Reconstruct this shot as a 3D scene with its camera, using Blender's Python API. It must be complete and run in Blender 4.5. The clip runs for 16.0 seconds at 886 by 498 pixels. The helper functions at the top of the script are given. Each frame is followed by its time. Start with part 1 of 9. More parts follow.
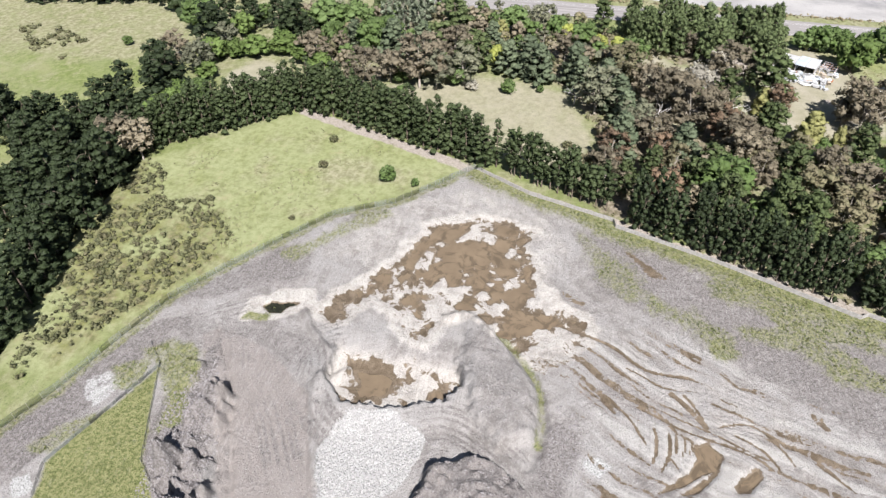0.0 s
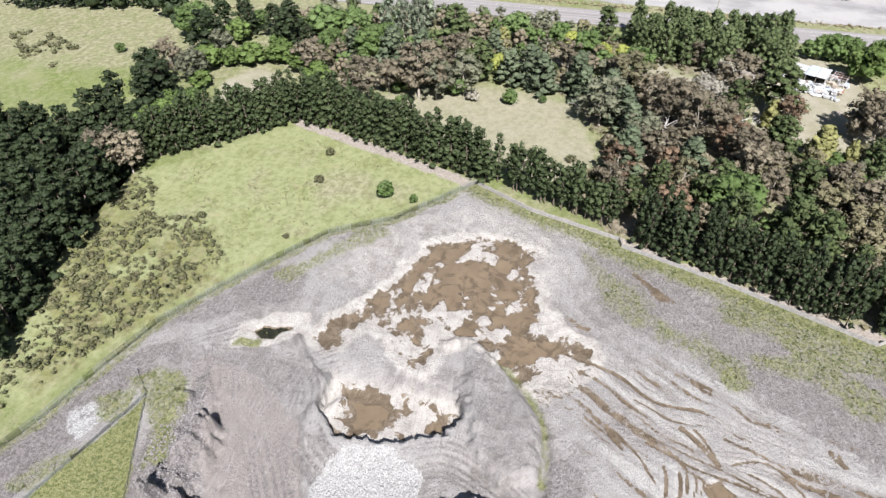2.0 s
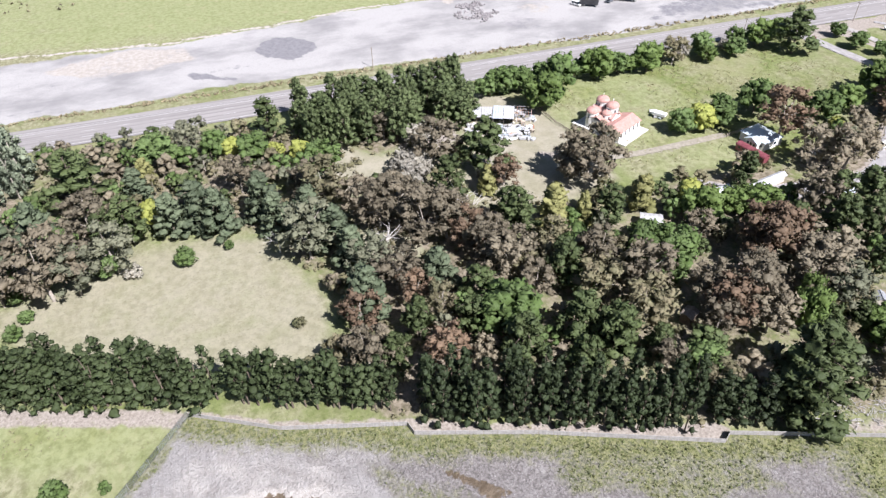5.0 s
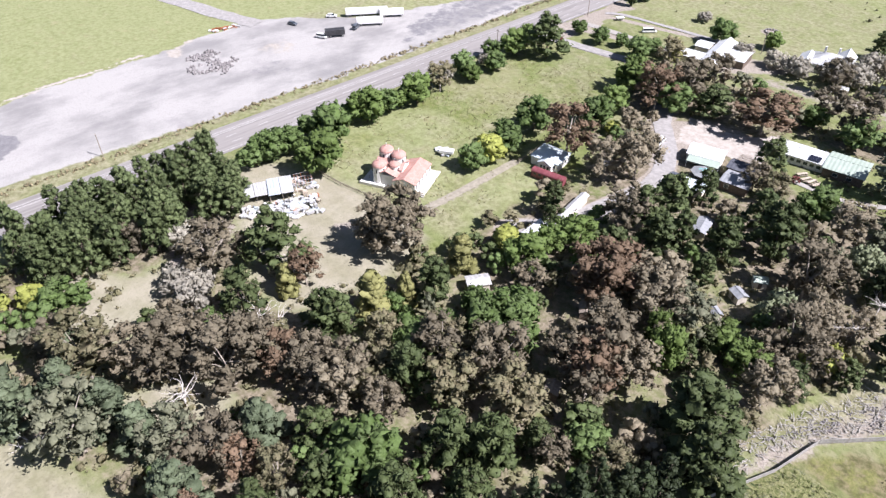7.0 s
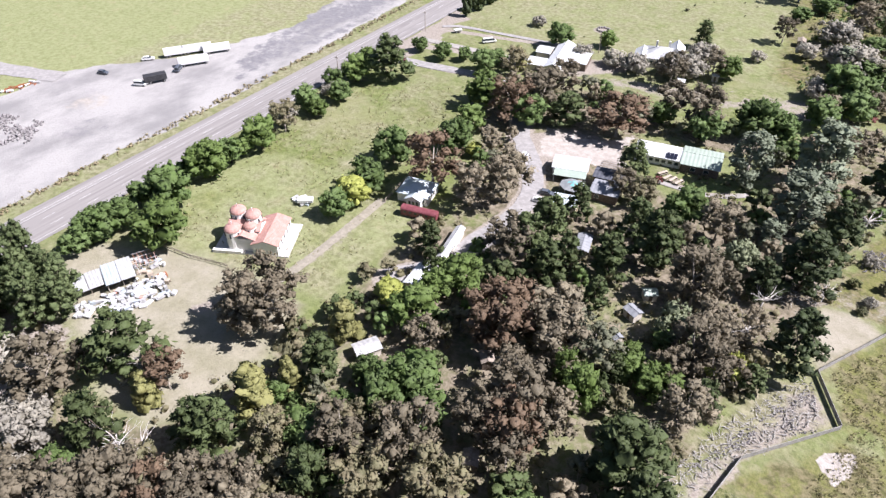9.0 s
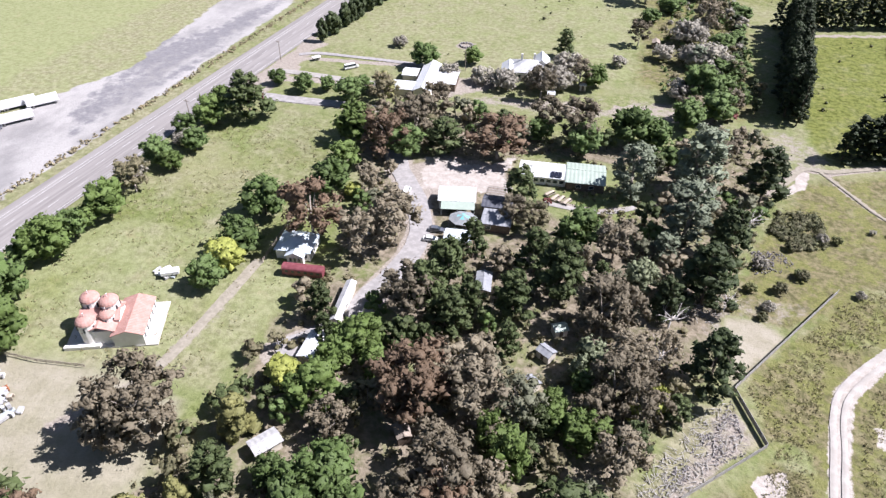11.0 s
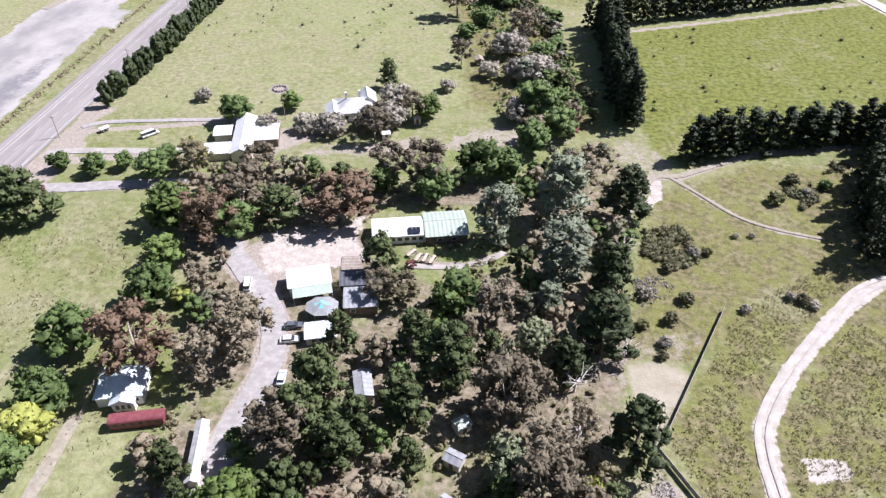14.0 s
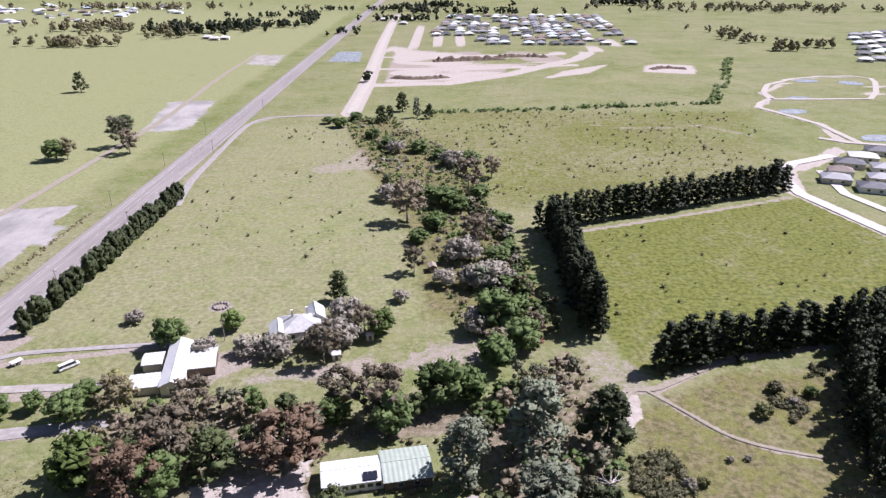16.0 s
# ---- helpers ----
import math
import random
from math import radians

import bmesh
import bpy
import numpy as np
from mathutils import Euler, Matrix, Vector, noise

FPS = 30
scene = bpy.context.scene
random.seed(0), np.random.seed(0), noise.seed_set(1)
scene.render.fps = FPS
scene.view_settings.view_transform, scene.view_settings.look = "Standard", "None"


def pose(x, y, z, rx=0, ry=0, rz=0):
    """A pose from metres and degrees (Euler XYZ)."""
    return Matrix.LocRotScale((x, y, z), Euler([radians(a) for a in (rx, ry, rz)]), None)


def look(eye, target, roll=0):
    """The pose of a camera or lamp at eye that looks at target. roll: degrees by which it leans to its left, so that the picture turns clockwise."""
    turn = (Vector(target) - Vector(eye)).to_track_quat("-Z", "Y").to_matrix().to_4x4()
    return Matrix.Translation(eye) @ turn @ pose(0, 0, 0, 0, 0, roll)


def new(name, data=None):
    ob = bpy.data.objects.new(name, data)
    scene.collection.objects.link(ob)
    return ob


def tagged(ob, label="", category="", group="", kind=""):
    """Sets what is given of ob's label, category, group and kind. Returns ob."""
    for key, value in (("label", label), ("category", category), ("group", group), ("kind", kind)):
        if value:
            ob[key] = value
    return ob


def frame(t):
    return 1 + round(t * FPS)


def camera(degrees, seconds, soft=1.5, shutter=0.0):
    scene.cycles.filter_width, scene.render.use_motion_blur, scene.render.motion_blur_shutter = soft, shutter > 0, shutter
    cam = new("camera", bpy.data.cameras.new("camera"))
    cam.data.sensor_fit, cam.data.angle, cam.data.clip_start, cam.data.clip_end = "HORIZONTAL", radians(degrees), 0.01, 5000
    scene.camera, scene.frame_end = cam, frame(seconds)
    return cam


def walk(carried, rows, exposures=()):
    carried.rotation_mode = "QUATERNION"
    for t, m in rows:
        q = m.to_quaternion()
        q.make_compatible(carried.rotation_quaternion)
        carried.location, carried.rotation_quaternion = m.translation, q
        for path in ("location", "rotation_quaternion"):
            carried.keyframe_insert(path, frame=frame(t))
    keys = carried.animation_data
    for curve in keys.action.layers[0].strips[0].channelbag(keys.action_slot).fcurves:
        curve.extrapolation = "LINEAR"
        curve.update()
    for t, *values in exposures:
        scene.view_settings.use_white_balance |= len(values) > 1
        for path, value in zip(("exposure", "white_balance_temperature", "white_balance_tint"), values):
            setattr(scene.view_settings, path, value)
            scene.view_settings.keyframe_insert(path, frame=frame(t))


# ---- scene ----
cam = camera(65.65, 16.0, 1.35)
PATH = [
    (0, look((154.12, -82.20, 119.95), (80.28, -99.95, 54.88), -0.19)),
    (0.5, look((151.96, -82.57, 119.93), (78.19, -100.36, 54.80), -0.17)),
    (1, look((149.80, -82.96, 119.93), (76.10, -100.79, 54.74), -0.20)),
    (1.5, look((147.79, -83.46, 119.93), (74.07, -101.27, 54.75), -0.18)),
    (2, look((145.41, -83.99, 119.84), (71.70, -101.79, 54.64), -0.13)),
    (2.5, look((142.76, -84.38, 119.76), (69.08, -102.30, 54.56), -0.23)),
    (3, look((139.40, -85.33, 119.47), (65.53, -102.81, 54.36), -0.11)),
    (3.5, look((129.21, -87.38, 119.12), (54.53, -101.87, 54.21), -0.15)),
    (4, look((114.10, -89.84, 119.01), (38.01, -97.03, 54.51), -0.29)),
    (4.5, look((97.47, -91.01, 119.22), (21.24, -82.78, 55.03), -0.67)),
    (5, look((80.46, -90.27, 118.81), (7.09, -66.51, 55.15), -0.85)),
    (5.2, look((74.01, -89.06, 118.55), (2.22, -60.29, 55.16), -0.96)),
    (7.3, look((41.41, -77.28, 120.42), (-14.77, -24.89, 56.39), -0.12)),
    (7.5, look((39.49, -76.18, 120.49), (-15.46, -22.50, 56.48), -0.09)),
    (8, look((35.48, -72.99, 120.51), (-16.11, -15.91, 56.63), -0.11)),
    (8.5, look((31.70, -69.91, 120.19), (-15.93, -9.24, 56.55), -0.19)),
    (9, look((27.83, -66.71, 120.13), (-15.61, -2.85, 56.60), -0.13)),
    (9.5, look((24.67, -63.26, 119.98), (-15.32, 2.96, 56.60), -0.07)),
    (10, look((21.31, -59.50, 119.95), (-14.79, 9.01, 56.68), 0.12)),
    (10.2, look((19.99, -58.15, 120.04), (-14.44, 11.33, 56.89), 0.33)),
    (12.3, look((9.71, -39.84, 119.86), (-9.36, 35.59, 57.05), 0.37)),
    (12.5, look((8.36, -37.95, 119.96), (-9.13, 37.88, 57.16), 0.41)),
    (13, look((6.17, -32.87, 119.75), (-7.45, 43.92, 57.16), 0.44)),
    (13.5, look((4.62, -27.74, 119.63), (-5.37, 49.73, 57.19), 0.32)),
    (14, look((2.92, -22.50, 119.60), (-3.36, 55.45, 57.28), 0.21)),
    (14.5, look((1.77, -17.18, 119.78), (-1.45, 61.12, 57.66), 0.01)),
    (15, look((1.08, -11.21, 119.95), (-0.98, 72.10, 64.68), -0.13)),
    (15.5, look((0.47, -5.73, 119.93), (-0.54, 82.09, 72.10), -0.07)),
    (16, look((-0.00, -0.00, 120.00), (0.00, 91.68, 80.06), 0.06)),
]
EXPOSURES = [(0.0, 0.87, 6340, 11), (4.0, 0.9, 6100, 12), (5.0, 0.92, 6080, 15), (9.0, 0.94, 6160, 18), (12.5, 0.91, 6060, 18), (14.5, 0.93, 6080, 21), (16.0, 0.65, 6090, 26)]
walk(cam, PATH, EXPOSURES)

# ---------------------------------------------------------------- light
SUN_ELEVATION, SUN_AZIMUTH = radians(50), math.atan2(0.41, 0.91)
to_sun = Vector((math.cos(SUN_ELEVATION) * math.cos(SUN_AZIMUTH), math.cos(SUN_ELEVATION) * math.sin(SUN_AZIMUTH), math.sin(SUN_ELEVATION)))
world = bpy.data.worlds.new("sky")
scene.world = world
world.use_nodes = True
wn = world.node_tree
sky = wn.nodes.new("ShaderNodeTexSky")
sky.sky_type, sky.sun_disc = "NISHITA", False
sky.sun_elevation, sky.sun_rotation = SUN_ELEVATION, math.pi / 2 - SUN_AZIMUTH
sky.air_density, sky.dust_density = 1.0, 1.0
wn.nodes["Background"].inputs["Strength"].default_value = 0.044
wn.links.new(sky.outputs[0], wn.nodes["Background"].inputs["Color"])
sun = new("sun", bpy.data.lights.new("sun", "SUN"))
sun.data.energy, sun.data.angle, sun.data.color = 5.4, radians(0.5), (1.0, 0.962, 0.935)
sun.matrix_world = look(to_sun * 300, (0, 0, 0))


# ---------------------------------------------------------------- helpers
def rng_of(seed):
    return np.random.default_rng(seed)


def lattice(ix, iy, seed):
    h = np.sin(ix * 127.1 + iy * 311.7 + seed * 74.7) * 43758.5453
    return h - np.floor(h)


def vnoise(x, y, size, seed=0, octaves=3):
    """Smooth value noise in 0..1 over the plan, with the given size of its largest spots in metres."""
    out, amp, total = 0.0, 1.0, 0.0
    for k in range(octaves):
        u, v = np.asarray(x) / size, np.asarray(y) / size
        iu, iv = np.floor(u), np.floor(v)
        fu, fv = u - iu, v - iv
        fu, fv = fu * fu * (3 - 2 * fu), fv * fv * (3 - 2 * fv)
        a, b = lattice(iu, iv, seed + k), lattice(iu + 1, iv, seed + k)
        c, d = lattice(iu, iv + 1, seed + k), lattice(iu + 1, iv + 1, seed + k)
        out = out + amp * ((a * (1 - fu) + b * fu) * (1 - fv) + (c * (1 - fu) + d * fu) * fv)
        total, amp, size = total + amp, amp * 0.5, size * 0.5
    return out / total


def away(poly, x, y):
    """Signed distance to a polygon's edge: negative inside."""
    x, y = np.asarray(x, float), np.asarray(y, float)
    best, inside = np.full(x.shape, 1e9), np.zeros(x.shape, bool)
    for (x0, y0), (x1, y1) in zip(poly, poly[1:] + poly[:1]):
        dx, dy = x1 - x0, y1 - y0
        t = np.clip(((x - x0) * dx + (y - y0) * dy) / (dx * dx + dy * dy + 1e-9), 0, 1)
        best = np.minimum(best, np.hypot(x - x0 - t * dx, y - y0 - t * dy))
        if y0 != y1:
            inside ^= ((y0 > y) != (y1 > y)) & (x < (x1 - x0) * (y - y0) / (y1 - y0) + x0)
    return np.where(inside, -best, best)


def along(line, x, y):
    """Distance to a polyline."""
    x, y = np.asarray(x, float), np.asarray(y, float)
    best = np.full(x.shape, 1e9)
    for (x0, y0), (x1, y1) in zip(line, line[1:]):
        dx, dy = x1 - x0, y1 - y0
        t = np.clip(((x - x0) * dx + (y - y0) * dy) / (dx * dx + dy * dy + 1e-9), 0, 1)
        best = np.minimum(best, np.hypot(x - x0 - t * dx, y - y0 - t * dy))
    return best


def step(a, b, v):
    t = np.clip((v - a) / (b - a), 0, 1)
    return t * t * (3 - 2 * t)


def mesh_of(name, verts, faces, smooth=False):
    me = bpy.data.meshes.new(name)
    me.from_pydata([tuple(v) for v in verts], [], [tuple(f) for f in faces])
    if smooth:
        me.shade_smooth()
    me.update()
    return me


def thing(name, mesh, material, label, category, group="", kind=""):
    ob = new(name, mesh)
    if mesh is not None and material is not None:
        mesh.materials.append(material)
    return tagged(ob, label, category, group, kind)


def part_mesh(name, mesh, material, parent, label=""):
    ob = new(name, mesh)
    if not mesh.materials:
        mesh.materials.append(material)
    ob.parent = parent
    return tagged(ob, label)


def part(name, bm, material, parent, label=""):
    """Links a bmesh as one mesh object under a thing or a part."""
    me = bpy.data.meshes.new(name)
    bm.to_mesh(me)
    bm.free()
    return part_mesh(name, me, material, parent, label)


# ---------------------------------------------------------------- materials
def nodes_of(name, rough=0.8, spec=0.2):
    m = bpy.data.materials.new(name)
    m.use_nodes = True
    nt = m.node_tree
    b = nt.nodes["Principled BSDF"]
    b.inputs["Roughness"].default_value = rough
    b.inputs["Specular IOR Level"].default_value = spec
    return m, nt, b


def place(nt):
    return nt.nodes.new("ShaderNodeNewGeometry").outputs["Position"]


def grain(nt, vec, scale, detail=4.0, rough=0.6, stretch=None):
    if stretch:
        mp = nt.nodes.new("ShaderNodeMapping")
        mp.inputs["Scale"].default_value = stretch
        nt.links.new(vec, mp.inputs["Vector"])
        vec = mp.outputs[0]
    n = nt.nodes.new("ShaderNodeTexNoise")
    n.inputs["Scale"].default_value, n.inputs["Detail"].default_value, n.inputs["Roughness"].default_value = scale, detail, rough
    nt.links.new(vec, n.inputs["Vector"])
    return n.outputs["Fac"]


def ramp(nt, fac, lo, hi):
    r = nt.nodes.new("ShaderNodeMapRange")
    r.interpolation_type = "SMOOTHSTEP"
    r.inputs["From Min"].default_value, r.inputs["From Max"].default_value = lo, hi
    nt.links.new(fac, r.inputs["Value"])
    return r.outputs["Result"]


def colour(nt, c):
    n = nt.nodes.new("ShaderNodeRGB")
    n.outputs[0].default_value = (*c, 1)
    return n.outputs[0]


def mixed(nt, fac, a, b, mode="MIX"):
    n = nt.nodes.new("ShaderNodeMix")
    n.data_type, n.blend_type = "RGBA", mode
    if isinstance(fac, float):
        n.inputs[0].default_value = fac
    else:
        nt.links.new(fac, n.inputs[0])
    for sock, v in ((n.inputs[6], a), (n.inputs[7], b)):
        if isinstance(v, tuple):
            sock.default_value = (*v, 1)
        else:
            nt.links.new(v, sock)
    return n.outputs[2]


def sums(nt, op, a, b):
    n = nt.nodes.new("ShaderNodeMath")
    n.operation = op
    for sock, v in zip(n.inputs, (a, b)):
        if isinstance(v, (int, float)):
            sock.default_value = v
        else:
            nt.links.new(v, sock)
    return n.outputs[0]


def relief(nt, b, height, strength, distance):
    n = nt.nodes.new("ShaderNodeBump")
    n.inputs["Strength"].default_value, n.inputs["Distance"].default_value = strength, distance
    nt.links.new(height, n.inputs["Height"])
    nt.links.new(n.outputs[0], b.inputs["Normal"])


def layer_fac(nt, mask, edge, pos, scale=0.6):
    """A mask with its edge broken up by grain."""
    n = grain(nt, pos, scale, 5.0, 0.65)
    s = sums(nt, "ADD", mask, sums(nt, "MULTIPLY", sums(nt, "SUBTRACT", n, 0.5), 1.1))
    return ramp(nt, s, 0.5 - edge, 0.5 + edge)


def channels(nt, name):
    a = nt.nodes.new("ShaderNodeAttribute")
    a.attribute_name = name
    s = nt.nodes.new("ShaderNodeSeparateColor")
    nt.links.new(a.outputs["Color"], s.inputs[0])
    return s.outputs


def foliage(name, dark, light, accent, tint=0.5, thin=0.25, rough=0.6, single=True):
    """Leaves: hue varies from tree to tree and from leaf to leaf."""
    m, nt, b = nodes_of(name, rough, 0.25)
    info = nt.nodes.new("ShaderNodeObjectInfo")
    geo = nt.nodes.new("ShaderNodeNewGeometry")
    c = mixed(nt, sums(nt, "ADD", sums(nt, "MULTIPLY", geo.outputs["Random Per Island"], 0.4), 0.3), tuple(v * 0.75 for v in dark), tuple(v * 1.04 for v in light))
    c = mixed(nt, ramp(nt, info.outputs["Random"], 1.0 - tint, 1.3), c, accent)
    big = grain(nt, geo.outputs["Position"], 0.35, 3.0)
    c = mixed(nt, ramp(nt, big, 0.35, 0.75), c, accent)
    bright = nt.nodes.new("ShaderNodeHueSaturation")
    nt.links.new(c, bright.inputs["Color"])
    speck = sums(nt, "MULTIPLY", ramp(nt, grain(nt, geo.outputs["Position"], 2.6, 5.0, 0.85), 0.34, 0.66), 0.32)
    tone = sums(nt, "ADD", sums(nt, "MULTIPLY", info.outputs["Random"] if single else geo.outputs["Random Per Island"], 0.4), 0.76)
    nt.links.new(sums(nt, "ADD", tone, speck), bright.inputs["Value"])
    nt.links.new(bright.outputs[0], b.inputs["Base Color"])
    relief(nt, b, grain(nt, geo.outputs["Position"], 2.4, 3.0, 0.7), 0.6, 0.3)
    if thin:
        tr = nt.nodes.new("ShaderNodeBsdfTranslucent")
        nt.links.new(bright.outputs[0], tr.inputs["Color"])
        mx = nt.nodes.new("ShaderNodeMixShader")
        mx.inputs[0].default_value = thin
        nt.links.new(b.outputs[0], mx.inputs[1])
        nt.links.new(tr.outputs[0], mx.inputs[2])
        nt.links.new(mx.outputs[0], nt.nodes["Material Output"].inputs["Surface"])
    return m


def surface(name, a, b_, scale=1.0, rough=0.7, spec=0.3, metal=0.0, bump=0.15, depth=0.02, fine=12.0):
    """A weathered plain surface: two colours in large stains and fine grain."""
    m, nt, b = nodes_of(name, rough, spec)
    b.inputs["Metallic"].default_value = metal
    pos = place(nt)
    g = grain(nt, pos, scale, 5.0, 0.65)
    f = grain(nt, pos, fine, 3.0)
    c = mixed(nt, ramp(nt, g, 0.35, 0.7), a, b_)
    c = mixed(nt, sums(nt, "MULTIPLY", f, 0.35), c, tuple(v * 0.7 for v in a))
    nt.links.new(c, b.inputs["Base Color"])
    relief(nt, b, f, bump, depth)
    return m


def ground_material():
    m, nt, b = nodes_of("field ground", 0.95, 0.1)
    pos = place(nt)
    bare, dry, litter = channels(nt, "zone_a")[:3]
    gravel, scrub, sand = channels(nt, "zone_b")[:3]
    lush, fresh, trodden = channels(nt, "zone_c")[:3]
    fine = grain(nt, pos, 1.6, 5.0, 0.7)
    tuft = grain(nt, pos, 0.5, 4.0, 0.7)
    clump = grain(nt, pos, 0.16, 5.0, 0.7)
    wide = grain(nt, pos, 0.045, 4.0, 0.6)
    grass = mixed(nt, ramp(nt, tuft, 0.36, 0.64), (0.118, 0.145, 0.044), (0.182, 0.212, 0.08))
    grass = mixed(nt, ramp(nt, wide, 0.35, 0.7), grass, (0.185, 0.205, 0.094))
    grass = mixed(nt, sums(nt, "MULTIPLY", ramp(nt, clump, 0.52, 0.68), 0.6), grass, (0.27, 0.25, 0.16))
    grass = mixed(nt, sums(nt, "MULTIPLY", ramp(nt, fine, 0.48, 0.34), 0.42), grass, (0.05, 0.062, 0.022))
    broad = grain(nt, pos, 0.018, 5.0, 0.62)
    grass = mixed(nt, sums(nt, "MULTIPLY", ramp(nt, broad, 0.47, 0.36), 0.55), grass, (0.105, 0.128, 0.036))
    grass = mixed(nt, sums(nt, "MULTIPLY", ramp(nt, broad, 0.53, 0.64), 0.5), grass, (0.245, 0.235, 0.13))
    rich = mixed(nt, ramp(nt, tuft, 0.34, 0.64), (0.075, 0.09, 0.02), (0.17, 0.185, 0.052))
    rich = mixed(nt, sums(nt, "MULTIPLY", ramp(nt, clump, 0.56, 0.7), 0.5), rich, (0.23, 0.205, 0.1))
    mild = mixed(nt, ramp(nt, tuft, 0.32, 0.64), (0.19, 0.206, 0.096), (0.255, 0.272, 0.142))
    mild = mixed(nt, sums(nt, "MULTIPLY", ramp(nt, clump, 0.56, 0.7), 0.6), mild, (0.29, 0.262, 0.155))
    grass = mixed(nt, layer_fac(nt, fresh, 0.35, pos, 0.12), grass, mild)
    grass = mixed(nt, layer_fac(nt, lush, 0.35, pos, 0.1), grass, rich)
    hay = mixed(nt, ramp(nt, tuft, 0.34, 0.66), (0.165, 0.16, 0.09), (0.29, 0.275, 0.18))
    hay = mixed(nt, sums(nt, "MULTIPLY", ramp(nt, fine, 0.46, 0.32), 0.5), hay, (0.1, 0.098, 0.052))
    c = mixed(nt, layer_fac(nt, dry, 0.3, pos, 0.14), grass, hay)
    leafy = mixed(nt, ramp(nt, tuft, 0.3, 0.7), (0.105, 0.09, 0.06), (0.27, 0.23, 0.172))
    c = mixed(nt, layer_fac(nt, litter, 0.25, pos, 0.25), c, leafy)
    worn = mixed(nt, ramp(nt, clump, 0.35, 0.65), (0.262, 0.242, 0.178), (0.335, 0.306, 0.245))
    worn = mixed(nt, sums(nt, "MULTIPLY", ramp(nt, fine, 0.46, 0.32), 0.4), worn, (0.17, 0.16, 0.1))
    c = mixed(nt, trodden, c, worn)
    brush = mixed(nt, ramp(nt, tuft, 0.34, 0.66), (0.085, 0.084, 0.036), (0.205, 0.178, 0.102))
    brush = mixed(nt, sums(nt, "MULTIPLY", ramp(nt, clump, 0.44, 0.58), 0.75), brush, mixed(nt, ramp(nt, fine, 0.36, 0.64), (0.112, 0.122, 0.034), (0.195, 0.198, 0.07)))
    c = mixed(nt, layer_fac(nt, scrub, 0.3, pos, 0.3), c, brush)
    earth = mixed(nt, ramp(nt, fine, 0.3, 0.7), (0.21, 0.18, 0.15), (0.35, 0.315, 0.275))
    c = mixed(nt, layer_fac(nt, bare, 0.2, pos, 0.35), c, earth)
    stones = mixed(nt, ramp(nt, grain(nt, pos, 0.05, 7.0, 0.62, (1.0, 0.55, 1.0)), 0.34, 0.6), (0.225, 0.218, 0.215), (0.36, 0.348, 0.335))
    stones = mixed(nt, sums(nt, "MULTIPLY", ramp(nt, fine, 0.5, 0.36), 0.4), stones, (0.24, 0.23, 0.222))
    stones = mixed(nt, sums(nt, "MULTIPLY", ramp(nt, wide, 0.42, 0.3), 0.6), stones, (0.25, 0.235, 0.24))
    stain, clay = channels(nt, "zone_d")[:2]
    stones = mixed(nt, layer_fac(nt, clay, 0.2, pos, 0.16), stones, mixed(nt, ramp(nt, tuft, 0.3, 0.7), (0.31, 0.28, 0.245), (0.4, 0.37, 0.335)))
    stones = mixed(nt, layer_fac(nt, stain, 0.16, pos, 0.22), stones, mixed(nt, ramp(nt, tuft, 0.3, 0.7), (0.165, 0.16, 0.168), (0.215, 0.21, 0.218)))
    c = mixed(nt, layer_fac(nt, gravel, 0.15, pos, 0.2), c, stones)
    pale = mixed(nt, ramp(nt, tuft, 0.3, 0.7), (0.32, 0.288, 0.256), (0.43, 0.395, 0.36))
    c = mixed(nt, layer_fac(nt, sand, 0.12, pos, 0.5), c, pale)
    nt.links.new(c, b.inputs["Base Color"])
    relief(nt, b, sums(nt, "ADD", fine, tuft), 0.55, 0.3)
    return m


def warped(nt, vec, scale, detail, rough, distortion):
    n = nt.nodes.new("ShaderNodeTexNoise")
    for key, v in (("Scale", scale), ("Detail", detail), ("Roughness", rough), ("Distortion", distortion)):
        n.inputs[key].default_value = v
    nt.links.new(vec, n.inputs["Vector"])
    return n.outputs["Fac"]


def patchy(nt, mask, noise, amount, edge):
    s = sums(nt, "ADD", mask, sums(nt, "MULTIPLY", sums(nt, "SUBTRACT", noise, 0.5), amount))
    return ramp(nt, s, 0.5 - edge, 0.5 + edge)


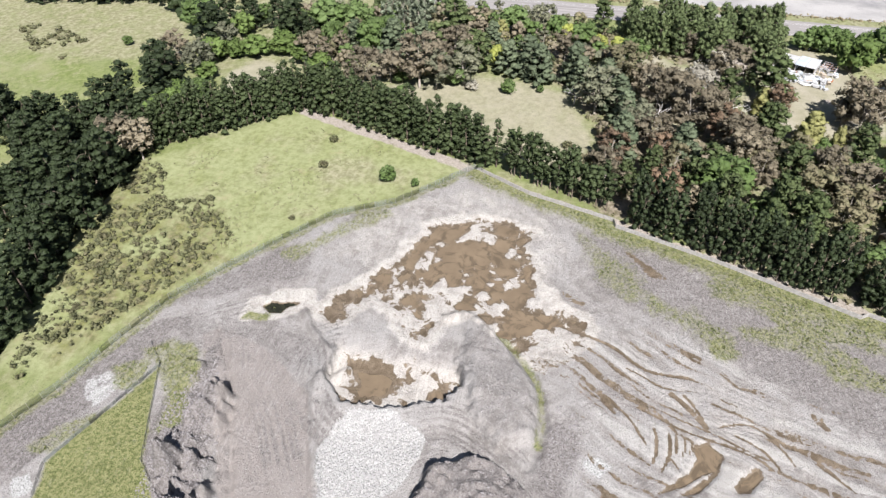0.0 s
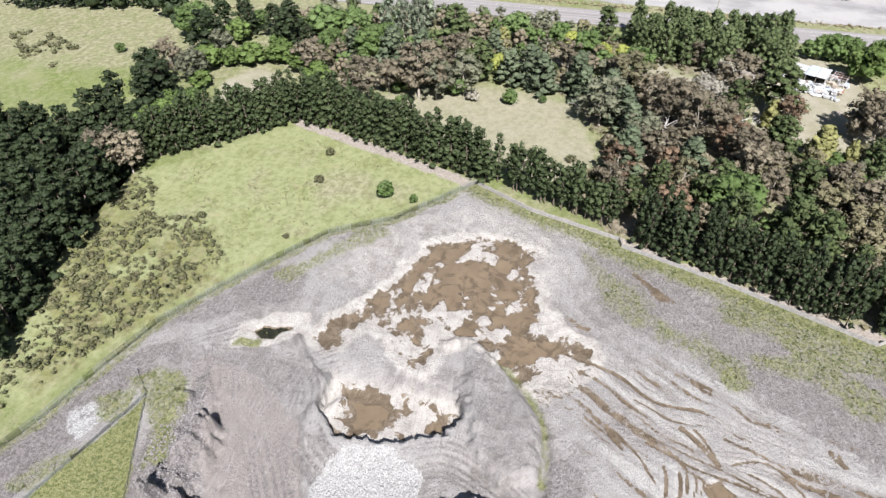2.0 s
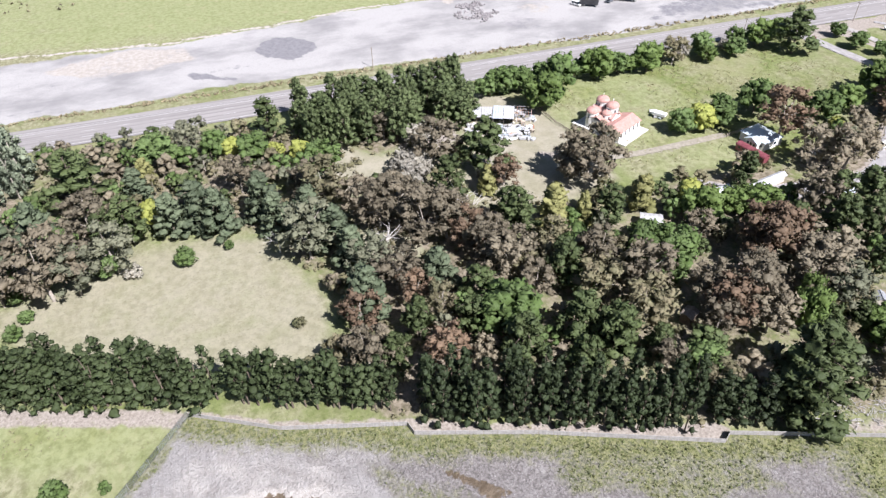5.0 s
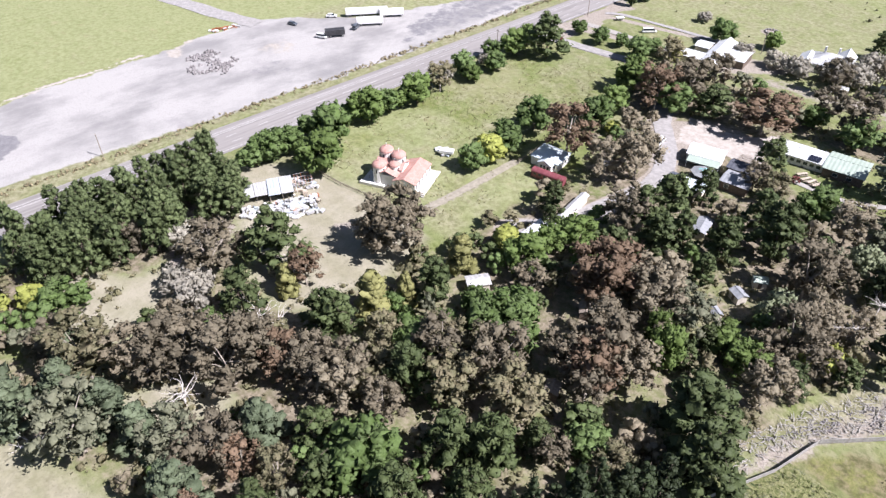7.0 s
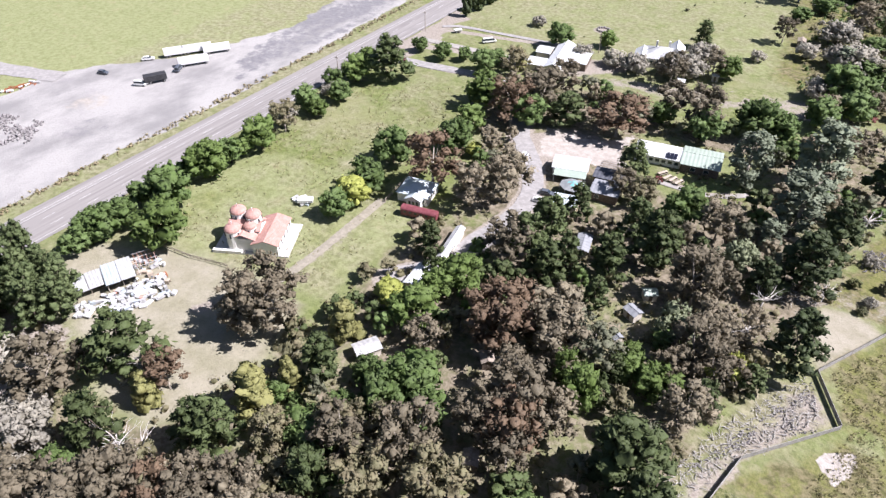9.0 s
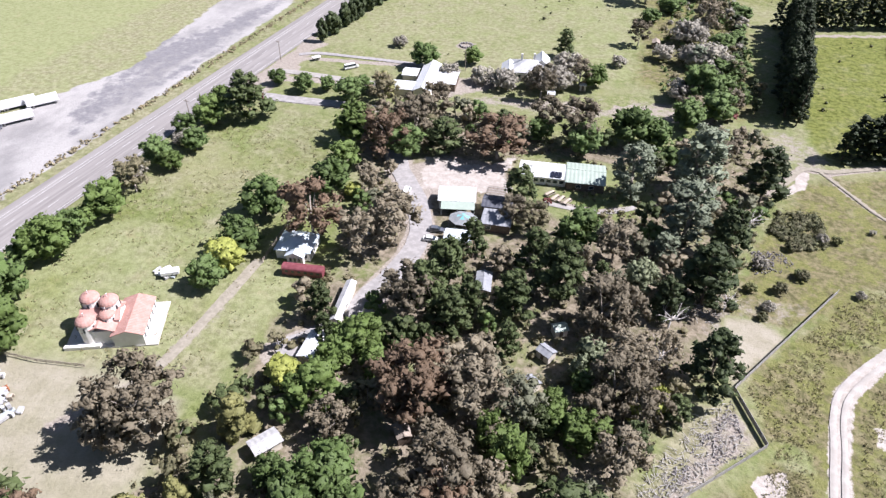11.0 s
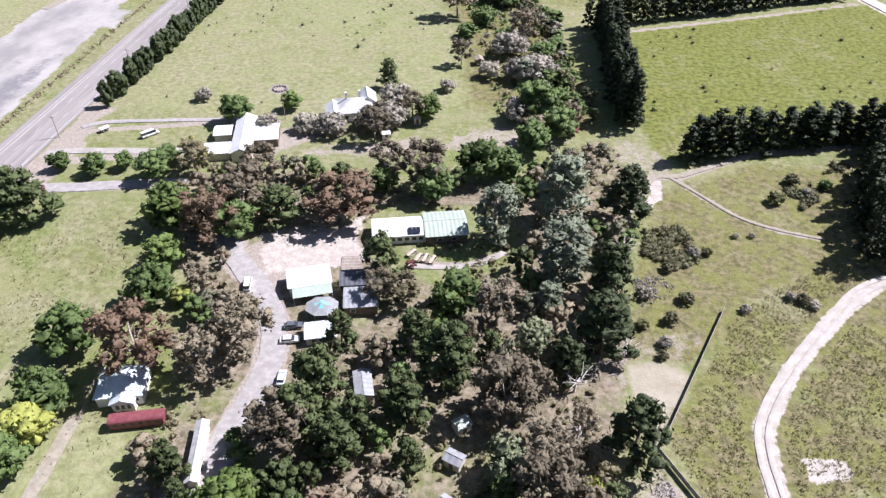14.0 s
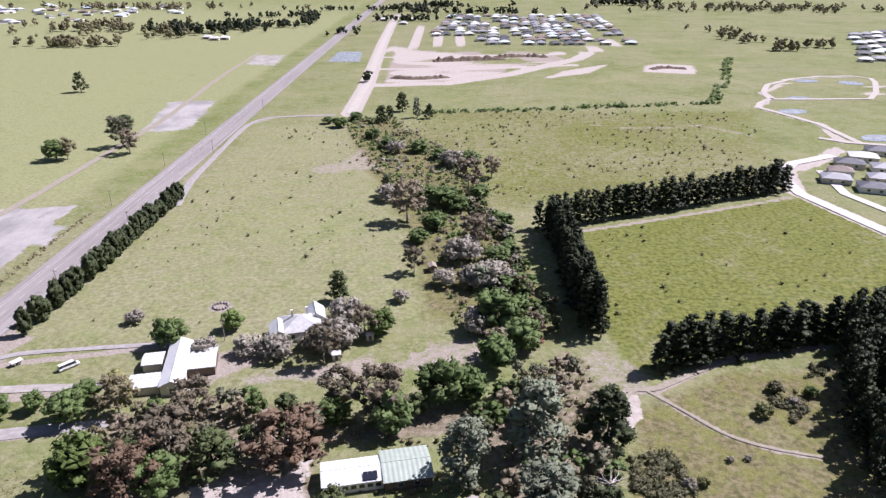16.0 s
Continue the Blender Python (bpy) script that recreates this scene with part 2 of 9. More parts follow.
def quarry_material():
    m, nt, b = nodes_of("quarry earth", 0.9, 0.15)
    pos = place(nt)
    grass, wet, white = channels(nt, "zone_a")[:3]
    dark, streak, brown = channels(nt, "zone_b")[:3]
    fine = grain(nt, pos, 1.5, 4.0, 0.75)
    grit = grain(nt, pos, 3.4, 2.0, 0.7)
    mid = grain(nt, pos, 0.3, 8.0, 0.75)
    wide = grain(nt, pos, 0.05, 5.0, 0.65)
    c = mixed(nt, ramp(nt, mid, 0.38, 0.62), (0.186, 0.17, 0.158), (0.314, 0.296, 0.28))
    c = mixed(nt, ramp(nt, wide, 0.4, 0.65), c, (0.306, 0.292, 0.278))
    c = mixed(nt, sums(nt, "MULTIPLY", ramp(nt, streak, 0.53, 0.66), 0.7), c, (0.4, 0.385, 0.36))
    c = mixed(nt, sums(nt, "MULTIPLY", ramp(nt, streak, 0.5, 0.3), 0.75), c, (0.217, 0.194, 0.176))
    clay = mixed(nt, ramp(nt, mid, 0.3, 0.62), (0.305, 0.28, 0.252), (0.455, 0.428, 0.392))
    c = mixed(nt, patchy(nt, channels(nt, "zone_c")[0], grain(nt, pos, 0.25, 6.0, 0.65), 0.7, 0.28), c, clay)
    tan = mixed(nt, ramp(nt, mid, 0.3, 0.7), (0.234, 0.208, 0.192), (0.276, 0.249, 0.231))
    c = mixed(nt, patchy(nt, brown, grain(nt, pos, 0.4, 5.0, 0.65), 0.5, 0.2), c, tan)
    grey = mixed(nt, ramp(nt, fine, 0.4, 0.6), (0.128, 0.114, 0.108), (0.228, 0.21, 0.2))
    c = mixed(nt, patchy(nt, dark, grain(nt, pos, 0.6, 6.0, 0.7), 1.0, 0.22), c, grey)
    chalk = mixed(nt, ramp(nt, grit, 0.4, 0.56), (0.265, 0.262, 0.252), (0.455, 0.45, 0.434))
    c = mixed(nt, patchy(nt, white, grain(nt, pos, 0.8, 5.0, 0.65), 1.0, 0.12), c, chalk)
    c = mixed(nt, sums(nt, "MULTIPLY", ramp(nt, fine, 0.47, 0.36), 0.3), c, (0.170, 0.159, 0.151))
    c = mixed(nt, sums(nt, "MULTIPLY", ramp(nt, grit, 0.37, 0.31), 0.55), c, (0.136, 0.127, 0.121))
    c = mixed(nt, sums(nt, "MULTIPLY", ramp(nt, grit, 0.63, 0.69), 0.6), c, (0.468, 0.464, 0.449))
    # scrape marks left by blades and tyres, in two directions
    for turn, scale, seed in ((0.5, (0.22, 3.2, 1.0), 0.0), (-0.9, (0.2, 2.6, 1.0), 40.0)):
        mp = nt.nodes.new("ShaderNodeMapping")
        mp.inputs["Rotation"].default_value, mp.inputs["Scale"].default_value, mp.inputs["Location"].default_value = (0, 0, turn), scale, (seed, seed, 0)
        nt.links.new(pos, mp.inputs["Vector"])
        lines = warped(nt, mp.outputs[0], 0.55, 4.0, 0.7, 0.6)
        where = ramp(nt, warped(nt, pos, 0.06, 3.0, 0.5, 0.5) if seed else wide, 0.44, 0.58)
        c = mixed(nt, sums(nt, "MULTIPLY", sums(nt, "MULTIPLY", ramp(nt, lines, 0.47, 0.36), where), 0.26), c, (0.19, 0.168, 0.152))
        c = mixed(nt, sums(nt, "MULTIPLY", sums(nt, "MULTIPLY", ramp(nt, lines, 0.54, 0.66), where), 0.26), c, (0.4, 0.382, 0.36))
    mud = mixed(nt, ramp(nt, warped(nt, pos, 0.22, 6.0, 0.7, 1.6), 0.36, 0.66), (0.108, 0.082, 0.055), (0.195, 0.153, 0.11))
    swirl = warped(nt, pos, 0.34, 8.0, 0.7, 1.6)
    soaked = patchy(nt, wet, swirl, 1.7, 0.06)
    c = mixed(nt, soaked, c, mud)
    weed = mixed(nt, ramp(nt, fine, 0.36, 0.62), (0.095, 0.112, 0.038), (0.225, 0.225, 0.104))
    c = mixed(nt, patchy(nt, grass, grain(nt, pos, 0.7, 7.0, 0.8), 1.7, 0.4), c, weed)
    nt.links.new(c, b.inputs["Base Color"])
    nt.links.new(sums(nt, "SUBTRACT", 0.92, sums(nt, "MULTIPLY", soaked, 0.3)), b.inputs["Roughness"])
    relief(nt, b, sums(nt, "ADD", sums(nt, "ADD", fine, sums(nt, "MULTIPLY", grit, 0.5)), mid), 1.0, 0.42)
    return m


def water_material(name, c, rough=0.12):
    m, nt, b = nodes_of(name, rough, 0.5)
    pos = place(nt)
    c0, g = c, grain(nt, pos, 0.12, 4.0)
    c = mixed(nt, ramp(nt, g, 0.3, 0.7), c, tuple(v * 1.35 for v in c))
    c = mixed(nt, ramp(nt, warped(nt, pos, 0.16, 5.0, 0.65, 2.2), 0.46, 0.62), c, tuple(v * 0.72 for v in c0))
    nt.links.new(c, b.inputs["Base Color"])
    return m


M_GROUND = ground_material()
M_QUARRY = quarry_material()
M_MUDWATER = water_material("muddy water", (0.142, 0.107, 0.07), 0.3)
M_DARKWATER = water_material("dark stagnant water", (0.02, 0.02, 0.012), 0.2)
M_POND = water_material("pond water", (0.29, 0.31, 0.315), 0.15)
M_ASPHALT, _nt, _b = nodes_of("road asphalt", 0.85, 0.2)
_pos = place(_nt)
_c = mixed(_nt, ramp(_nt, grain(_nt, _pos, 1.0, 4.0, 0.6, (0.9, 0.012, 1.0)), 0.36, 0.64), (0.2, 0.186, 0.178), (0.315, 0.295, 0.283))
_c = mixed(_nt, ramp(_nt, grain(_nt, _pos, 0.06, 6.0, 0.7), 0.35, 0.7), _c, (0.265, 0.248, 0.238))
_nt.links.new(mixed(_nt, sums(_nt, "MULTIPLY", grain(_nt, _pos, 5.0, 3.0), 0.3), _c, (0.13, 0.125, 0.12)), _b.inputs["Base Color"])
M_PAINT = surface("road paint", (0.4, 0.395, 0.385), (0.58, 0.575, 0.56), 1.2, 0.7)
M_BARK = surface("bark", (0.1, 0.08, 0.062), (0.17, 0.14, 0.11), 3.0, 0.9, 0.1)
M_PALEBARK = surface("pale bark", (0.27, 0.24, 0.2), (0.4, 0.36, 0.31), 2.0, 0.85, 0.1)
M_DEADWOOD = surface("dead wood", (0.46, 0.43, 0.4), (0.62, 0.59, 0.56), 2.0, 0.85, 0.1)
M_MESHWIRE = surface("galvanised wire", (0.22, 0.25, 0.235), (0.33, 0.36, 0.34), 4.0, 0.55, 0.4, 0.3)
M_PINE = foliage("pine needles", (0.033, 0.051, 0.018), (0.107, 0.141, 0.053), (0.090, 0.113, 0.045), 0.4, 0.24)
M_GROVE = foliage("grove pine needles", (0.046, 0.071, 0.027), (0.153, 0.194, 0.080), (0.123, 0.153, 0.067), 0.4, 0.28)
M_DARKPINE = foliage("dark pine needles", (0.011, 0.019, 0.008), (0.04, 0.056, 0.021), (0.03, 0.042, 0.018), 0.3, 0.08)
M_HEDGE = foliage("hedge pine needles", (0.017, 0.028, 0.01), (0.058, 0.08, 0.03), (0.05, 0.065, 0.027), 0.4, 0.13)
M_CYPRESS = foliage("cypress leaves", (0.042, 0.059, 0.033), (0.123, 0.152, 0.088), (0.110, 0.132, 0.077), 0.4, 0.12)
M_GUM = foliage("gum leaves", (0.115, 0.099, 0.068), (0.263, 0.231, 0.161), (0.226, 0.193, 0.134), 0.5, 0.44)
M_REDLEAF = foliage("dark red leaves", (0.07, 0.022, 0.02), (0.17, 0.06, 0.05), (0.13, 0.045, 0.04), 0.3, 0.2)
M_RUSTGUM = foliage("rust-brown gum leaves", (0.122, 0.083, 0.055), (0.279, 0.203, 0.135), (0.238, 0.166, 0.108), 0.4, 0.42)
M_TANGUM = foliage("tan gum leaves", (0.151, 0.129, 0.086), (0.357, 0.315, 0.223), (0.301, 0.259, 0.181), 0.4, 0.42)
M_GREYGUM = foliage("grey-green gum leaves", (0.094, 0.104, 0.064), (0.254, 0.267, 0.174), (0.205, 0.205, 0.136), 0.4, 0.4)
M_BRACKEN = foliage("bracken leaves", (0.05, 0.058, 0.027), (0.15, 0.155, 0.075), (0.125, 0.115, 0.065), 0.3, 0.2, single=False)
M_OLIVE = foliage("olive gum leaves", (0.104, 0.105, 0.055), (0.277, 0.265, 0.148), (0.259, 0.223, 0.139), 0.4, 0.42)
M_BROAD = foliage("broad leaves", (0.056, 0.093, 0.026), (0.170, 0.251, 0.075), (0.139, 0.193, 0.073), 0.5, 0.38)
M_LIGHTBROAD = foliage("light green broad leaves", (0.065, 0.106, 0.024), (0.178, 0.254, 0.071), (0.140, 0.194, 0.059), 0.5, 0.38)
M_GOLD = foliage("golden leaves", (0.2, 0.225, 0.05), (0.37, 0.395, 0.1), (0.29, 0.315, 0.08), 0.3, 0.25)
M_CONE = foliage("golden cypress leaves", (0.12, 0.122, 0.04), (0.27, 0.26, 0.1), (0.19, 0.19, 0.075), 0.4, 0.15)
M_SILVER = foliage("silver poplar leaves", (0.1, 0.125, 0.08), (0.275, 0.312, 0.215), (0.2, 0.23, 0.152), 0.3, 0.2)
M_WILLOW = foliage("willow leaves", (0.13, 0.155, 0.09), (0.33, 0.37, 0.22), (0.26, 0.29, 0.17), 0.3, 0.25)
M_GREY = foliage("grey shrub leaves", (0.232, 0.213, 0.177), (0.512, 0.482, 0.409), (0.415, 0.390, 0.317), 0.4, 0.42)
M_SCRUB = foliage("scrub leaves", (0.115, 0.115, 0.062), (0.3, 0.275, 0.165), (0.235, 0.21, 0.13), 0.3, 0.25, single=False)
M_TUSSOCK = foliage("olive tussock blades", (0.15, 0.145, 0.062), (0.36, 0.33, 0.175), (0.27, 0.24, 0.135), 0.3, 0.35, single=False)
M_STRAW = foliage("straw-dry verge grass", (0.16, 0.135, 0.075), (0.4, 0.35, 0.225), (0.3, 0.25, 0.15), 0.3, 0.25, single=False)
M_WEED = foliage("weed leaves", (0.075, 0.102, 0.034), (0.195, 0.225, 0.09), (0.205, 0.2, 0.09), 0.3, 0.3, single=False)

# ---------------------------------------------------------------- plan
FENCE_WEST = [(118, -201), (94.3, -190.5), (82.8, -185.7), (66, -180.8), (52.1, -176.4), (38.4, -168.1), (24.3, -158.4), (10.9, -148.7),
              (1.2, -133.1), (-9.6, -123.9), (-21.5, -114.1)]
FENCE_NORTH = [(-21.5, -114.1), (-11.7, -96.1), (-4.3, -71.1), (-1.7, -70.4), (6.4, -46.4), (14.3, -27), (20.5, -11.8), (19.1, -9.8), (29.9, 19.6),
               (32.4, 32.4), (47.5, 51.3), (40.2, 64.5), (63.2, 108.3)]
QUARRY = FENCE_WEST + FENCE_NORTH[1:9] + [(31, 24), (126.5, 24), (126.5, -205), (122, -203)]
PIT = [(52, -132), (65.5, -130), (72.7, -124), (71.5, -113), (67.5, -102), (62.7, -100.4), (55, -103), (48.8, -105.4), (44, -108), (42, -120), (46, -132)]
MOUND = [(41, -104.5), (44.5, -96.5), (50, -91), (58.6, -84), (73, -83), (76, -90), (70, -98), (60, -100), (51, -102.5)]
PADDOCK = [(-67.8, -157), (-79, -138), (-84, -116.5), (-81.7, -98.4), (-75.9, -89.7), (-52, -81), (-40.9, -79.3), (-31.3, -79.9), (-27, -95), (-36, -125), (-59.4, -155.6)]
WOOD = [(-25, -100), (-34, -76), (-60, -84), (-80, -92), (-92, -118), (-75, -150), (-70, -175), (-110, -215), (-140, -215), (-146, -120), (-140, -70), (-135, -20),
        (-120, -18), (-95, -30), (-75, -30), (-68, 0), (-66, 30), (-64, 70), (-75, 110), (-100, 140), (-88, 160), (-60, 165), (-20, 160), (10, 165), (42, 195),
        (50, 170), (42, 120), (36, 70), (24, 35), (22, 8), (8, -38), (-6, -72)]
YARD = [(-176, -420), (-174, -134), (-178, -93), (-176, -40), (-173, 10), (-171, 70), (-175, 160), (-182, 270), (-188, 330), (-222, 325), (-222, 262), (-200, 150), (-207, 130),
        (-212, 100), (-243, 66), (-246, 50), (-240, 8), (-238, -35), (-232, -64), (-226, -113), (-229, -180), (-235, -420)]
WEST_CLEARING = [(-120, -66), (-117, -56), (-106, -44), (-94, -49), (-90, -58), (-88, -70), (-100, -76)]
WEST_GLADE = [(-48, -216.5), (-65.9, -218), (-79.5, -213.1), (-74.1, -199), (-62.6, -199.5), (-49.7, -205.5)]
GUM_CLEARING = [(-72, -69), (-71, -58), (-58, -50), (-52, -53), (-56, -61), (-62, -66)]
HOUSE_YARD = [(-138, -8), (-136, 4), (-121, 10), (-99, 16), (-71, 16), (-66, -2), (-72, -27), (-86, -30), (-100, -22), (-120, -20)]


BANK = [(-30, -222), (-5.3, -217.5), (16.3, -215.8), (31.3, -214.9), (47.2, -210.4), (61.2, -206.5), (78.9, -203.3), (140, -215)]


def gully(x, y):
    """Fall of the ground into the gully beyond the grassy slope: a steep bank, a flat bed and a gentle rise."""
    d = along(BANK, x, y)
    beyond = y < np.interp(x, [p[0] for p in BANK], [p[1] for p in BANK])
    return np.where(beyond, -8.5 * step(0.5, 8, d) * step(60, 34, d) * step(-34, -10, x) * step(150, 120, x), 0.0)


def ground_object():
    def axis(lo, hi, fine, far):
        a = list(np.arange(lo, hi + 0.1, fine))
        s, v = fine, hi
        while v < far:
            s *= 1.12
            v += s
            a.append(v)
        s, v = fine, lo
        while v > -far:
            s *= 1.12
            v -= s
            a.insert(0, v)
        return np.array(a)
    def refined(a, lo, hi):
        return np.unique(np.concatenate([a, np.arange(lo, hi, 1.6)]).round(2))
    def far_refined(a, lo, hi):
        return np.unique(np.concatenate([a, np.arange(lo, hi, 8.0)]).round(2))
    xs, ys = refined(axis(-260, 215, 2.5, 7000), 30, 120), refined(axis(-290, 330, 2.5, 7000), 20, 200)
    xs, ys = refined(far_refined(xs, 220, 330), -70, -24), far_refined(ys, 340, 900)
    X, Y = np.meshgrid(xs, ys)
    q = away(QUARRY, X, Y)
    Z = -vnoise(X, Y, 26, 5) * 0.2 - vnoise(X, Y, 5, 6) * 0.1
    Z = Z - 9 * step(-4, -9, q)
    Z = np.where(q < 1.5, np.minimum(Z, 0.0), Z) + gully(X, Y)
    ragged = (vnoise(X, Y, 9, 11) - 0.5) * 6

    def fill(poly, soft=3.0):
        return step(soft, -soft, away(poly, X, Y) + ragged)

    def line(pts, half, soft=0.8):
        return step(half + soft, half - soft, along(pts, X, Y) + ragged * 0.12)

    litter = fill(WOOD, 6) * (0.3 + 0.7 * vnoise(X, Y, 14, 23))
    litter = litter * (1 - 0.95 * fill(HOUSE_YARD, 3)) * (1 - fill(WEST_CLEARING, 2)) * (1 - fill(GUM_CLEARING, 1.5))
    litter = litter * (1 - 0.8 * fill([(-32, 122), (-32, 146), (4, 152), (14, 126), (-8, 112)], 3))
    dry = 0.35 + 0.35 * (vnoise(X, Y, 60, 21) - 0.4)
    dry = np.maximum(dry, 0.66 * fill(PADDOCK))
    dry = np.maximum(dry, 0.62 * step(-45, -75, X + ragged * 3) * step(-130, -170, Y + ragged * 3))
    green = fill([(-45, -176), (-22, -116), (-8, -128), (12, -152), (40, -172), (80, -190), (90, -260), (-5, -216)])
    dry = dry * (1 - green) + green * (0.16 + 0.8 * (vnoise(X, Y, 12, 31) - 0.45)) + 0.3 * fill([(-9, -164), (-21, -158), (-19, -139), (-10, -132), (0, -150)], 4)
    lawn = fill([(-145, -5), (-150, 150), (-100, 140), (-66, 75), (-68, 20), (-118, 16)])
    dry = dry * (1 - lawn) + lawn * (0.3 + 0.55 * (vnoise(X, Y, 16, 33) - 0.4))
    field = fill([(57, 192), (57, 293), (191, 346), (205, 296), (160, 205), (66, 178)])
    dry = dry * (1 - field) + field * (0.15 + 0.6 * (vnoise(X, Y, 24, 35) - 0.4))
    dry = np.maximum(dry, 0.62 * fill([(46, 150), (60, 168), (128, 190), (150, 150), (112, 60), (66, 108)], 6) * (0.4 + 1.1 * vnoise(X, Y, 14, 37)))
    dry = dry + 0.05 * step(188, 206, Y) * step(20, -10, X) * (0.4 + vnoise(X, Y, 40, 36)) + step(-176, -190, X) * 0.14
    dry = np.maximum(dry, 0.55 * step(-178, -175, X) * step(-163, -166, X) * (0.6 + 0.8 * vnoise(X, Y * 0.3, 9, 96)))
    dry = dry * (1 - 0.6 * step(-232, -245, X) * step(420, 200, Y))
    dry = dry * (1 - 0.55 * step(280, 380, Y) * step(-150, -180, X))
    gravel = fill(YARD, 2.5)
    # tracks, drives and trodden earth
    bare = line([(-150, 143), (-138, 146.4), (-120, 149.6), (-92, 154)], 2.8)
    bare = np.maximum(bare, line([(-150, 178), (-138, 184), (-88, 196)], 1.5))
    bare = np.maximum(bare, line([(-152, 160), (-138, 163), (-95, 175)], 2.4))
    bare = np.maximum(bare, fill([(-149, 146), (-137, 148), (-136, 172), (-141, 192), (-138, 200), (-149, 206)], 1.5))
    bare = np.maximum(bare, line([(-82.6, 62), (-82, 44), (-82, 26), (-84, 14), (-92, 0)], 1.9) * 0.8)
    bare = np.maximum(bare, line([(-74, 137), (-66, 118), (-57, 110), (-47, 92), (-45.5, 79), (-48, 62), (-51, 48), (-60, 36)], 4.2))
    bare = np.maximum(bare, fill([(-68, 120), (-56, 132), (-36, 137), (-31, 128), (-38, 116), (-56, 108)], 2))
    bare = np.maximum(bare, line([(-18, 119), (-2, 121), (8, 127)], 1.2))
    bare = np.maximum(bare, 0.75 * fill([(-98, 172), (-58, 200), (-52, 190), (-75, 168)], 3))
    bare = np.maximum(bare, 0.6 * fill([(-62, 178), (-60, 172), (-10, 178), (30, 190), (32, 205), (0, 200)], 5) * (vnoise(X, Y, 9, 57) > 0.35))
    bare = np.maximum(bare, 0.9 * step(6.5, 3.0, np.hypot(X + 81.5, Y - 222.5) + ragged * 0.4))
    bare = np.maximum(bare, line([(-43, -179), (-31, -143), (-22, -117)], 2.4) * 0.8)
    bare = np.maximum(bare, line([(-20, -113), (-12, -98), (-4, -73), (5, -50), (18, -12)], 2.6))
    bare = np.maximum(bare, 0.8 * fill([(-128, -40), (-132, -16), (-110, -22), (-100, -44)], 3))
    bare = np.maximum(bare, 0.1 * fill(HOUSE_YARD, 3))
    dry = np.maximum(dry, 0.72 * fill(HOUSE_YARD, 3))
    pale = np.maximum(fill([(35.7, 88.2), (50.6, 87.1), (41.8, 67.8), (39.3, 72)], 1.5), fill([(24, 30), (29.9, 53.8), (39.3, 62.6), (47.5, 51.9), (34, 33)], 1.5))
    dry = np.maximum(dry, 0.9 * pale)
    bare = np.maximum(bare, 0.62 * fill([(20, 6), (30, 35), (40, 62), (47, 52), (33, 31), (29, 16)], 2))
    bare = np.maximum(bare, 0.42 * fill([(39, 67), (30, 84), (33, 96), (46, 100), (58, 100)], 1.5))
    bare = np.maximum(bare, 0.5 * fill([(44, 198), (46, 172), (60, 168), (64, 178), (56, 192)], 3))
    bare = np.maximum(bare, line([(46, 150), (50, 160), (55, 170), (64, 171), (90, 187), (128, 196)], 1.6))
    bare = np.maximum(bare, line([(62, 170), (67, 162), (77, 150), (87, 144), (97, 141)], 1.0))
    bare = np.maximum(bare, line([(57, 293.5), (120, 318), (191, 347)], 1.3))
    bare = np.maximum(bare, line([(-218, 317), (-216, 437), (-216, 538), (-230, 740), (-235, 900)], 2.2) * 0.8)
    bare = np.maximum(bare, line([(-138, 330), (-143.7, 372), (-146, 509), (-130, 534), (-91, 540)], 1.8) * 0.9)
    gravel = np.maximum(gravel, fill([(-236, 593), (-196, 600), (-184, 492), (-218, 483)], 6) * 0.8)
    scrub = 0.55 * fill([(-5, -216), (18, -196), (12, -180), (35, -168), (60, -180), (80, -190), (60, -222), (20, -240)], 8) * (vnoise(X, Y, 12, 71) > 0.35)
    scrub = np.maximum(scrub, 0.8 * fill([(30, 24), (34, 31), (48, 51), (41, 65), (64, 108), (100, 140), (128, 190), (150, 150), (110, 60), (120, 24)], 5) * step(0.18, 0.48, vnoise(X, Y, 13, 72)))
    scrub = np.maximum(scrub, 0.9 * fill([(86, 150), (92, 176), (120, 180), (116, 152)], 5))
    scrub = np.maximum(scrub, 0.6 * fill([(10, 330), (60, 320), (200, 370), (250, 560), (0, 560), (-40, 460)], 20) * vnoise(X, Y, 30, 73))
    scrub = np.maximum(scrub, 0.75 * fill([(34, 195), (-8, 215), (-16, 300), (-50, 400), (-75, 520), (-40, 530), (10, 420), (30, 310), (44, 205)], 8))
    scrub = np.maximum(scrub, 0.8 * fill([(36, 100), (66, 112), (78, 145), (52, 150)], 5) * (0.5 + 0.6 * vnoise(X, Y, 8, 74)))
    sand = 0.85 * line([(61, 20), (61, 40), (61.5, 57), (63, 72), (73.5, 88.8), (90.8, 108.7), (107, 123), (150, 140)], 2.3, 1.0)
    sand = np.maximum(sand, 0.8 * fill([(68.6, 65), (78, 66.5), (78, 62), (69.6, 60)], 1.2))
    sand = np.maximum(sand, 0.95 * fill([(-62, 130), (-45, 131), (-36, 140), (-33, 141), (-33, 128), (-27, 121), (-36, 116), (-55, 113)], 2))
    sand = np.maximum(sand, step(0.8, -0.8, away([(44.7, 40.4), (45.9, 43.9), (51.4, 46.8), (52.2, 43.6), (50.5, 39.2), (49.3, 36.5), (46.5, 38.5)], X, Y) + ragged * 0.15))
    sand = np.maximum(sand, step(0.8, -0.8, away([(45.8, 147), (52.6, 159.6), (54.1, 169.5), (57.5, 168.1), (56.8, 158.4), (51.5, 151.9)], X, Y) + ragged * 0.2))
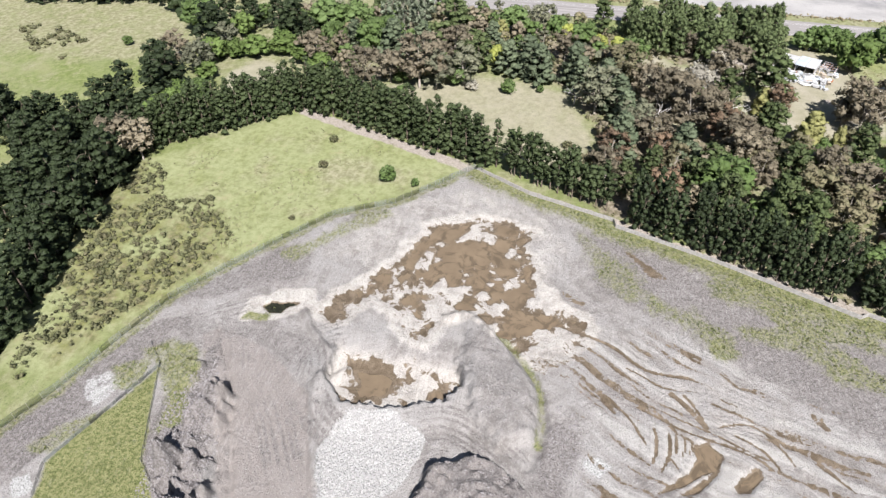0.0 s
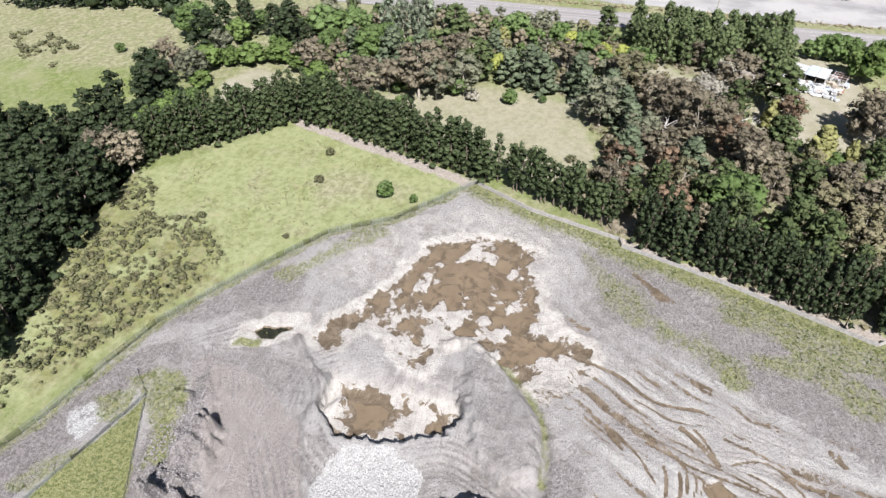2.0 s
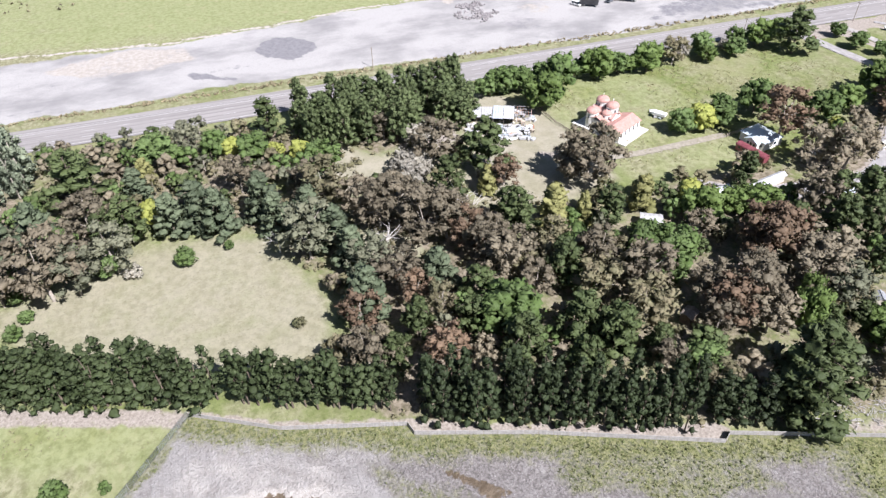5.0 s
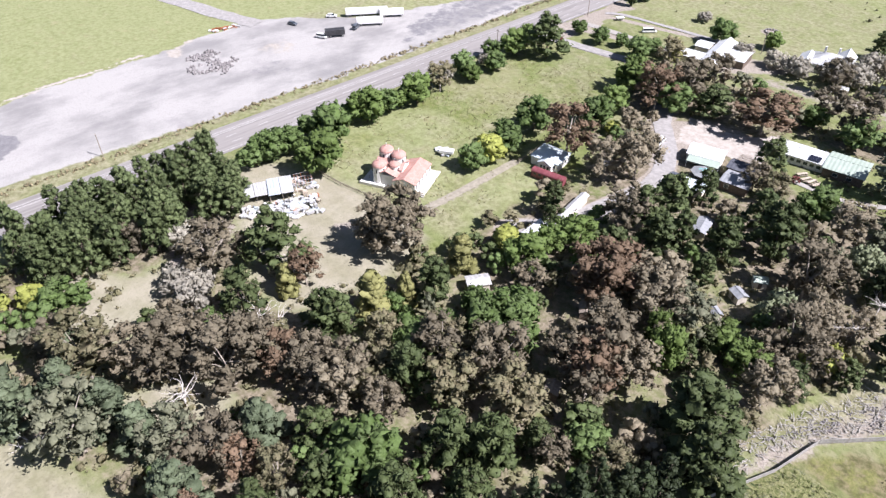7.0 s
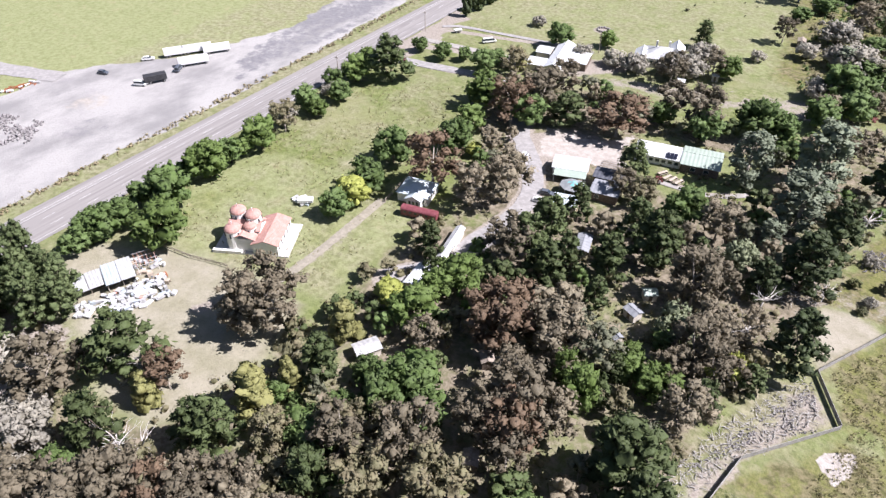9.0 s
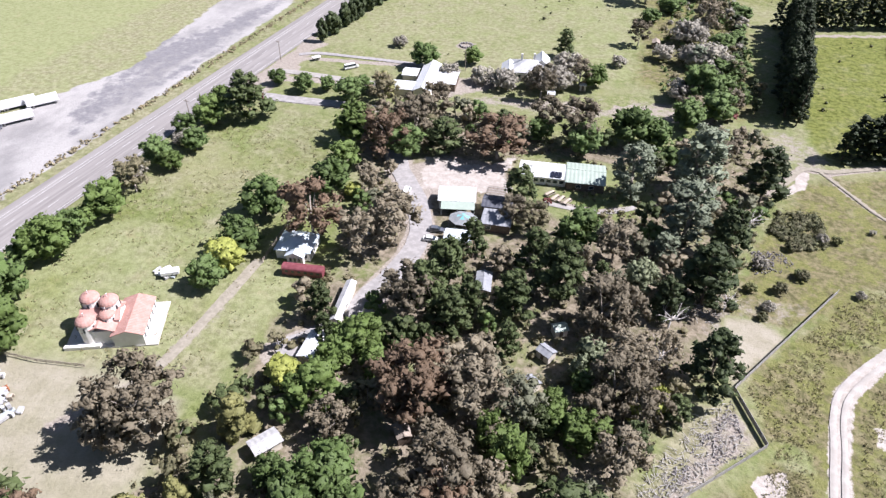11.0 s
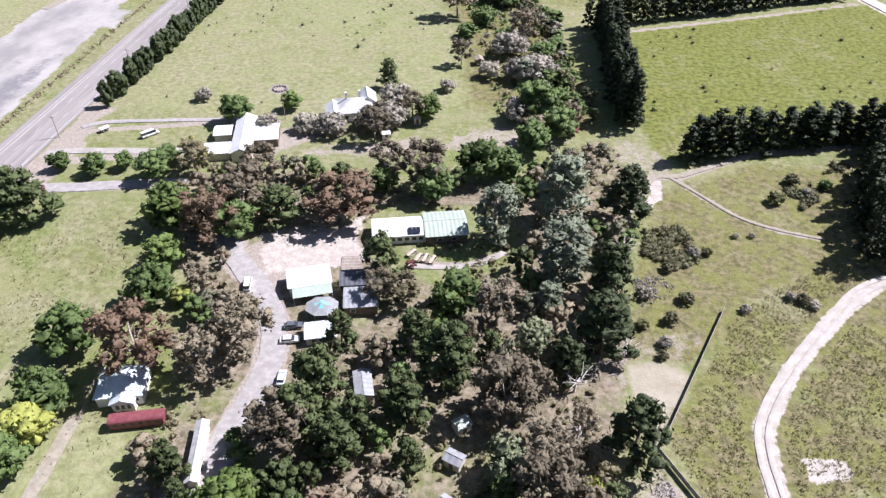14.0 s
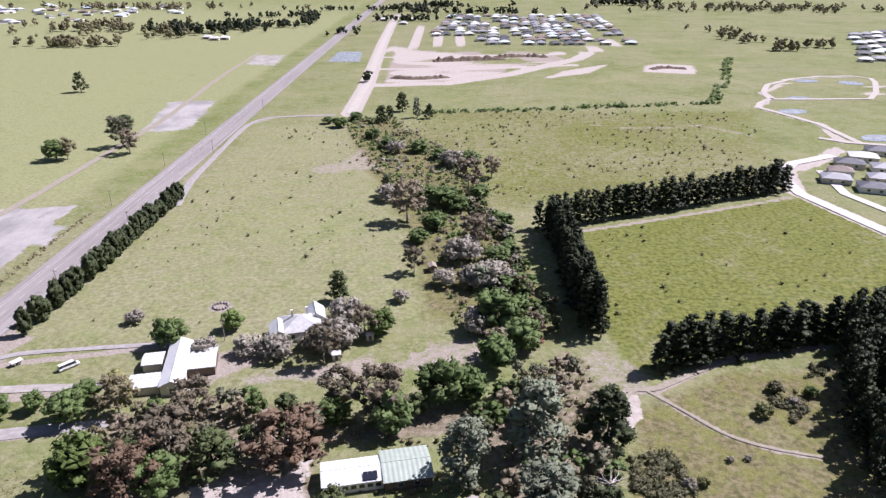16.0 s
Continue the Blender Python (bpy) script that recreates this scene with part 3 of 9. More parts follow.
    sand = np.maximum(sand, 0.75 * line([(-236, -300), (-235, -180), (-228, -113), (-234, -64), (-240, -30), (-242, 5)], 1.4, 1.0))
    sand = np.maximum(sand, line([(273, 461), (283, 511), (262, 572), (290, 610), (293, 634), (354, 709), (420, 727), (432, 690), (377, 608), (287, 608)], 3.2, 2.0))
    sand = np.maximum(sand, line([(273, 461), (297, 450), (380, 440)], 3.2, 2.0))
    # the far building site
    sand = np.maximum(sand, line([(-74, 545), (-74, 675), (-85, 1000), (-93, 1420)], 8, 3))
    sand = np.maximum(sand, line([(-74, 672), (3.2, 681.6), (68.7, 735), (111.5, 789), (159.6, 846), (195, 921), (240, 1010)], 9, 4))
    sand = np.maximum(sand, 0.9 * fill([(100.7, 707.8), (132.4, 761.5), (192.4, 810.3), (153.4, 743)], 5))
    sand = np.maximum(sand, 0.75 * fill([(222.7, 789.7), (245.8, 815), (285.9, 798.3), (268.1, 736.5), (215.4, 750.7)], 6) * (0.5 + vnoise(X, Y, 12, 83)))
    site = fill([(-62, 935), (84, 910), (137, 880), (150, 832), (73, 780), (56, 725), (9, 688), (-58, 690)], 8)
    sand = np.maximum(sand, site * (1.5 * vnoise(X * 0.4, Y, 24, 81) - 0.25))
    bare = np.maximum(bare, site * step(0.3, 0.45, vnoise(X * 0.35, Y, 24, 82)))
    for y0 in (770, 860, 935):
        sand = np.maximum(sand, line([(-70, y0), (60, y0 + 8), (150, y0 + 30)], 6, 3))
    for x0 in (-40, -8, 24):
        sand = np.maximum(sand, line([(x0, 940), (x0 + 2, 1200)], 7, 3))
    gravel = np.maximum(gravel, 0.6 * fill([(-227.5, 799), (-235.5, 882), (-193, 882), (-187, 791)], 6))
    bare = np.maximum(bare, 0.6 * line([(112, 507), (147, 497), (192, 507), (218, 477)], 4, 4))
    bare = np.maximum(bare, 0.55 * fill([(-83, 398), (-64, 412), (-54, 443), (-32, 394), (-74, 383)], 5))
    sand = np.maximum(sand, line([(191, 352), (206, 297), (225, 230)], 5.0, 2.0))
    sand = np.maximum(sand, line([(191, 352), (204, 392), (230, 410), (260, 440)], 5.0, 2.0))
    gravel = np.maximum(gravel, 0.7 * fill([(-196, 280), (-174, 276), (-177, 304), (-195, 304)], 4))
    me = mesh_of("ground", np.stack([X, Y, Z], -1).reshape(-1, 3), grid_faces(len(ys), len(xs)), True)
    bare = bare * step(-0.5, 1.0, away([(37.2, 88.2), (43.4, 89.9), (51.1, 86.3), (43, 70), (40.2, 65.1), (36.9, 78.8)], X, Y))
    scrub = np.maximum(scrub, 0.8 * fill([(44, 100), (70, 112), (100, 128), (120, 150), (122, 182), (86, 180), (50, 158)], 6) * (0.55 + 0.9 * vnoise(X, Y, 10, 75)))
    scrub = np.maximum(scrub, 0.85 * fill([(38, 90), (52, 88), (66, 108), (72, 120), (62, 132), (46, 130), (40, 112)], 2))
    dry = np.maximum(dry, 0.85 * fill([(65.3, 124), (75, 127.2), (87.3, 123.5), (81.5, 114.2), (67.1, 112.9), (58.8, 114.4)], 3))
    scrub = np.maximum(scrub, 0.9 * fill([(46, 64.2), (52.5, 69.4), (60, 81), (59.4, 66.1), (52.3, 55.7), (46.9, 54.5)], 2))
    litter = litter * step(-0.5, 1.0, away([(37.2, 88.2), (43.4, 89.9), (51.1, 86.3), (43, 70), (40.2, 65.1), (36.9, 78.8)], X, Y))
    zones(me, "zone_a", bare, dry, litter)
    zones(me, "zone_b", gravel, scrub, sand)
    lush = 0.8 * fill([(57, 192), (57, 293), (191, 346), (205, 296), (160, 205), (66, 178)], 3)
    lush = np.maximum(lush, 0.28 * green)
    lush = np.maximum(lush, 0.62 * fill([(30, 320), (190, 358), (260, 560), (-10, 556), (-50, 440)], 20) * (0.5 + vnoise(X, Y, 50, 91)))
    lush = np.maximum(lush, 0.78 * fill([(42, 66), (66, 110), (100, 136), (106, 118), (68, 84), (56, 58), (50, 52)], 4))
    lush = np.maximum(lush, 0.7 * fill([(78, 80), (104, 112), (130, 110), (120, 50), (80, 40)], 6) * (0.4 + vnoise(X, Y, 20, 92)))
    lush = np.maximum(lush, 0.36 * fill([(-145, -5), (-150, 150), (-100, 140), (-66, 75), (-68, 20), (-118, 16)], 3) * (0.3 + 1.1 * vnoise(X, Y, 25, 93)))
    lush = np.maximum(lush, 0.55 * fill([(46, 150), (60, 168), (128, 190), (150, 150), (112, 60), (66, 108)], 6) * (0.5 + 0.9 * vnoise(X, Y, 16, 94)))
    fresh = np.maximum(0.85 * green, 0.75 * step(-180, -200, X) * step(2500, 1200, Y))
    fresh = np.maximum(fresh, 0.5 * fill([(-140, 200), (-138, 330), (-140, 500), (-80, 520), (-20, 320), (0, 215), (-60, 196)], 8))
    fresh = np.maximum(fresh, 0.62 * fill([(-145, 10), (-148, 60), (-100, 70), (-68, 60), (-68, 20), (-118, 14)], 3))
    trodden = np.maximum(np.maximum(fill(HOUSE_YARD, 2.5), fill(WEST_CLEARING, 2)), np.maximum(np.maximum(fill(GUM_CLEARING, 1.5), fill(WEST_GLADE, 1.5)), 0.62 * fill(PADDOCK, 3))) * (0.7 + 0.5 * (vnoise(X, Y, 9, 95) - 0.3))
    trodden = np.maximum(trodden, step(0.7, -0.7, away([(37.2, 88.2), (43.4, 89.9), (51.1, 86.3), (43, 70), (40.2, 65.1), (36.9, 78.8)], X, Y)))
    zones(me, "zone_c", lush, fresh, np.clip(trodden, 0, 1))
    # stains and dirt on the gravel of the yard
    stain = 0.95 * fill([(-207.6, -80.5), (-216, -76), (-219, -68), (-212, -56), (-200.6, -53), (-193, -66), (-197, -76)], 1.5)
    stain = np.maximum(stain, 0.85 * fill([(-193.5, -105), (-189, -97), (-181.8, -87.7), (-184, -98), (-189, -106)], 1.0))
    stain = np.maximum(stain, fill([(-214, 165), (-196, 110), (-180, 92), (-176, 160), (-184, 270), (-200, 200)], 5) * (0.2 + 0.7 * vnoise(X, Y * 0.2, 7, 97)))
    stain = np.maximum(stain, fill(YARD, 2) * step(0.6, 0.72, vnoise(X, Y * 0.15, 6, 98)) * 0.42)
    clay = 0.8 * fill([(-214, -163), (-226, -140), (-222, -106), (-208, -104), (-202, -120), (-200, -140)], 3) * (0.45 + 0.9 * vnoise(X, Y, 12, 99))
    clay = np.maximum(clay, 0.5 * fill([(-218, 44), (-217, 58), (-208, 63), (-201, 52), (-208, 44)], 3))
    clay = np.maximum(clay, 0.8 * fill([(-226, 12), (-240, 14), (-246, 28), (-238, 22)], 2))
    zones(me, "zone_d", stain, clay, clay)
    return thing("ground", me, M_GROUND, "rough pasture of green and straw-coloured grass with trodden earth", "ground", kind="structure")


def grid_faces(rows, cols):
    i = (np.arange(rows - 1)[:, None] * cols + np.arange(cols - 1)[None, :]).ravel()
    return np.stack([i, i + 1, i + cols + 1, i + cols], -1).tolist()


def zones(me, name, r, g, b):
    a = me.color_attributes.new(name, "FLOAT_COLOR", "POINT")
    v = np.stack([np.clip(np.broadcast_to(c, r.shape), 0, 1).ravel() for c in (r, g, b, np.ones_like(r))], -1)
    a.data.foreach_set("color", v.astype(np.float32).ravel())


def smooth_line(pts, n=6):
    """A Catmull-Rom curve through the points."""
    p = [pts[0]] + list(pts) + [pts[-1]]
    out = []
    for a, b, c, d in zip(p, p[1:], p[2:], p[3:]):
        for k in range(n):
            t = k / n
            out.append(tuple(0.5 * (2 * b[i] + (c[i] - a[i]) * t + (2 * a[i] - 5 * b[i] + 4 * c[i] - d[i]) * t * t + (3 * b[i] - a[i] - 3 * c[i] + d[i]) * t ** 3) for i in (0, 1)))
    return out + [tuple(pts[-1])]


# thin wheel ruts: (width, course)
WET_RUTS = [(1.0, [(37.4, -88.5), (39.2, -80.2), (41.3, -73.4), (43.6, -68.2), (47.5, -63.0), (48.8, -58.1), (48.5, -52.1), (51.0, -47.5)]), (0.6, [(48.3, -66.7), (50.4, -61.7), (52.5, -56.9), (51.6, -48.7)]),
            (1.5, [(53.2, -56.9), (55.6, -54.1), (58.0, -51.8), (62.1, -48.1)]), (0.8, [(53.3, -54.0), (55.8, -51.7), (59.7, -49.6)]), (0.6, [(57.1, -69.9), (61.9, -65.0), (65.5, -62.6), (69.1, -60.4)]), (1.0, [(57.3, -71.1), (59.9, -69.2), (61.9, -67.1)]),
            (0.6, [(58.2, -65.1), (60.5, -59.3), (62.7, -53.7), (64.3, -46.0), (66.2, -39.8), (68.5, -36.4)]), (0.5, [(57.9, -60.5), (60.2, -54.7), (62.1, -48.1), (64.7, -41.7), (66.5, -35.6)])]
WET_ARCS = [(0.6, [(61.7, -49.2), (58.6, -42.3), (59.1, -38.5), (62.4, -35.1), (67.5, -32.1)]), (0.7, [(58.1, -40.0), (61.0, -34.9), (63.2, -29.9), (65.1, -27.1), (69.2, -23.8)]), (0.5, [(61.3, -44.7), (63.0, -40.5), (65.0, -37.5), (69.4, -34.9)]),
            (0.6, [(63.8, -30.0), (67.2, -25.4), (70.0, -21.9)]), (0.8, [(62.8, -59.9), (66.1, -59.1), (69.5, -59.3), (72.9, -60.3)]), (0.8, [(62.4, -57.0), (66.8, -56.3), (70.2, -56.9), (74.4, -58.7)]), (0.6, [(61.8, -55.9), (65.1, -55.2), (69.2, -55.3)]),
            (0.6, [(62.9, -54.2), (66.1, -53.5), (69.6, -54.4)]), (0.5, [(63.3, -53.1), (65.8, -52.3), (68.6, -53.0)]), (0.6, [(69.5, -56.5), (72.3, -54.8)])]
DRY_ROUTES = [[(118, -193), (102, -184), (82.8, -178.8), (66, -171), (58.4, -158), (57.3, -141), (62.4, -133.7), (77, -130.4), (93, -122)], [(115, -196), (97.8, -187.7), (82, -182), (65, -174.7), (56, -163), (46, -150)],
              [(110, -186), (92, -180), (74, -172), (62, -163), (60, -150)], [(76.5, -139.6), (67.8, -142.3), (58.3, -138), (50, -128)], [(56, -136), (68.9, -133), (78.8, -124.8), (78, -113), (72.5, -101.5), (76, -91), (84, -79)],
              [(62.6, -134.3), (72, -132.6), (81, -121.6), (82, -110), (76, -100)], [(92, -128), (80, -136), (66, -146), (52, -152)]]
FAINT_ROUTES = [[(40.8, -42), (39.6, -30), (43.5, -19), (52, -8)], [(20, -88), (34, -66), (40, -50), (46, -30), (50, -12)],
                [(12, -96), (26, -78), (34, -58), (44, -36)], [(78, -24), (66, -40), (60, -56), (58, -70), (64, -78)], [(96, -130), (84, -140), (70, -150), (60, -158)], [(94, -124), (82, -133), (68, -143), (58, -152)],
                [(43.7, -43.4), (44.2, -38.7), (41.4, -33.7)], [(44.7, -42.9), (45.2, -38.2), (41.9, -32.6)], [(58, -72), (52, -60), (50, -46), (56, -30)], [(66, -64), (60, -50), (60, -36), (66, -20)]]
WATER = [(12.8, -119.9), (3.5, -112.1), (0.2, -101.4), (4.4, -93.3), (15.8, -87.8), (23.8, -88.5), (32.5, -89.4), (37.9, -83.2), (44, -81.7), (48, -85.8), (48.1, -90.3), (42.3, -97.5), (34.2, -96.5),
         (32.6, -105.1), (30.5, -111.5), (29.2, -117), (34.3, -127.8), (29.4, -128.4), (22.6, -122.3)]
SEEPS = [[(49.7, -135.7), (42.4, -136.3), (38.1, -133.5), (38.6, -130.3), (42.5, -132), (48.8, -131.9)], [(49.7, -114.9), (45.9, -112.7), (44.9, -108.1), (52, -107.2), (53.7, -112.2)]]
PIT_WATER = [[(65.9, -125.7), (59.3, -126.4), (57, -120.8), (59.1, -113.1), (64.1, -114), (69, -117.8), (68.8, -122.4)], [(64.8, -109.3), (62.4, -107), (62.5, -103.6), (65.3, -104), (66.5, -108.1)]]
PAN = [(27.2, -125.5), (10.4, -120.6), (1.1, -103.1), (5.2, -92.9), (15.0, -93.1), (29.0, -86.8), (36.7, -77.7), (43.9, -77.1), (52.4, -83.9), (46.1, -93.9), (39.9, -99.1), (38.9, -107.7), (50.6, -113.1),
       (42.1, -121.1), (40.6, -127.4), (50.0, -134.2), (47.7, -136.5), (40.6, -136.2), (35.1, -130.6)]
WEED_SPOTS = []


def quarry_object():
    sx = 0.45
    xs, ys = np.arange(-24, 128, sx), np.arange(-212, 24.1, sx)
    X, Y = np.meshgrid(xs, ys)
    q = away(QUARRY, X, Y)
    edge = step(0, -5, q)
    rag = vnoise(X, Y, 6, 101) - 0.5
    n1, n2, n3 = vnoise(X, Y, 12, 102), vnoise(X, Y, 3.2, 103), vnoise(X, Y, 1.2, 104, 2)

    def fill(poly, soft, jag):
        return step(soft, -soft, away(poly, X, Y) + rag * jag)

    def track(pts, half, offsets, wobble=0.6):
        """Grooves along a course, fading out at both ends."""
        line = smooth_line(pts, 5)
        px, py = [p[0] for p in line], [p[1] for p in line]
        pad = half + max(offsets) + 2
        out = np.zeros_like(X)
        rows = slice(*np.searchsorted(ys, (min(py) - pad, max(py) + pad)))
        cols = slice(*np.searchsorted(xs, (min(px) - pad, max(px) + pad)))
        x, y = X[rows, cols] + rag[rows, cols] * wobble, Y[rows, cols] + (n2[rows, cols] - 0.5) * wobble
        best, where = np.full(x.shape, 1e9), np.zeros(x.shape)
        n = len(line) - 1
        for i in range(n):
            (x0, y0), (x1, y1) = line[i], line[i + 1]
            dx, dy = x1 - x0, y1 - y0
            t = np.clip(((x - x0) * dx + (y - y0) * dy) / (dx * dx + dy * dy + 1e-9), 0, 1)
            d = np.hypot(x - x0 - t * dx, y - y0 - t * dy)
            where = np.where(d < best, (i + t) / n, where)
            best = np.minimum(best, d)
        fade = np.clip(np.minimum(where, 1 - where) * 7, 0, 1)
        v = np.zeros_like(best)
        for o in offsets:
            v = np.maximum(v, step(half + 0.15, half * 0.35, np.abs(best - o)) * fade)
        out[rows, cols] = v
        return out

    Z = 0.2 + edge * (0.1 + n1 * 0.45 + (n2 - 0.5) * 0.2 + (n3 - 0.5) * 0.12)
    # the muddy pan: low islands between smears
    pr, pa = np.hypot(X - 26, Y + 96), np.arctan2(Y + 96, X - 26)
    swirl = vnoise(pr + 2 * n2, pa * 9, 3.0, 105, 4)
    pan_d = away(PAN, X, Y) + rag * 7 + (n3 - 0.5) * 2
    pan = step(2.0, -2.0, pan_d)
    main = fill(WATER, 2.0, 5)
    for poly in SEEPS:
        main = np.maximum(main, 0.85 * fill(poly, 1.0, 3))
    isle = (n2 - 0.5) * 0.34 + (swirl - 0.5) * 0.6 + (n1 - 0.5) * 0.3 + (n3 - 0.5) * 0.08
    level = 0.07 + isle - 0.17 * main
    Z = Z * (1 - pan) + pan * level
    # the dug pit, open towards the pan
    rim = away(PIT, X, Y) + rag * 2.6 + (n3 - 0.5) * 1.5
    deep = step(51, 62, X)
    sump = np.maximum(fill(PIT_WATER[0], 1.5, 5), fill(PIT_WATER[1], 1.0, 4))
    hollow = 0.12 + (n2 - 0.5) * 0.45 + (swirl - 0.5) * 0.6 - 0.2 * sump
    floor = -2.72 + hollow
    near = step(9, 0, np.maximum(rim, 0)) * step(54, 68, X) * edge
    Z = Z + near * 1.7
    inside = step(0.35, -0.45, rim) * deep
    Z = Z * (1 - inside) + inside * floor * 1.0
    # mounds and heaps
    md = away(MOUND, X, Y) + rag * 3 + (n3 - 0.5) * 1.3
    Z = Z + step(0.6, -2.2, md) * (1.5 + 1.0 * step(45, 65, X)) + step(0, -4, md) * ((n2 - 0.5) * 0.6 + (n3 - 0.5) * 0.45)
    heap = np.clip(1 - np.hypot((X - 93) / 13.5, (Y + 92) / 13) + rag * 0.25 + (n3 - 0.5) * 0.06, 0, 1)
    Z = Z + step(0, 0.16, heap) * 4.4 * (0.75 + 0.5 * n1) + heap * 2.0 + (heap > 0) * ((n3 - 0.5) * 1.3 + (n2 - 0.5) * 1.2)
    for cx, cy, rx, ry, h in ((88, -150, 15, 5.5, 3.4), (80, -152, 7, 5, 2.6), (99, -146, 9, 6.5, 4.6), (110, -141, 9, 8, 4.4), (72, -159, 4, 3, 1.4)):
        b = np.clip(1 - np.hypot((X - cx) / rx, (Y - cy) / ry) + (n2 - 0.5) * 0.3, 0, 1)
        Z = Z + step(0, 0.3, b) * h * (0.2 + 1.5 * n2 * n2 + 0.5 * b) + (b > 0.02) * (vnoise(X, Y, 1.9, 107, 3) - 0.5) * (0.4 + 0.65 * h)
    for pts, h, w in (([(49, -142), (53, -139), (57.5, -134), (60, -131)], 1.1, 1.5), ([(45, -95), (56, -86), (66, -82), (78, -83)], -0.9, 1.8), ([(62, -127), (70, -130.5), (84, -126), (98, -119)], 0.9, 1.6),
                      ([(57, -161), (66, -154), (80, -146), (98, -137)], -0.7, 1.2), ([(43, -108), (41, -103), (46, -97)], 1.0, 1.4)):
        d = along(smooth_line(pts), X, Y) + rag * 2.0 + (n3 - 0.5) * 0.8
        Z = Z + step(w, 0, d) * h
    # wheel tracks
    wet_track, dry_track, faint = np.zeros_like(X), np.zeros_like(X), np.zeros_like(X)
    for w, pts in WET_RUTS + WET_ARCS:
        wet_track = np.maximum(wet_track, track(pts, w * 0.62, (0,), 0.35) * (0.6 + 0.55 * n2))
    for pts in DRY_ROUTES:
        dry_track = np.maximum(dry_track, track(pts, 0.55, (0.9, 2.3, 3.4)) * (0.35 + 0.8 * n1))
    for pts in FAINT_ROUTES:
        faint = np.maximum(faint, track(pts, 0.4, (0.9, 2.0)) * (0.35 + 0.8 * n1))
    flat = (1 - step(0.02, 0.1, heap)) * step(-0.6, 0.2, md)
    Z = Z - (0.3 * wet_track + 0.16 * dry_track + 0.1 * faint) * flat
    bend = np.hypot(X + 50, Y)
    streak = vnoise(bend + 2 * rag, np.arctan2(Y, X + 50) * 7, 1.4, 130, 3)
    arc = step(5, -5, away([(40, -84), (60, -78), (84, -70), (104, -40), (100, 0), (60, 0), (50, -20), (36, -56)], X, Y) + rag * 8)
    Z = Z + arc * (streak - 0.5) * 0.3
    pool = step(0.5, -0.5, away([(66.4, -52.1), (64.4, -49.3), (67.0, -46.2), (70.5, -47.5), (72.6, -50.8), (75.9, -54.5), (79.0, -59.2), (79.1, -60.3), (74.9, -55.6), (72.4, -52.9), (68.8, -51.1)], X, Y) + rag * 0.8)
    pool = np.maximum(pool, step(0.5, -0.5, away([(78.3, -56.1), (74.9, -51.9), (72.2, -49.2), (69.8, -46.9), (71.4, -47.5), (76.4, -51.4), (77.8, -54.1)], X, Y) + rag * 0.8))
    pool = np.maximum(pool, step(0.8, -0.8, away([(70.8, -43.3), (68.8, -40.0), (70.4, -38.9), (74.9, -41.6), (75.6, -44.7), (73.1, -45.1)], X, Y) + rag * 4))
    Z = Z * (1 - pool) + pool * (-0.2 + 0.2 * (n2 - 0.5))
    dark_pool = step(0.5, -0.5, away([(49.7, -153.3), (46.7, -151.7), (46.2, -144.5), (50.2, -147.2), (51.2, -151.2)], X, Y) + rag * 3.0 + (n3 - 0.5) * 1.2)
    Z = Z * (1 - dark_pool) + dark_pool * -0.1
    Z = np.where(q > -0.2, np.minimum(Z, 0.15), Z) - step(0.0, 1.2, q) * 1.0
    keep = q < 1.4
    # weeds and rough grass
    grass = np.maximum(0.74 * step(10, 2.5, along(FENCE_NORTH[:9], X, Y) + rag * 5), 0.56 * fill([(5, -50), (12.8, -37), (18.8, -23), (23.8, -8), (33.0, -7), (31.4, -23.9), (24.9, -35.6), (20, -44.6)], 2.5, 7))
    grass = np.maximum(grass, 0.55 * step(3.0, 1.2, along(FENCE_WEST, X, Y) + rag * 3))
    grass = np.maximum(grass, 0.5 * fill([(2, -136), (14, -146), (30, -156), (33, -152), (20, -142), (8, -132)], 1.5, 4))
    grass = np.maximum(grass, (0.2 + 0.8 * n2) * step(1.6, 0.2, along(smooth_line([(45, -95), (52, -88.5), (59, -84), (66, -82.3), (73, -82.4)]), X, Y) + rag * 1.6))
    grass = np.maximum(grass, 0.46 * fill([(3.4, -81.0), (15.3, -65.1), (25.2, -62.1), (27, -66.3), (17.6, -76.1)], 3, 7))
    grass = np.maximum(grass, 0.48 * fill([(24, -62), (26.4, -50.1), (33.7, -41.5), (41.1, -43.3), (42.0, -47.0), (35.5, -51), (30, -62)], 2, 6))
    grass = np.maximum(grass, 0.62 * fill([(36, -48.5), (33.5, -45), (35, -41.5), (39, -41), (42.5, -43.5), (42.5, -46.5), (40, -49)], 1.5, 6))
    grass = np.maximum(grass, 0.52 * fill([(30.0, -41.2), (27, -25.9), (38, -10.5), (44, 4), (50, 6), (43.2, -11.2), (42.4, -21.0), (36.2, -29.4), (33.4, -40.2)], 2, 6))
    green = fill([(71.7, -167.1), (99.3, -176.1), (106.1, -173.4), (116, -176), (110, -142), (100.7, -150.7), (94.7, -157.6)], 0.8, 1.6)
    grass = np.maximum(grass, 0.95 * green)
    grass = np.maximum(grass, 0.58 * fill([(68.8, -175.3), (63.9, -169.5), (64.0, -162.3), (69.8, -157.7), (80, -157.0), (88, -158), (78.6, -163.0), (72.4, -168.8)], 1.5, 4))
    grass = np.maximum(grass, 0.75 * fill([(54.3, -156), (53.9, -149.5), (51.3, -149), (51.6, -155.6)], 0.6, 1.5))
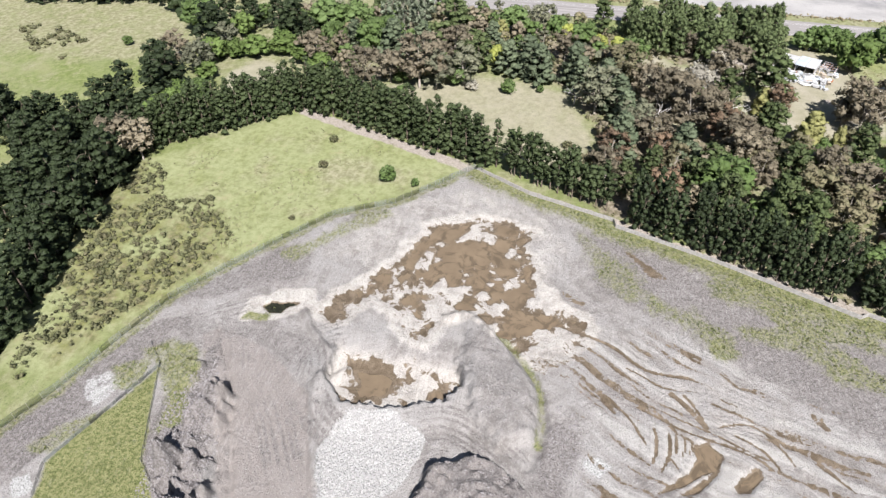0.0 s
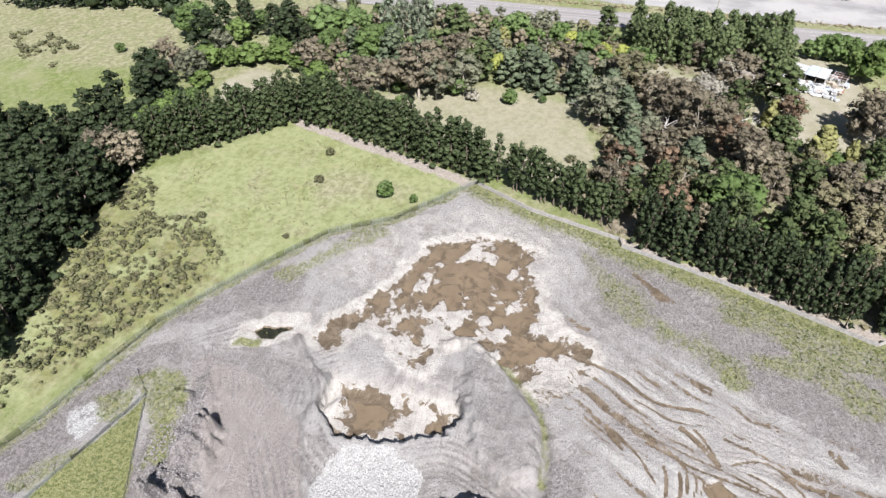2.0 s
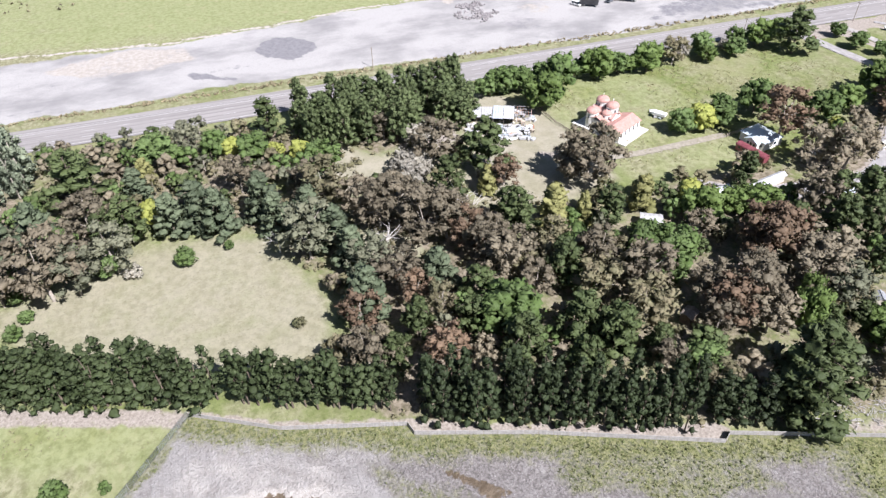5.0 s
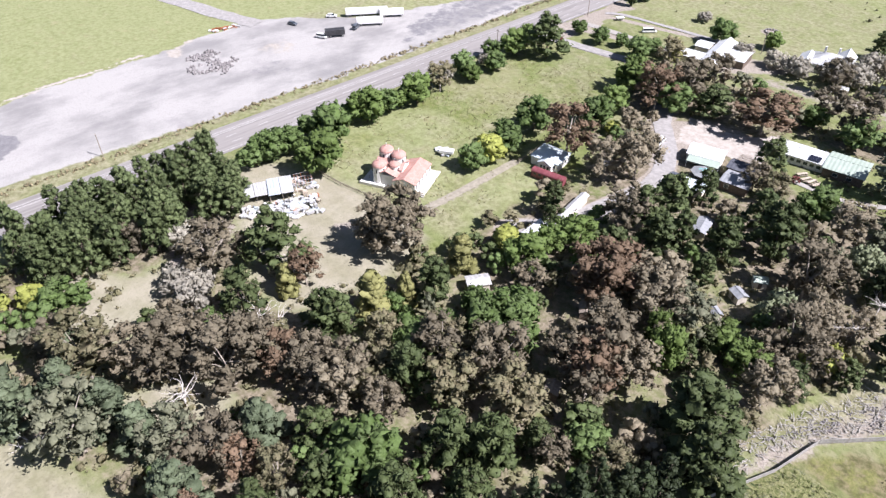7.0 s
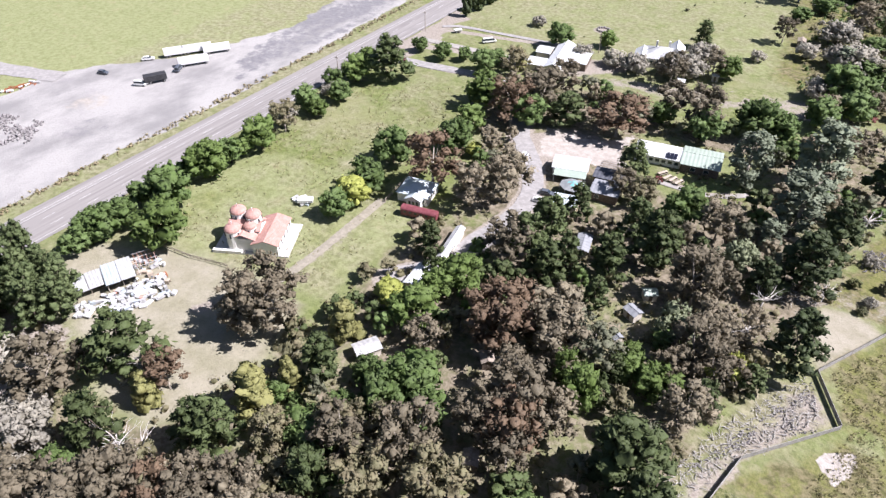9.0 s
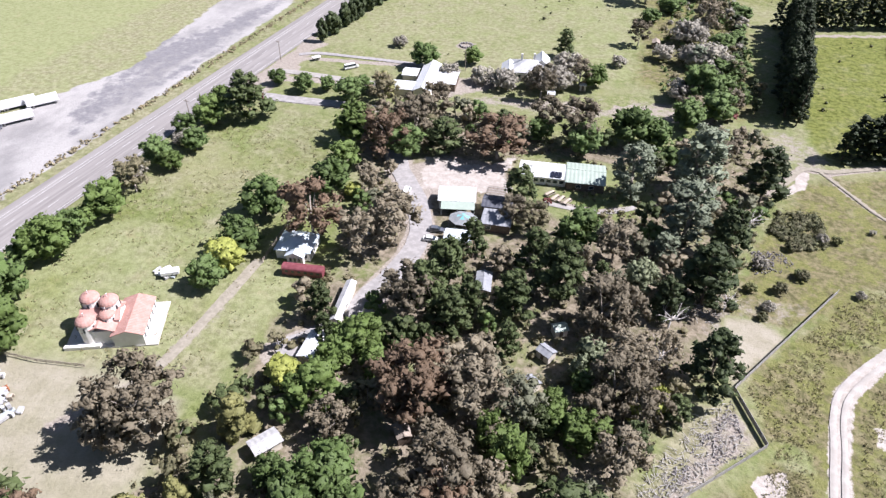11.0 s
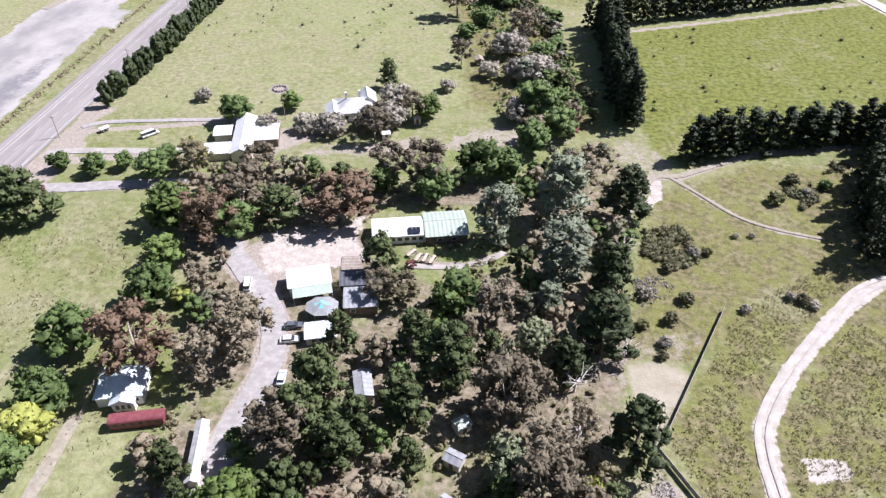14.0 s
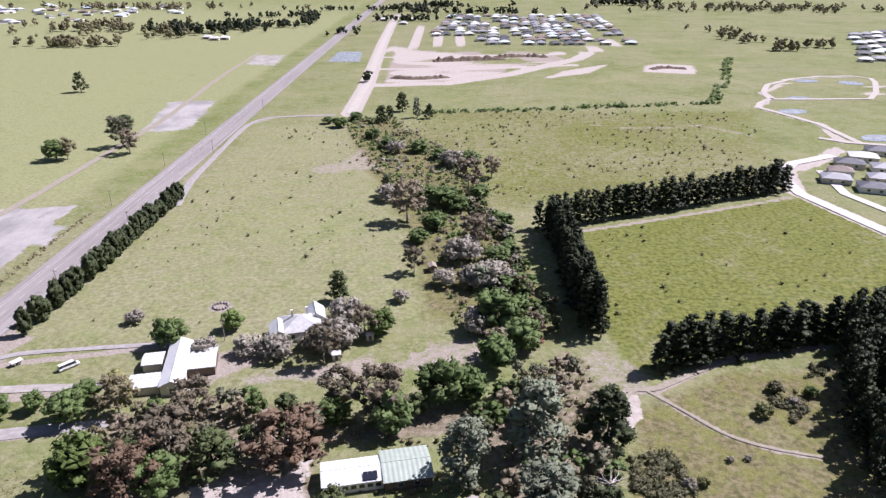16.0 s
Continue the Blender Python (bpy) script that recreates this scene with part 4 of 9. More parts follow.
    grass = np.maximum(grass, 0.7 * fill([(48.4, -152.5), (47.4, -149.5), (49.6, -149.2), (50.4, -152)], 0.4, 1.0))
    grass = np.maximum(grass, 0.5 * fill([(97.6, -181.2), (91.1, -179.6), (83.7, -171.3), (88.6, -172.1), (97.1, -176.4)], 1.2, 4))
    grass = np.maximum(grass, 0.58 * fill([(74.4, -177.4), (68.7, -171.1), (71.3, -167.8), (80.5, -169.3), (79.9, -173.2)], 1.2, 4))
    grass = np.maximum(grass, 0.66 * fill([(70.4, -167.5), (64.4, -167.8), (63.2, -162.7), (71.3, -156.9), (77.3, -155.7), (88.4, -153.4), (84.1, -159.1)], 1.2, 4))
    grass = np.maximum(grass, step(-4, 14, Y) * 0.85)
    # soaked ground
    soak = step(2, -1, pan_d) * (1 - inside) * step(0.22, -0.26, level)
    wet = np.maximum(soak, 0.92 * wet_track * flat)
    wet = np.maximum(wet, inside * step(0.34, -0.2, hollow))
    wet = np.maximum(wet, np.maximum(pool, dark_pool))
    wet = np.maximum(wet, 0.6 * arc * step(0.44, 0.34, streak) * flat)
    wet = np.maximum(wet, 0.62 * fill([(8, -68), (12.1, -60.9), (17.5, -56), (17, -61)], 1, 2))
    wet = np.maximum(wet, 0.66 * fill([(51.8, -28.8), (52.5, -25.5), (56.3, -23.7), (56.8, -25.7), (54.6, -28.1)], 0.8, 1.5))
    wet = np.maximum(wet, 0.56 * fill([(27, -83), (29, -75.5), (32, -76), (31, -81)], 0.8, 2))
    wet = np.maximum(wet, 0.42 * fill([(44, -92), (50, -76), (58, -74), (58, -82), (50, -92)], 2, 5))
    # crushed white rock and chalky mud
    white = np.maximum(fill([(103.8, -180.2), (101.2, -177.2), (104.8, -174.3), (106.8, -176.5)], 1.0, 2), 0.6 * fill([(78.7, -181.6), (75.2, -177), (77.9, -171.3), (86.1, -173.8), (82.8, -178.8)], 1.5, 3))
    white = np.maximum(white, 0.95 * fill([(74, -122), (73, -112), (77, -104), (86, -106), (96, -113), (97, -120), (84, -125)], 1.2, 4))
    cream = np.maximum(0.95 * step(5, 0, pan_d + 5 * (n1 - 0.5)), inside)
    cream = np.maximum(cream, 1.4 * fill([(40, -142), (46, -140), (53, -148), (54.5, -156), (48, -157), (43, -150)], 1.5, 3))
    cream = np.maximum(cream, 0.45 * fill([(27.7, -147.3), (14.2, -142.4), (-5.1, -124.5), (-12.5, -105.5), (-3.9, -87.7), (12.3, -81.4), (30, -84), (34, -130)], 4, 9))
    cream = np.maximum(cream, 0.36 * fill([(40, -84), (52, -70), (64, -60), (80, -62), (78, -34), (60, -22), (44, -44), (34, -66)], 6, 14) * (0.6 + 0.8 * n1))
    white = np.maximum(white, 0.75 * fill([(71.9, -72.4), (74.7, -67.8), (77.7, -69.8), (76.0, -73.2)], 1.5, 2))
    # grey and purplish spoil
    dark = np.maximum(0.9 * fill([(70, -158), (80, -163), (116, -152), (116, -136), (84, -146), (64, -158)], 2, 6), 0.4 * step(3, -3, md))
    dark = np.maximum(dark, 0.62 * fill([(46.3, -178.2), (39.4, -167.6), (28, -158.0), (26, -146.4), (38, -146), (42, -152.7), (46.4, -161.0), (53.2, -172.7)], 2.5, 6))
    dark = np.maximum(dark, 0.55 * fill([(60, -176), (57.0, -157), (54, -148), (54.7, -137), (66.1, -134.9), (64.2, -141.1), (59.7, -151.6), (61.5, -159.3), (64, -166)], 2, 4))
    dark = np.maximum(dark, 0.55 * (heap > 0.02))
    lanes = vnoise(along([(56, -170), (68, -177), (82, -181), (118, -196)], X, Y) + rag, X * 0.04, 1.0, 140, 2)
    dark = np.maximum(dark, (0.48 + 0.5 * lanes) * step(56, 68, X) * step(6.0, 3.5, along([(56, -168), (68, -175), (82, -179.5), (118, -194)], X, Y) + rag * 2))
    haul = fill([(112, -194), (97.8, -187.7), (84.8, -184.2), (70, -180.4), (58.5, -174.2), (56, -166), (60.5, -167.5), (62.6, -170.3), (73.9, -175), (88.7, -178.7), (104.3, -182.3), (116, -187)], 1.0, 2)
    dark = np.maximum(dark, haul * (0.62 + 0.5 * (lanes - 0.4)))
    dark = np.maximum(dark, 0.62 * fill([(65.4, -79.9), (68.2, -73.8), (75.7, -74), (86, -76), (84, -83), (74.2, -82.3)], 2, 4))
    dark = np.maximum(dark, 0.62 * fill([(3, -84), (26, -74), (42, -44), (52, -30), (68, -5), (60, 22), (20, 4), (0, -62)], 5, 9))
    dark = np.maximum(dark, np.maximum(0.75 * dry_track, 0.55 * faint) * flat)
    brown = fill([(58, -160), (61, -163), (84, -148), (102, -137), (96, -121), (72, -132), (62, -146)], 1.5, 2)
    brown = np.maximum(brown, 0.6 * (heap > 0.02))
    brown = np.maximum(brown, 0.55 * haul * (0.5 + lanes))
    streak = 0.5 + (streak - 0.5) * np.maximum(arc, 0.22 * flat * (1 - step(2, -2, pan_d)))
    r = rng_of(150)
    ok = np.argwhere((grass > 0.36) & (green < 0.5) & (q < -1))
    for i, j in ok[r.integers(len(ok), size=3600)]:
        if grass[i, j] * (0.55 + n2[i, j]) > 0.44:
            WEED_SPOTS.append((X[i, j], Y[i, j], Z[i, j] + 0.1, 0.16 + 0.3 * r.random() ** 2))
    me = mesh_of("quarry_floor", np.stack([X, Y, Z], -1).reshape(-1, 3), [f for f in grid_faces(len(ys), len(xs)) if keep.ravel()[f[0]] and keep.ravel()[f[2]]], False)
    zones(me, "zone_a", grass, wet, white)
    zones(me, "zone_b", dark, streak, brown)
    zones(me, "zone_c", cream, cream, cream)
    bm = bmesh.new()
    bm.from_mesh(me)
    bmesh.ops.delete(bm, geom=[v for v in bm.verts if not v.link_faces], context="VERTS")
    bm.to_mesh(me)
    bm.free()
    me.shade_smooth()
    return thing("quarry_floor", me, M_QUARRY, "pale grey gravel quarry floor with ruts, mounds and weeds", "quarry floor", kind="structure")


def strip(name, pts, half, z, material, label, category, kind="structure"):
    vs, fs = [], []
    for i, p in enumerate(pts):
        a, b = Vector(pts[max(i - 1, 0)]), Vector(pts[min(i + 1, len(pts) - 1)])
        d = (b - a).normalized()
        n = Vector((-d.y, d.x))
        vs += [(p[0] + n.x * half, p[1] + n.y * half, z), (p[0] - n.x * half, p[1] - n.y * half, z)]
        if i:
            fs.append((2 * i - 2, 2 * i - 1, 2 * i + 1, 2 * i))
    return thing(name, mesh_of(name, vs, fs), material, label, category, kind=kind)


ground = ground_object()
quarry = quarry_object()
ROAD_X = -157.6
strip("road", [(ROAD_X, y) for y in (-1500, -400, -100, 200, 500, 900, 1300, 3000)], 8.4, 0.09, M_ASPHALT, "grey asphalt highway with worn white lane lines", "road")


def puddle(name, cx, cy, rx, ry, z, seed, label, material=M_MUDWATER):
    r = rng_of(seed)
    n, vs = 40, []
    for i in range(n):
        a = 2 * math.pi * i / n
        k = 0.95 + 0.1 * r.random()
        vs.append((cx + rx * k * math.cos(a), cy + ry * k * math.sin(a), z))
    return thing(name, mesh_of(name, vs, [tuple(range(n))]), material, label, "puddle", "puddles in the quarry", "structure")


puddle("puddle", 20, -106, 28, 34, -0.09, 1, "wide brown muddy puddle on the quarry floor")
puddle("puddle", 65, -116, 11, 15, -2.78, 2, "shallow brown puddle in a dug pit")
puddle("puddle", 73, -48, 10, 14, -0.14, 3, "curved brown puddle in wheel ruts")
puddle("puddle", 48.6, -149.3, 3.0, 5.0, 0.0, 4, "small dark pool on white gravel", M_DARKWATER)

# ---------------------------------------------------------------- trees
ICO_V = np.array([(0, 0, -1), (0.72, -0.53, -0.45), (-0.28, -0.85, -0.45), (-0.89, 0, -0.45), (-0.28, 0.85, -0.45), (0.72, 0.53, -0.45),
                  (0.28, -0.85, 0.45), (-0.72, -0.53, 0.45), (-0.72, 0.53, 0.45), (0.28, 0.85, 0.45), (0.89, 0, 0.45), (0, 0, 1)])
ICO_F = np.array([(0, 1, 2), (1, 0, 5), (0, 2, 3), (0, 3, 4), (0, 4, 5), (1, 5, 10), (2, 1, 6), (3, 2, 7), (4, 3, 8), (5, 4, 9),
                  (1, 10, 6), (2, 6, 7), (3, 7, 8), (4, 8, 9), (5, 9, 10), (6, 10, 11), (7, 6, 11), (8, 7, 11), (9, 8, 11), (10, 9, 11)])


TUFT_V = np.array([(1.1, 0, -0.3), (-0.55, 0.95, -0.3), (-0.55, -0.95, -0.3), (0, 0, 1.1)], float)
TUFT_F = np.array([(0, 1, 3), (1, 2, 3), (2, 0, 3), (0, 2, 1)])


def leaf_cloud(r, clumps, per, leaf, core=0.7, squash=0.85, up=0.25, slim=1.0, tufts=0):
    """Vertices and faces of a crown: each clump (x, y, z, radius) has a rough core, leafy tufts and many single leaf sprays round it."""
    V, Fs, Ns, base = [], [], [], 0
    for cx, cy, cz, rad in clumps:
        c = np.array((cx, cy, cz))
        s = np.array((1, 1, squash)) * rad
        if core:
            v = ICO_V * (core * (0.72 + 0.56 * r.random((12, 1)))) * s + c
            V.append(v)
            Ns.append(ICO_V + np.array((0, 0, 0.2)) + 0.55 * r.normal(size=(12, 3)))
            Fs.append(ICO_F + base)
            base += 12
        if tufts:
            d = r.normal(size=(tufts, 3)) + np.array((0, 0, up + 0.2))
            d /= np.linalg.norm(d, axis=1)[:, None]
            p = c + d * s * (0.62 + 0.36 * r.random((tufts, 1)))
            v = TUFT_V[None] * (0.5 + 0.9 * r.random((tufts, 4, 1))) * np.array((1, 1, 0.75)) + 0.25 * r.normal(size=(tufts, 4, 3))
            Ns.append((0.6 * d[:, None] + 0.8 * v).reshape(-1, 3))
            V.append((p[:, None] + v * rad * (0.17 + 0.17 * r.random((tufts, 1, 1)))).reshape(-1, 3))
            Fs.append((TUFT_F[None] + base + 4 * np.arange(tufts)[:, None, None]).reshape(-1, 3))
            base += 4 * tufts
        d = r.normal(size=(per, 3)) + np.array((0, 0, up))
        d /= np.linalg.norm(d, axis=1)[:, None]
        p = c + d * s * (0.72 + 0.56 * r.random((per, 1)) ** 1.6)
        nrm = d + 0.45 * r.normal(size=(per, 3))
        nrm /= np.linalg.norm(nrm, axis=1)[:, None]
        a = np.cross(nrm, r.normal(size=(per, 3)))
        a /= np.linalg.norm(a, axis=1)[:, None] + 1e-6
        b = np.cross(nrm, a)
        sa, sb = leaf * (0.45 + 0.9 * r.random((per, 1))), slim * leaf * (0.28 + 0.45 * r.random((per, 1)))
        q = np.stack([p - a * sa, p - b * sb + nrm * 0.15 * sa, p + a * sa, p + b * sb + nrm * 0.15 * sa], 1)
        V.append(q.reshape(-1, 3))
        Ns.append(np.repeat(0.5 * d + 0.8 * nrm, 4, 0))
        i = base + 4 * np.arange(per)
        Fs.append(np.concatenate([np.stack([i, i + 1, i + 2], -1), np.stack([i, i + 2, i + 3], -1)]))
        base += 4 * per
    N = np.concatenate(Ns)
    return np.concatenate(V), np.concatenate(Fs), N / (np.linalg.norm(N, axis=1)[:, None] + 1e-9)


def leafy_mesh(name, v, f, n):
    """A leaf mesh shaded softly, by the roundness of its clumps."""
    me = mesh_of(name, v, f.tolist(), True)
    me.normals_split_custom_set_from_vertices(n)
    return me


def limb(V, Fs, a, b, ra, rb, sides=6):
    a, b = Vector(a), Vector(b)
    d = (b - a).normalized()
    u = d.orthogonal().normalized()
    w = d.cross(u)
    n = len(V)
    for p, rr in ((a, ra), (b, rb)):
        for i in range(sides):
            t = 2 * math.pi * i / sides
            V.append(tuple(p + (u * math.cos(t) + w * math.sin(t)) * rr))
    for i in range(sides):
        j = (i + 1) % sides
        Fs.append((n + i, n + j, n + sides + j, n + sides + i))
    Fs.append(tuple(n + sides + i for i in range(sides)))


def crown_clumps(r, style, R, h):
    c = []
    if style in ("pine", "hedge", "slim", "conifer", "cypress", "cone", "poplar", "avenue"):
        count = dict(pine=42, hedge=32, slim=20, conifer=40, cypress=50, cone=40, poplar=46, avenue=24)[style]
        low = dict(pine=0.14, hedge=0.08, slim=0.22, conifer=0.05, cypress=0.08, cone=0.07, poplar=0.1, avenue=0.1)[style]
        size = dict(pine=0.26, hedge=0.36, slim=0.5, conifer=0.3, cypress=0.3, cone=0.36, poplar=0.3, avenue=0.42)[style]
        for i in range(count):
            u = low + (0.95 - low) * (i + r.random()) / count
            if style == "pine":
                prof = (1 - u) ** 0.5 * (0.72 + 0.5 * r.random()) * min(1, (u + 0.12) / 0.35)
            elif style == "hedge":
                prof = (1 - u) ** 0.56 * min(1, (u + 0.25) / 0.35) * (0.85 + 0.35 * r.random())
            elif style == "slim":
                prof = math.sin(math.pi * min(0.97, 0.12 + (u - 0.2) * 1.1)) ** 0.6 * (0.8 + 0.4 * r.random())
            elif style == "conifer":
                prof = (1 - u) ** 0.52 * (0.75 + 0.45 * r.random()) * min(1, (u + 0.2) / 0.3)
            elif style == "cone":
                prof = (1 - u) ** 0.55 * min(1, (u + 0.2) / 0.34)
            elif style == "cypress":
                prof = (1 - u) ** 0.65 * (0.8 + 0.35 * r.random())
            else:
                prof = math.sin(math.pi * min(0.97, 0.12 + u * 0.84)) ** 0.55 * (0.8 + 0.3 * r.random())
            a = i * 2.4 + r.random() * 1.2
            k = prof * (0.95 if r.random() < 0.72 else 0.45) * R * (1 - size * 0.7)
            c.append((k * math.cos(a), k * math.sin(a), u * h, size * R * (0.75 + 0.5 * r.random()) * (0.6 + 0.4 * min(1, prof + 0.25))))
    elif style in ("broad", "gold", "willow", "shrub", "small_broad"):
        count = 12 if style == "small_broad" else 30 if style != "shrub" else 26
        for i in range(count):
            z = -0.75 + 1.7 * (i + r.random()) / count
            a = i * 2.4 + r.random()
            k = math.sqrt(max(0.05, 1 - min(1, abs(z)) ** 2)) * (0.95 if r.random() < 0.75 else 0.4)
            rad = R * ((0.4 if style == "gold" else 0.22) + (0.12 if style == "gold" else 0.24) * r.random())
            c.append((k * 0.72 * R * math.cos(a), k * 0.72 * R * math.sin(a), h * (0.53 + 0.36 * z), rad))
    else:  # gum: separate heads of leaves at the ends of limbs
        for i in range(12 if style == "small_gum" else 130 if style == "great_gum" else 42):
            a = i * 2.4 + r.random() * 1.5
            u = 0.24 + 0.68 * r.random() ** 0.8
            k = R * (0.3 + 0.62 * r.random()) * (1.05 - 0.45 * abs(u - 0.55) / 0.4)
            c.append((k * math.cos(a), k * math.sin(a), u * h, R * (0.16 + 0.15 * r.random()) * (1.5 if style == "small_gum" else 0.62 if style == "great_gum" else 1.0)))
    return c


STYLES = {
    # style: radius, height, leaves a clump, leaf size, core, squash, bark, limbs
    "pine": (6.3, 16, 28, 0.5, 0.7, 0.66, M_BARK, 6),
    "hedge": (2.9, 18.0, 19, 0.42, 0.7, 1.0, M_BARK, 3),
    "slim": (2.2, 17.0, 19, 0.42, 0.7, 1.0, M_BARK, 3),
    "conifer": (5.2, 20.0, 26, 0.5, 0.7, 0.6, M_BARK, 4),
    "cypress": (6.5, 16, 34, 0.4, 0.8, 0.5, M_BARK, 4),
    "gum": (6.0, 15, 44, 0.28, 0.62, 0.85, M_PALEBARK, 9),
    "great_gum": (11.6, 18, 40, 0.3, 0.6, 0.85, M_PALEBARK, 16),
    "broad": (5.4, 10.5, 40, 0.32, 0.72, 0.8, M_BARK, 5),
    "gold": (3.3, 7, 40, 0.24, 0.95, 0.85, M_BARK, 4),
    "cone": (3.8, 11, 38, 0.26, 0.92, 0.9, M_BARK, 2),
    "poplar": (4.3, 20, 40, 0.36, 0.62, 1.2, M_PALEBARK, 6),
    "willow": (5.4, 9.2, 56, 0.34, 0.6, 1.1, M_BARK, 5),
    "shrub": (4.4, 6, 44, 0.24, 0.6, 0.85, M_BARK, 5),
    "small_gum": (3.0, 7, 22, 0.34, 0.74, 0.8, M_PALEBARK, 3),
    "small_broad": (3.0, 6.5, 22, 0.34, 0.84, 0.8, M_BARK, 2),
    "avenue": (2.8, 8, 34, 0.24, 0.9, 1.0, M_BARK, 2),
}
PROTO = {}


def tree_proto(style, material, seed):
    """Mesh data of one tree form: trunk with limbs, and crown."""
    key = (style, material.name, seed)
    if key not in PROTO:
        R, h, per, leaf, core, squash, bark, limbs = STYLES[style]
        r = rng_of(seed * 97 + sum(map(ord, style)))
        clumps = crown_clumps(r, style, R, h)
        v, f, n = leaf_cloud(r, clumps, per * 2 // 5, 1.1 * leaf, core, squash, 0.25, 0.5 if style in ("pine", "hedge", "slim", "conifer", "cypress") else 1.0, 10 if per > 24 else 6)
        crown = leafy_mesh("crown", v, f, n)
        crown.materials.append(material)
        V, Fs = [], []
        girth = (0.011 if style in ("hedge", "slim", "conifer") else 0.018) * h
        top = (r.normal() * 0.03 * h, r.normal() * 0.03 * h, h * (0.5 if style in ("gum", "great_gum", "broad", "willow", "shrub", "gold") else 0.9))
        mid = (top[0] * 0.3, top[1] * 0.3, top[2] * 0.45)
        limb(V, Fs, (0, 0, -0.3), mid, girth * 1.15, girth * 0.8, 7)
        limb(V, Fs, mid, top, girth * 0.8, girth * 0.25, 7)
        for i in range(limbs):
            c = clumps[int(r.integers(len(clumps)))]
            s = Vector(mid).lerp(Vector(top), r.random() * 0.9)
            e = Vector(c[:3])
            e.z = max(e.z, s.z + 0.2)
            j = s.lerp(e, 0.5) + Vector((0, 0, 0.04 * h))
            limb(V, Fs, s, j, girth * 0.42, girth * 0.28, 5)
            limb(V, Fs, j, e, girth * 0.28, girth * 0.1, 5)
        trunk = mesh_of("trunk", V, Fs, True)
        trunk.materials.append(bark)
        PROTO[key] = (trunk, crown, R, h)
    return PROTO[key]


TREE_SPIN = rng_of(5)


def plant(name, style, material, x, y, R, h, label, category="tree", group="", variants=4, z=0.0):
    k = int(TREE_SPIN.integers(variants))
    trunk, crown, R0, h0 = tree_proto(style, material, k)
    ob = new(name)
    ob.location, ob.scale = (x, y, z - 0.1), (R / R0, R / R0, h / h0)
    ob.rotation_euler.z = TREE_SPIN.random() * 6.28
    tagged(ob, label, category, group)
    for n, me in (("trunk", trunk), ("crown", crown)):
        c = new(n, me)
        c.parent = ob
    return ob


# where the single trees stand: x, y, crown radius, height
PINES_A = [
    (-88.0, -21.5, 8.8, 22.9), (-76.9, -37.2, 6.1, 16.0), (-50.6, 0.9, 5.6, 14.7), (-60.0, -25.8, 5.5, 14.3), (-10.0, 55.0, 3.7, 11.5), (15.1, 13.9, 9.5, 20.0),
    (29.0, 50.6, 3.3, 8.5), (34.6, 62.3, 7.0, 18.2), (22.5, 82.6, 4.9, 12.8), (3.1, 36.9, 3.2, 8.4), (21.9, 39.5, 3.9, 10.0), (2.7, 28.5, 3.7, 9.7),
    (-56.7, 135.0, 7.5, 13.0), (-24.1, 113.8, 5.7, 14.7), (42.6, 144.5, 7.8, 20.3), (34.8, 111.4, 6.9, 18.0), (30.8, 90.6, 8.1, 21.1), (5.1, 88.3, 3.1, 8.1),
    (-3.6, 78.7, 7.9, 20.5), (-12.3, 86.5, 5.6, 14.4), (-29.4, 86.1, 4.7, 13.1), (-31.3, 71.1, 6.6, 17.1), (-12.6, 68.2, 5.9, 15.3), (-25.1, 56.8, 5.7, 14.8),
]
PINES_B = [
    (-55.7, 49.9, 4.2, 12.5), (-51.3, 43.7, 3.0, 8.9), (-39.0, 227.5, 4.8, 12.5), (-129.3, 128.7, 9.0, 23.4), (-139.3, 138.5, 5.0, 12.9), (-76.2, 131.0, 5.4, 14.1),
    (-111.7, -140.6, 8.9, 23.1), (-86.8, -125.5, 6.4, 16.5), (-88.4, -132.5, 4.8, 12.4), (-132.1, -82.7, 5.9, 15.4), (-11.3, -42.1, 6.2, 16.2), (-13.2, -27.6, 6.5, 16.8),
    (-3.7, -30.9, 5.2, 13.6), (-7.7, -22.1, 6.4, 16.7), (21.5, 4.6, 7.9, 20.6), (-27.6, -61.5, 4.7, 12.2), (-19.9, -69.1, 4.3, 11.1), (-4.2, -12.2, 4.0, 10.4),
    (-56.7, -23.5, 5.7, 14.8), (-21.6, 62.6, 4.9, 14.5), (-32.8, 61.8, 6.3, 16.4), (2.7, -254.7, 10.4, 27.1), (-1.3, -244.1, 9.8, 25.5), (10.5, -226.1, 9.5, 24.6),
]
PINES_C = [
    (-5.6, -225.3, 9.9, 25.6), (-20.4, -242.1, 8.6, 22.3), (16.4, -236.6, 9.6, 24.9), (31.0, -232.1, 10.0, 26.0), (32.9, -220.4, 9.6, 25.0), (29.6, -214.7, 8.7, 22.6),
    (11.8, -216.5, 8.3, 21.5), (48.5, -216.9, 9.1, 23.8), (44.5, -212.9, 7.5, 19.5), (60.1, -210.1, 7.9, 20.6), (53.4, -210.0, 6.5, 16.8), (69.8, -205.0, 6.1, 15.9),
    (-47.0, -236.0, 9.1, 22.0), (-29.6, -226.4, 9.5, 24.7), (-41.0, -229.0, 8.5, 20.0), (-22.2, -227.5, 6.3, 16.3), (-84.0, -234.6, 9.0, 23.3), (-100.0, -235.0, 6.3, 16.3),
    (-110.7, -231.4, 5.3, 13.9), (-96.7, -206.9, 6.4, 16.8), (-102.7, -200.1, 3.5, 9.1), (-105.0, -207.9, 6.6, 17.2), (-104.7, -226.1, 4.7, 12.2), (-25.0, -209.8, 5.3, 13.7),
]
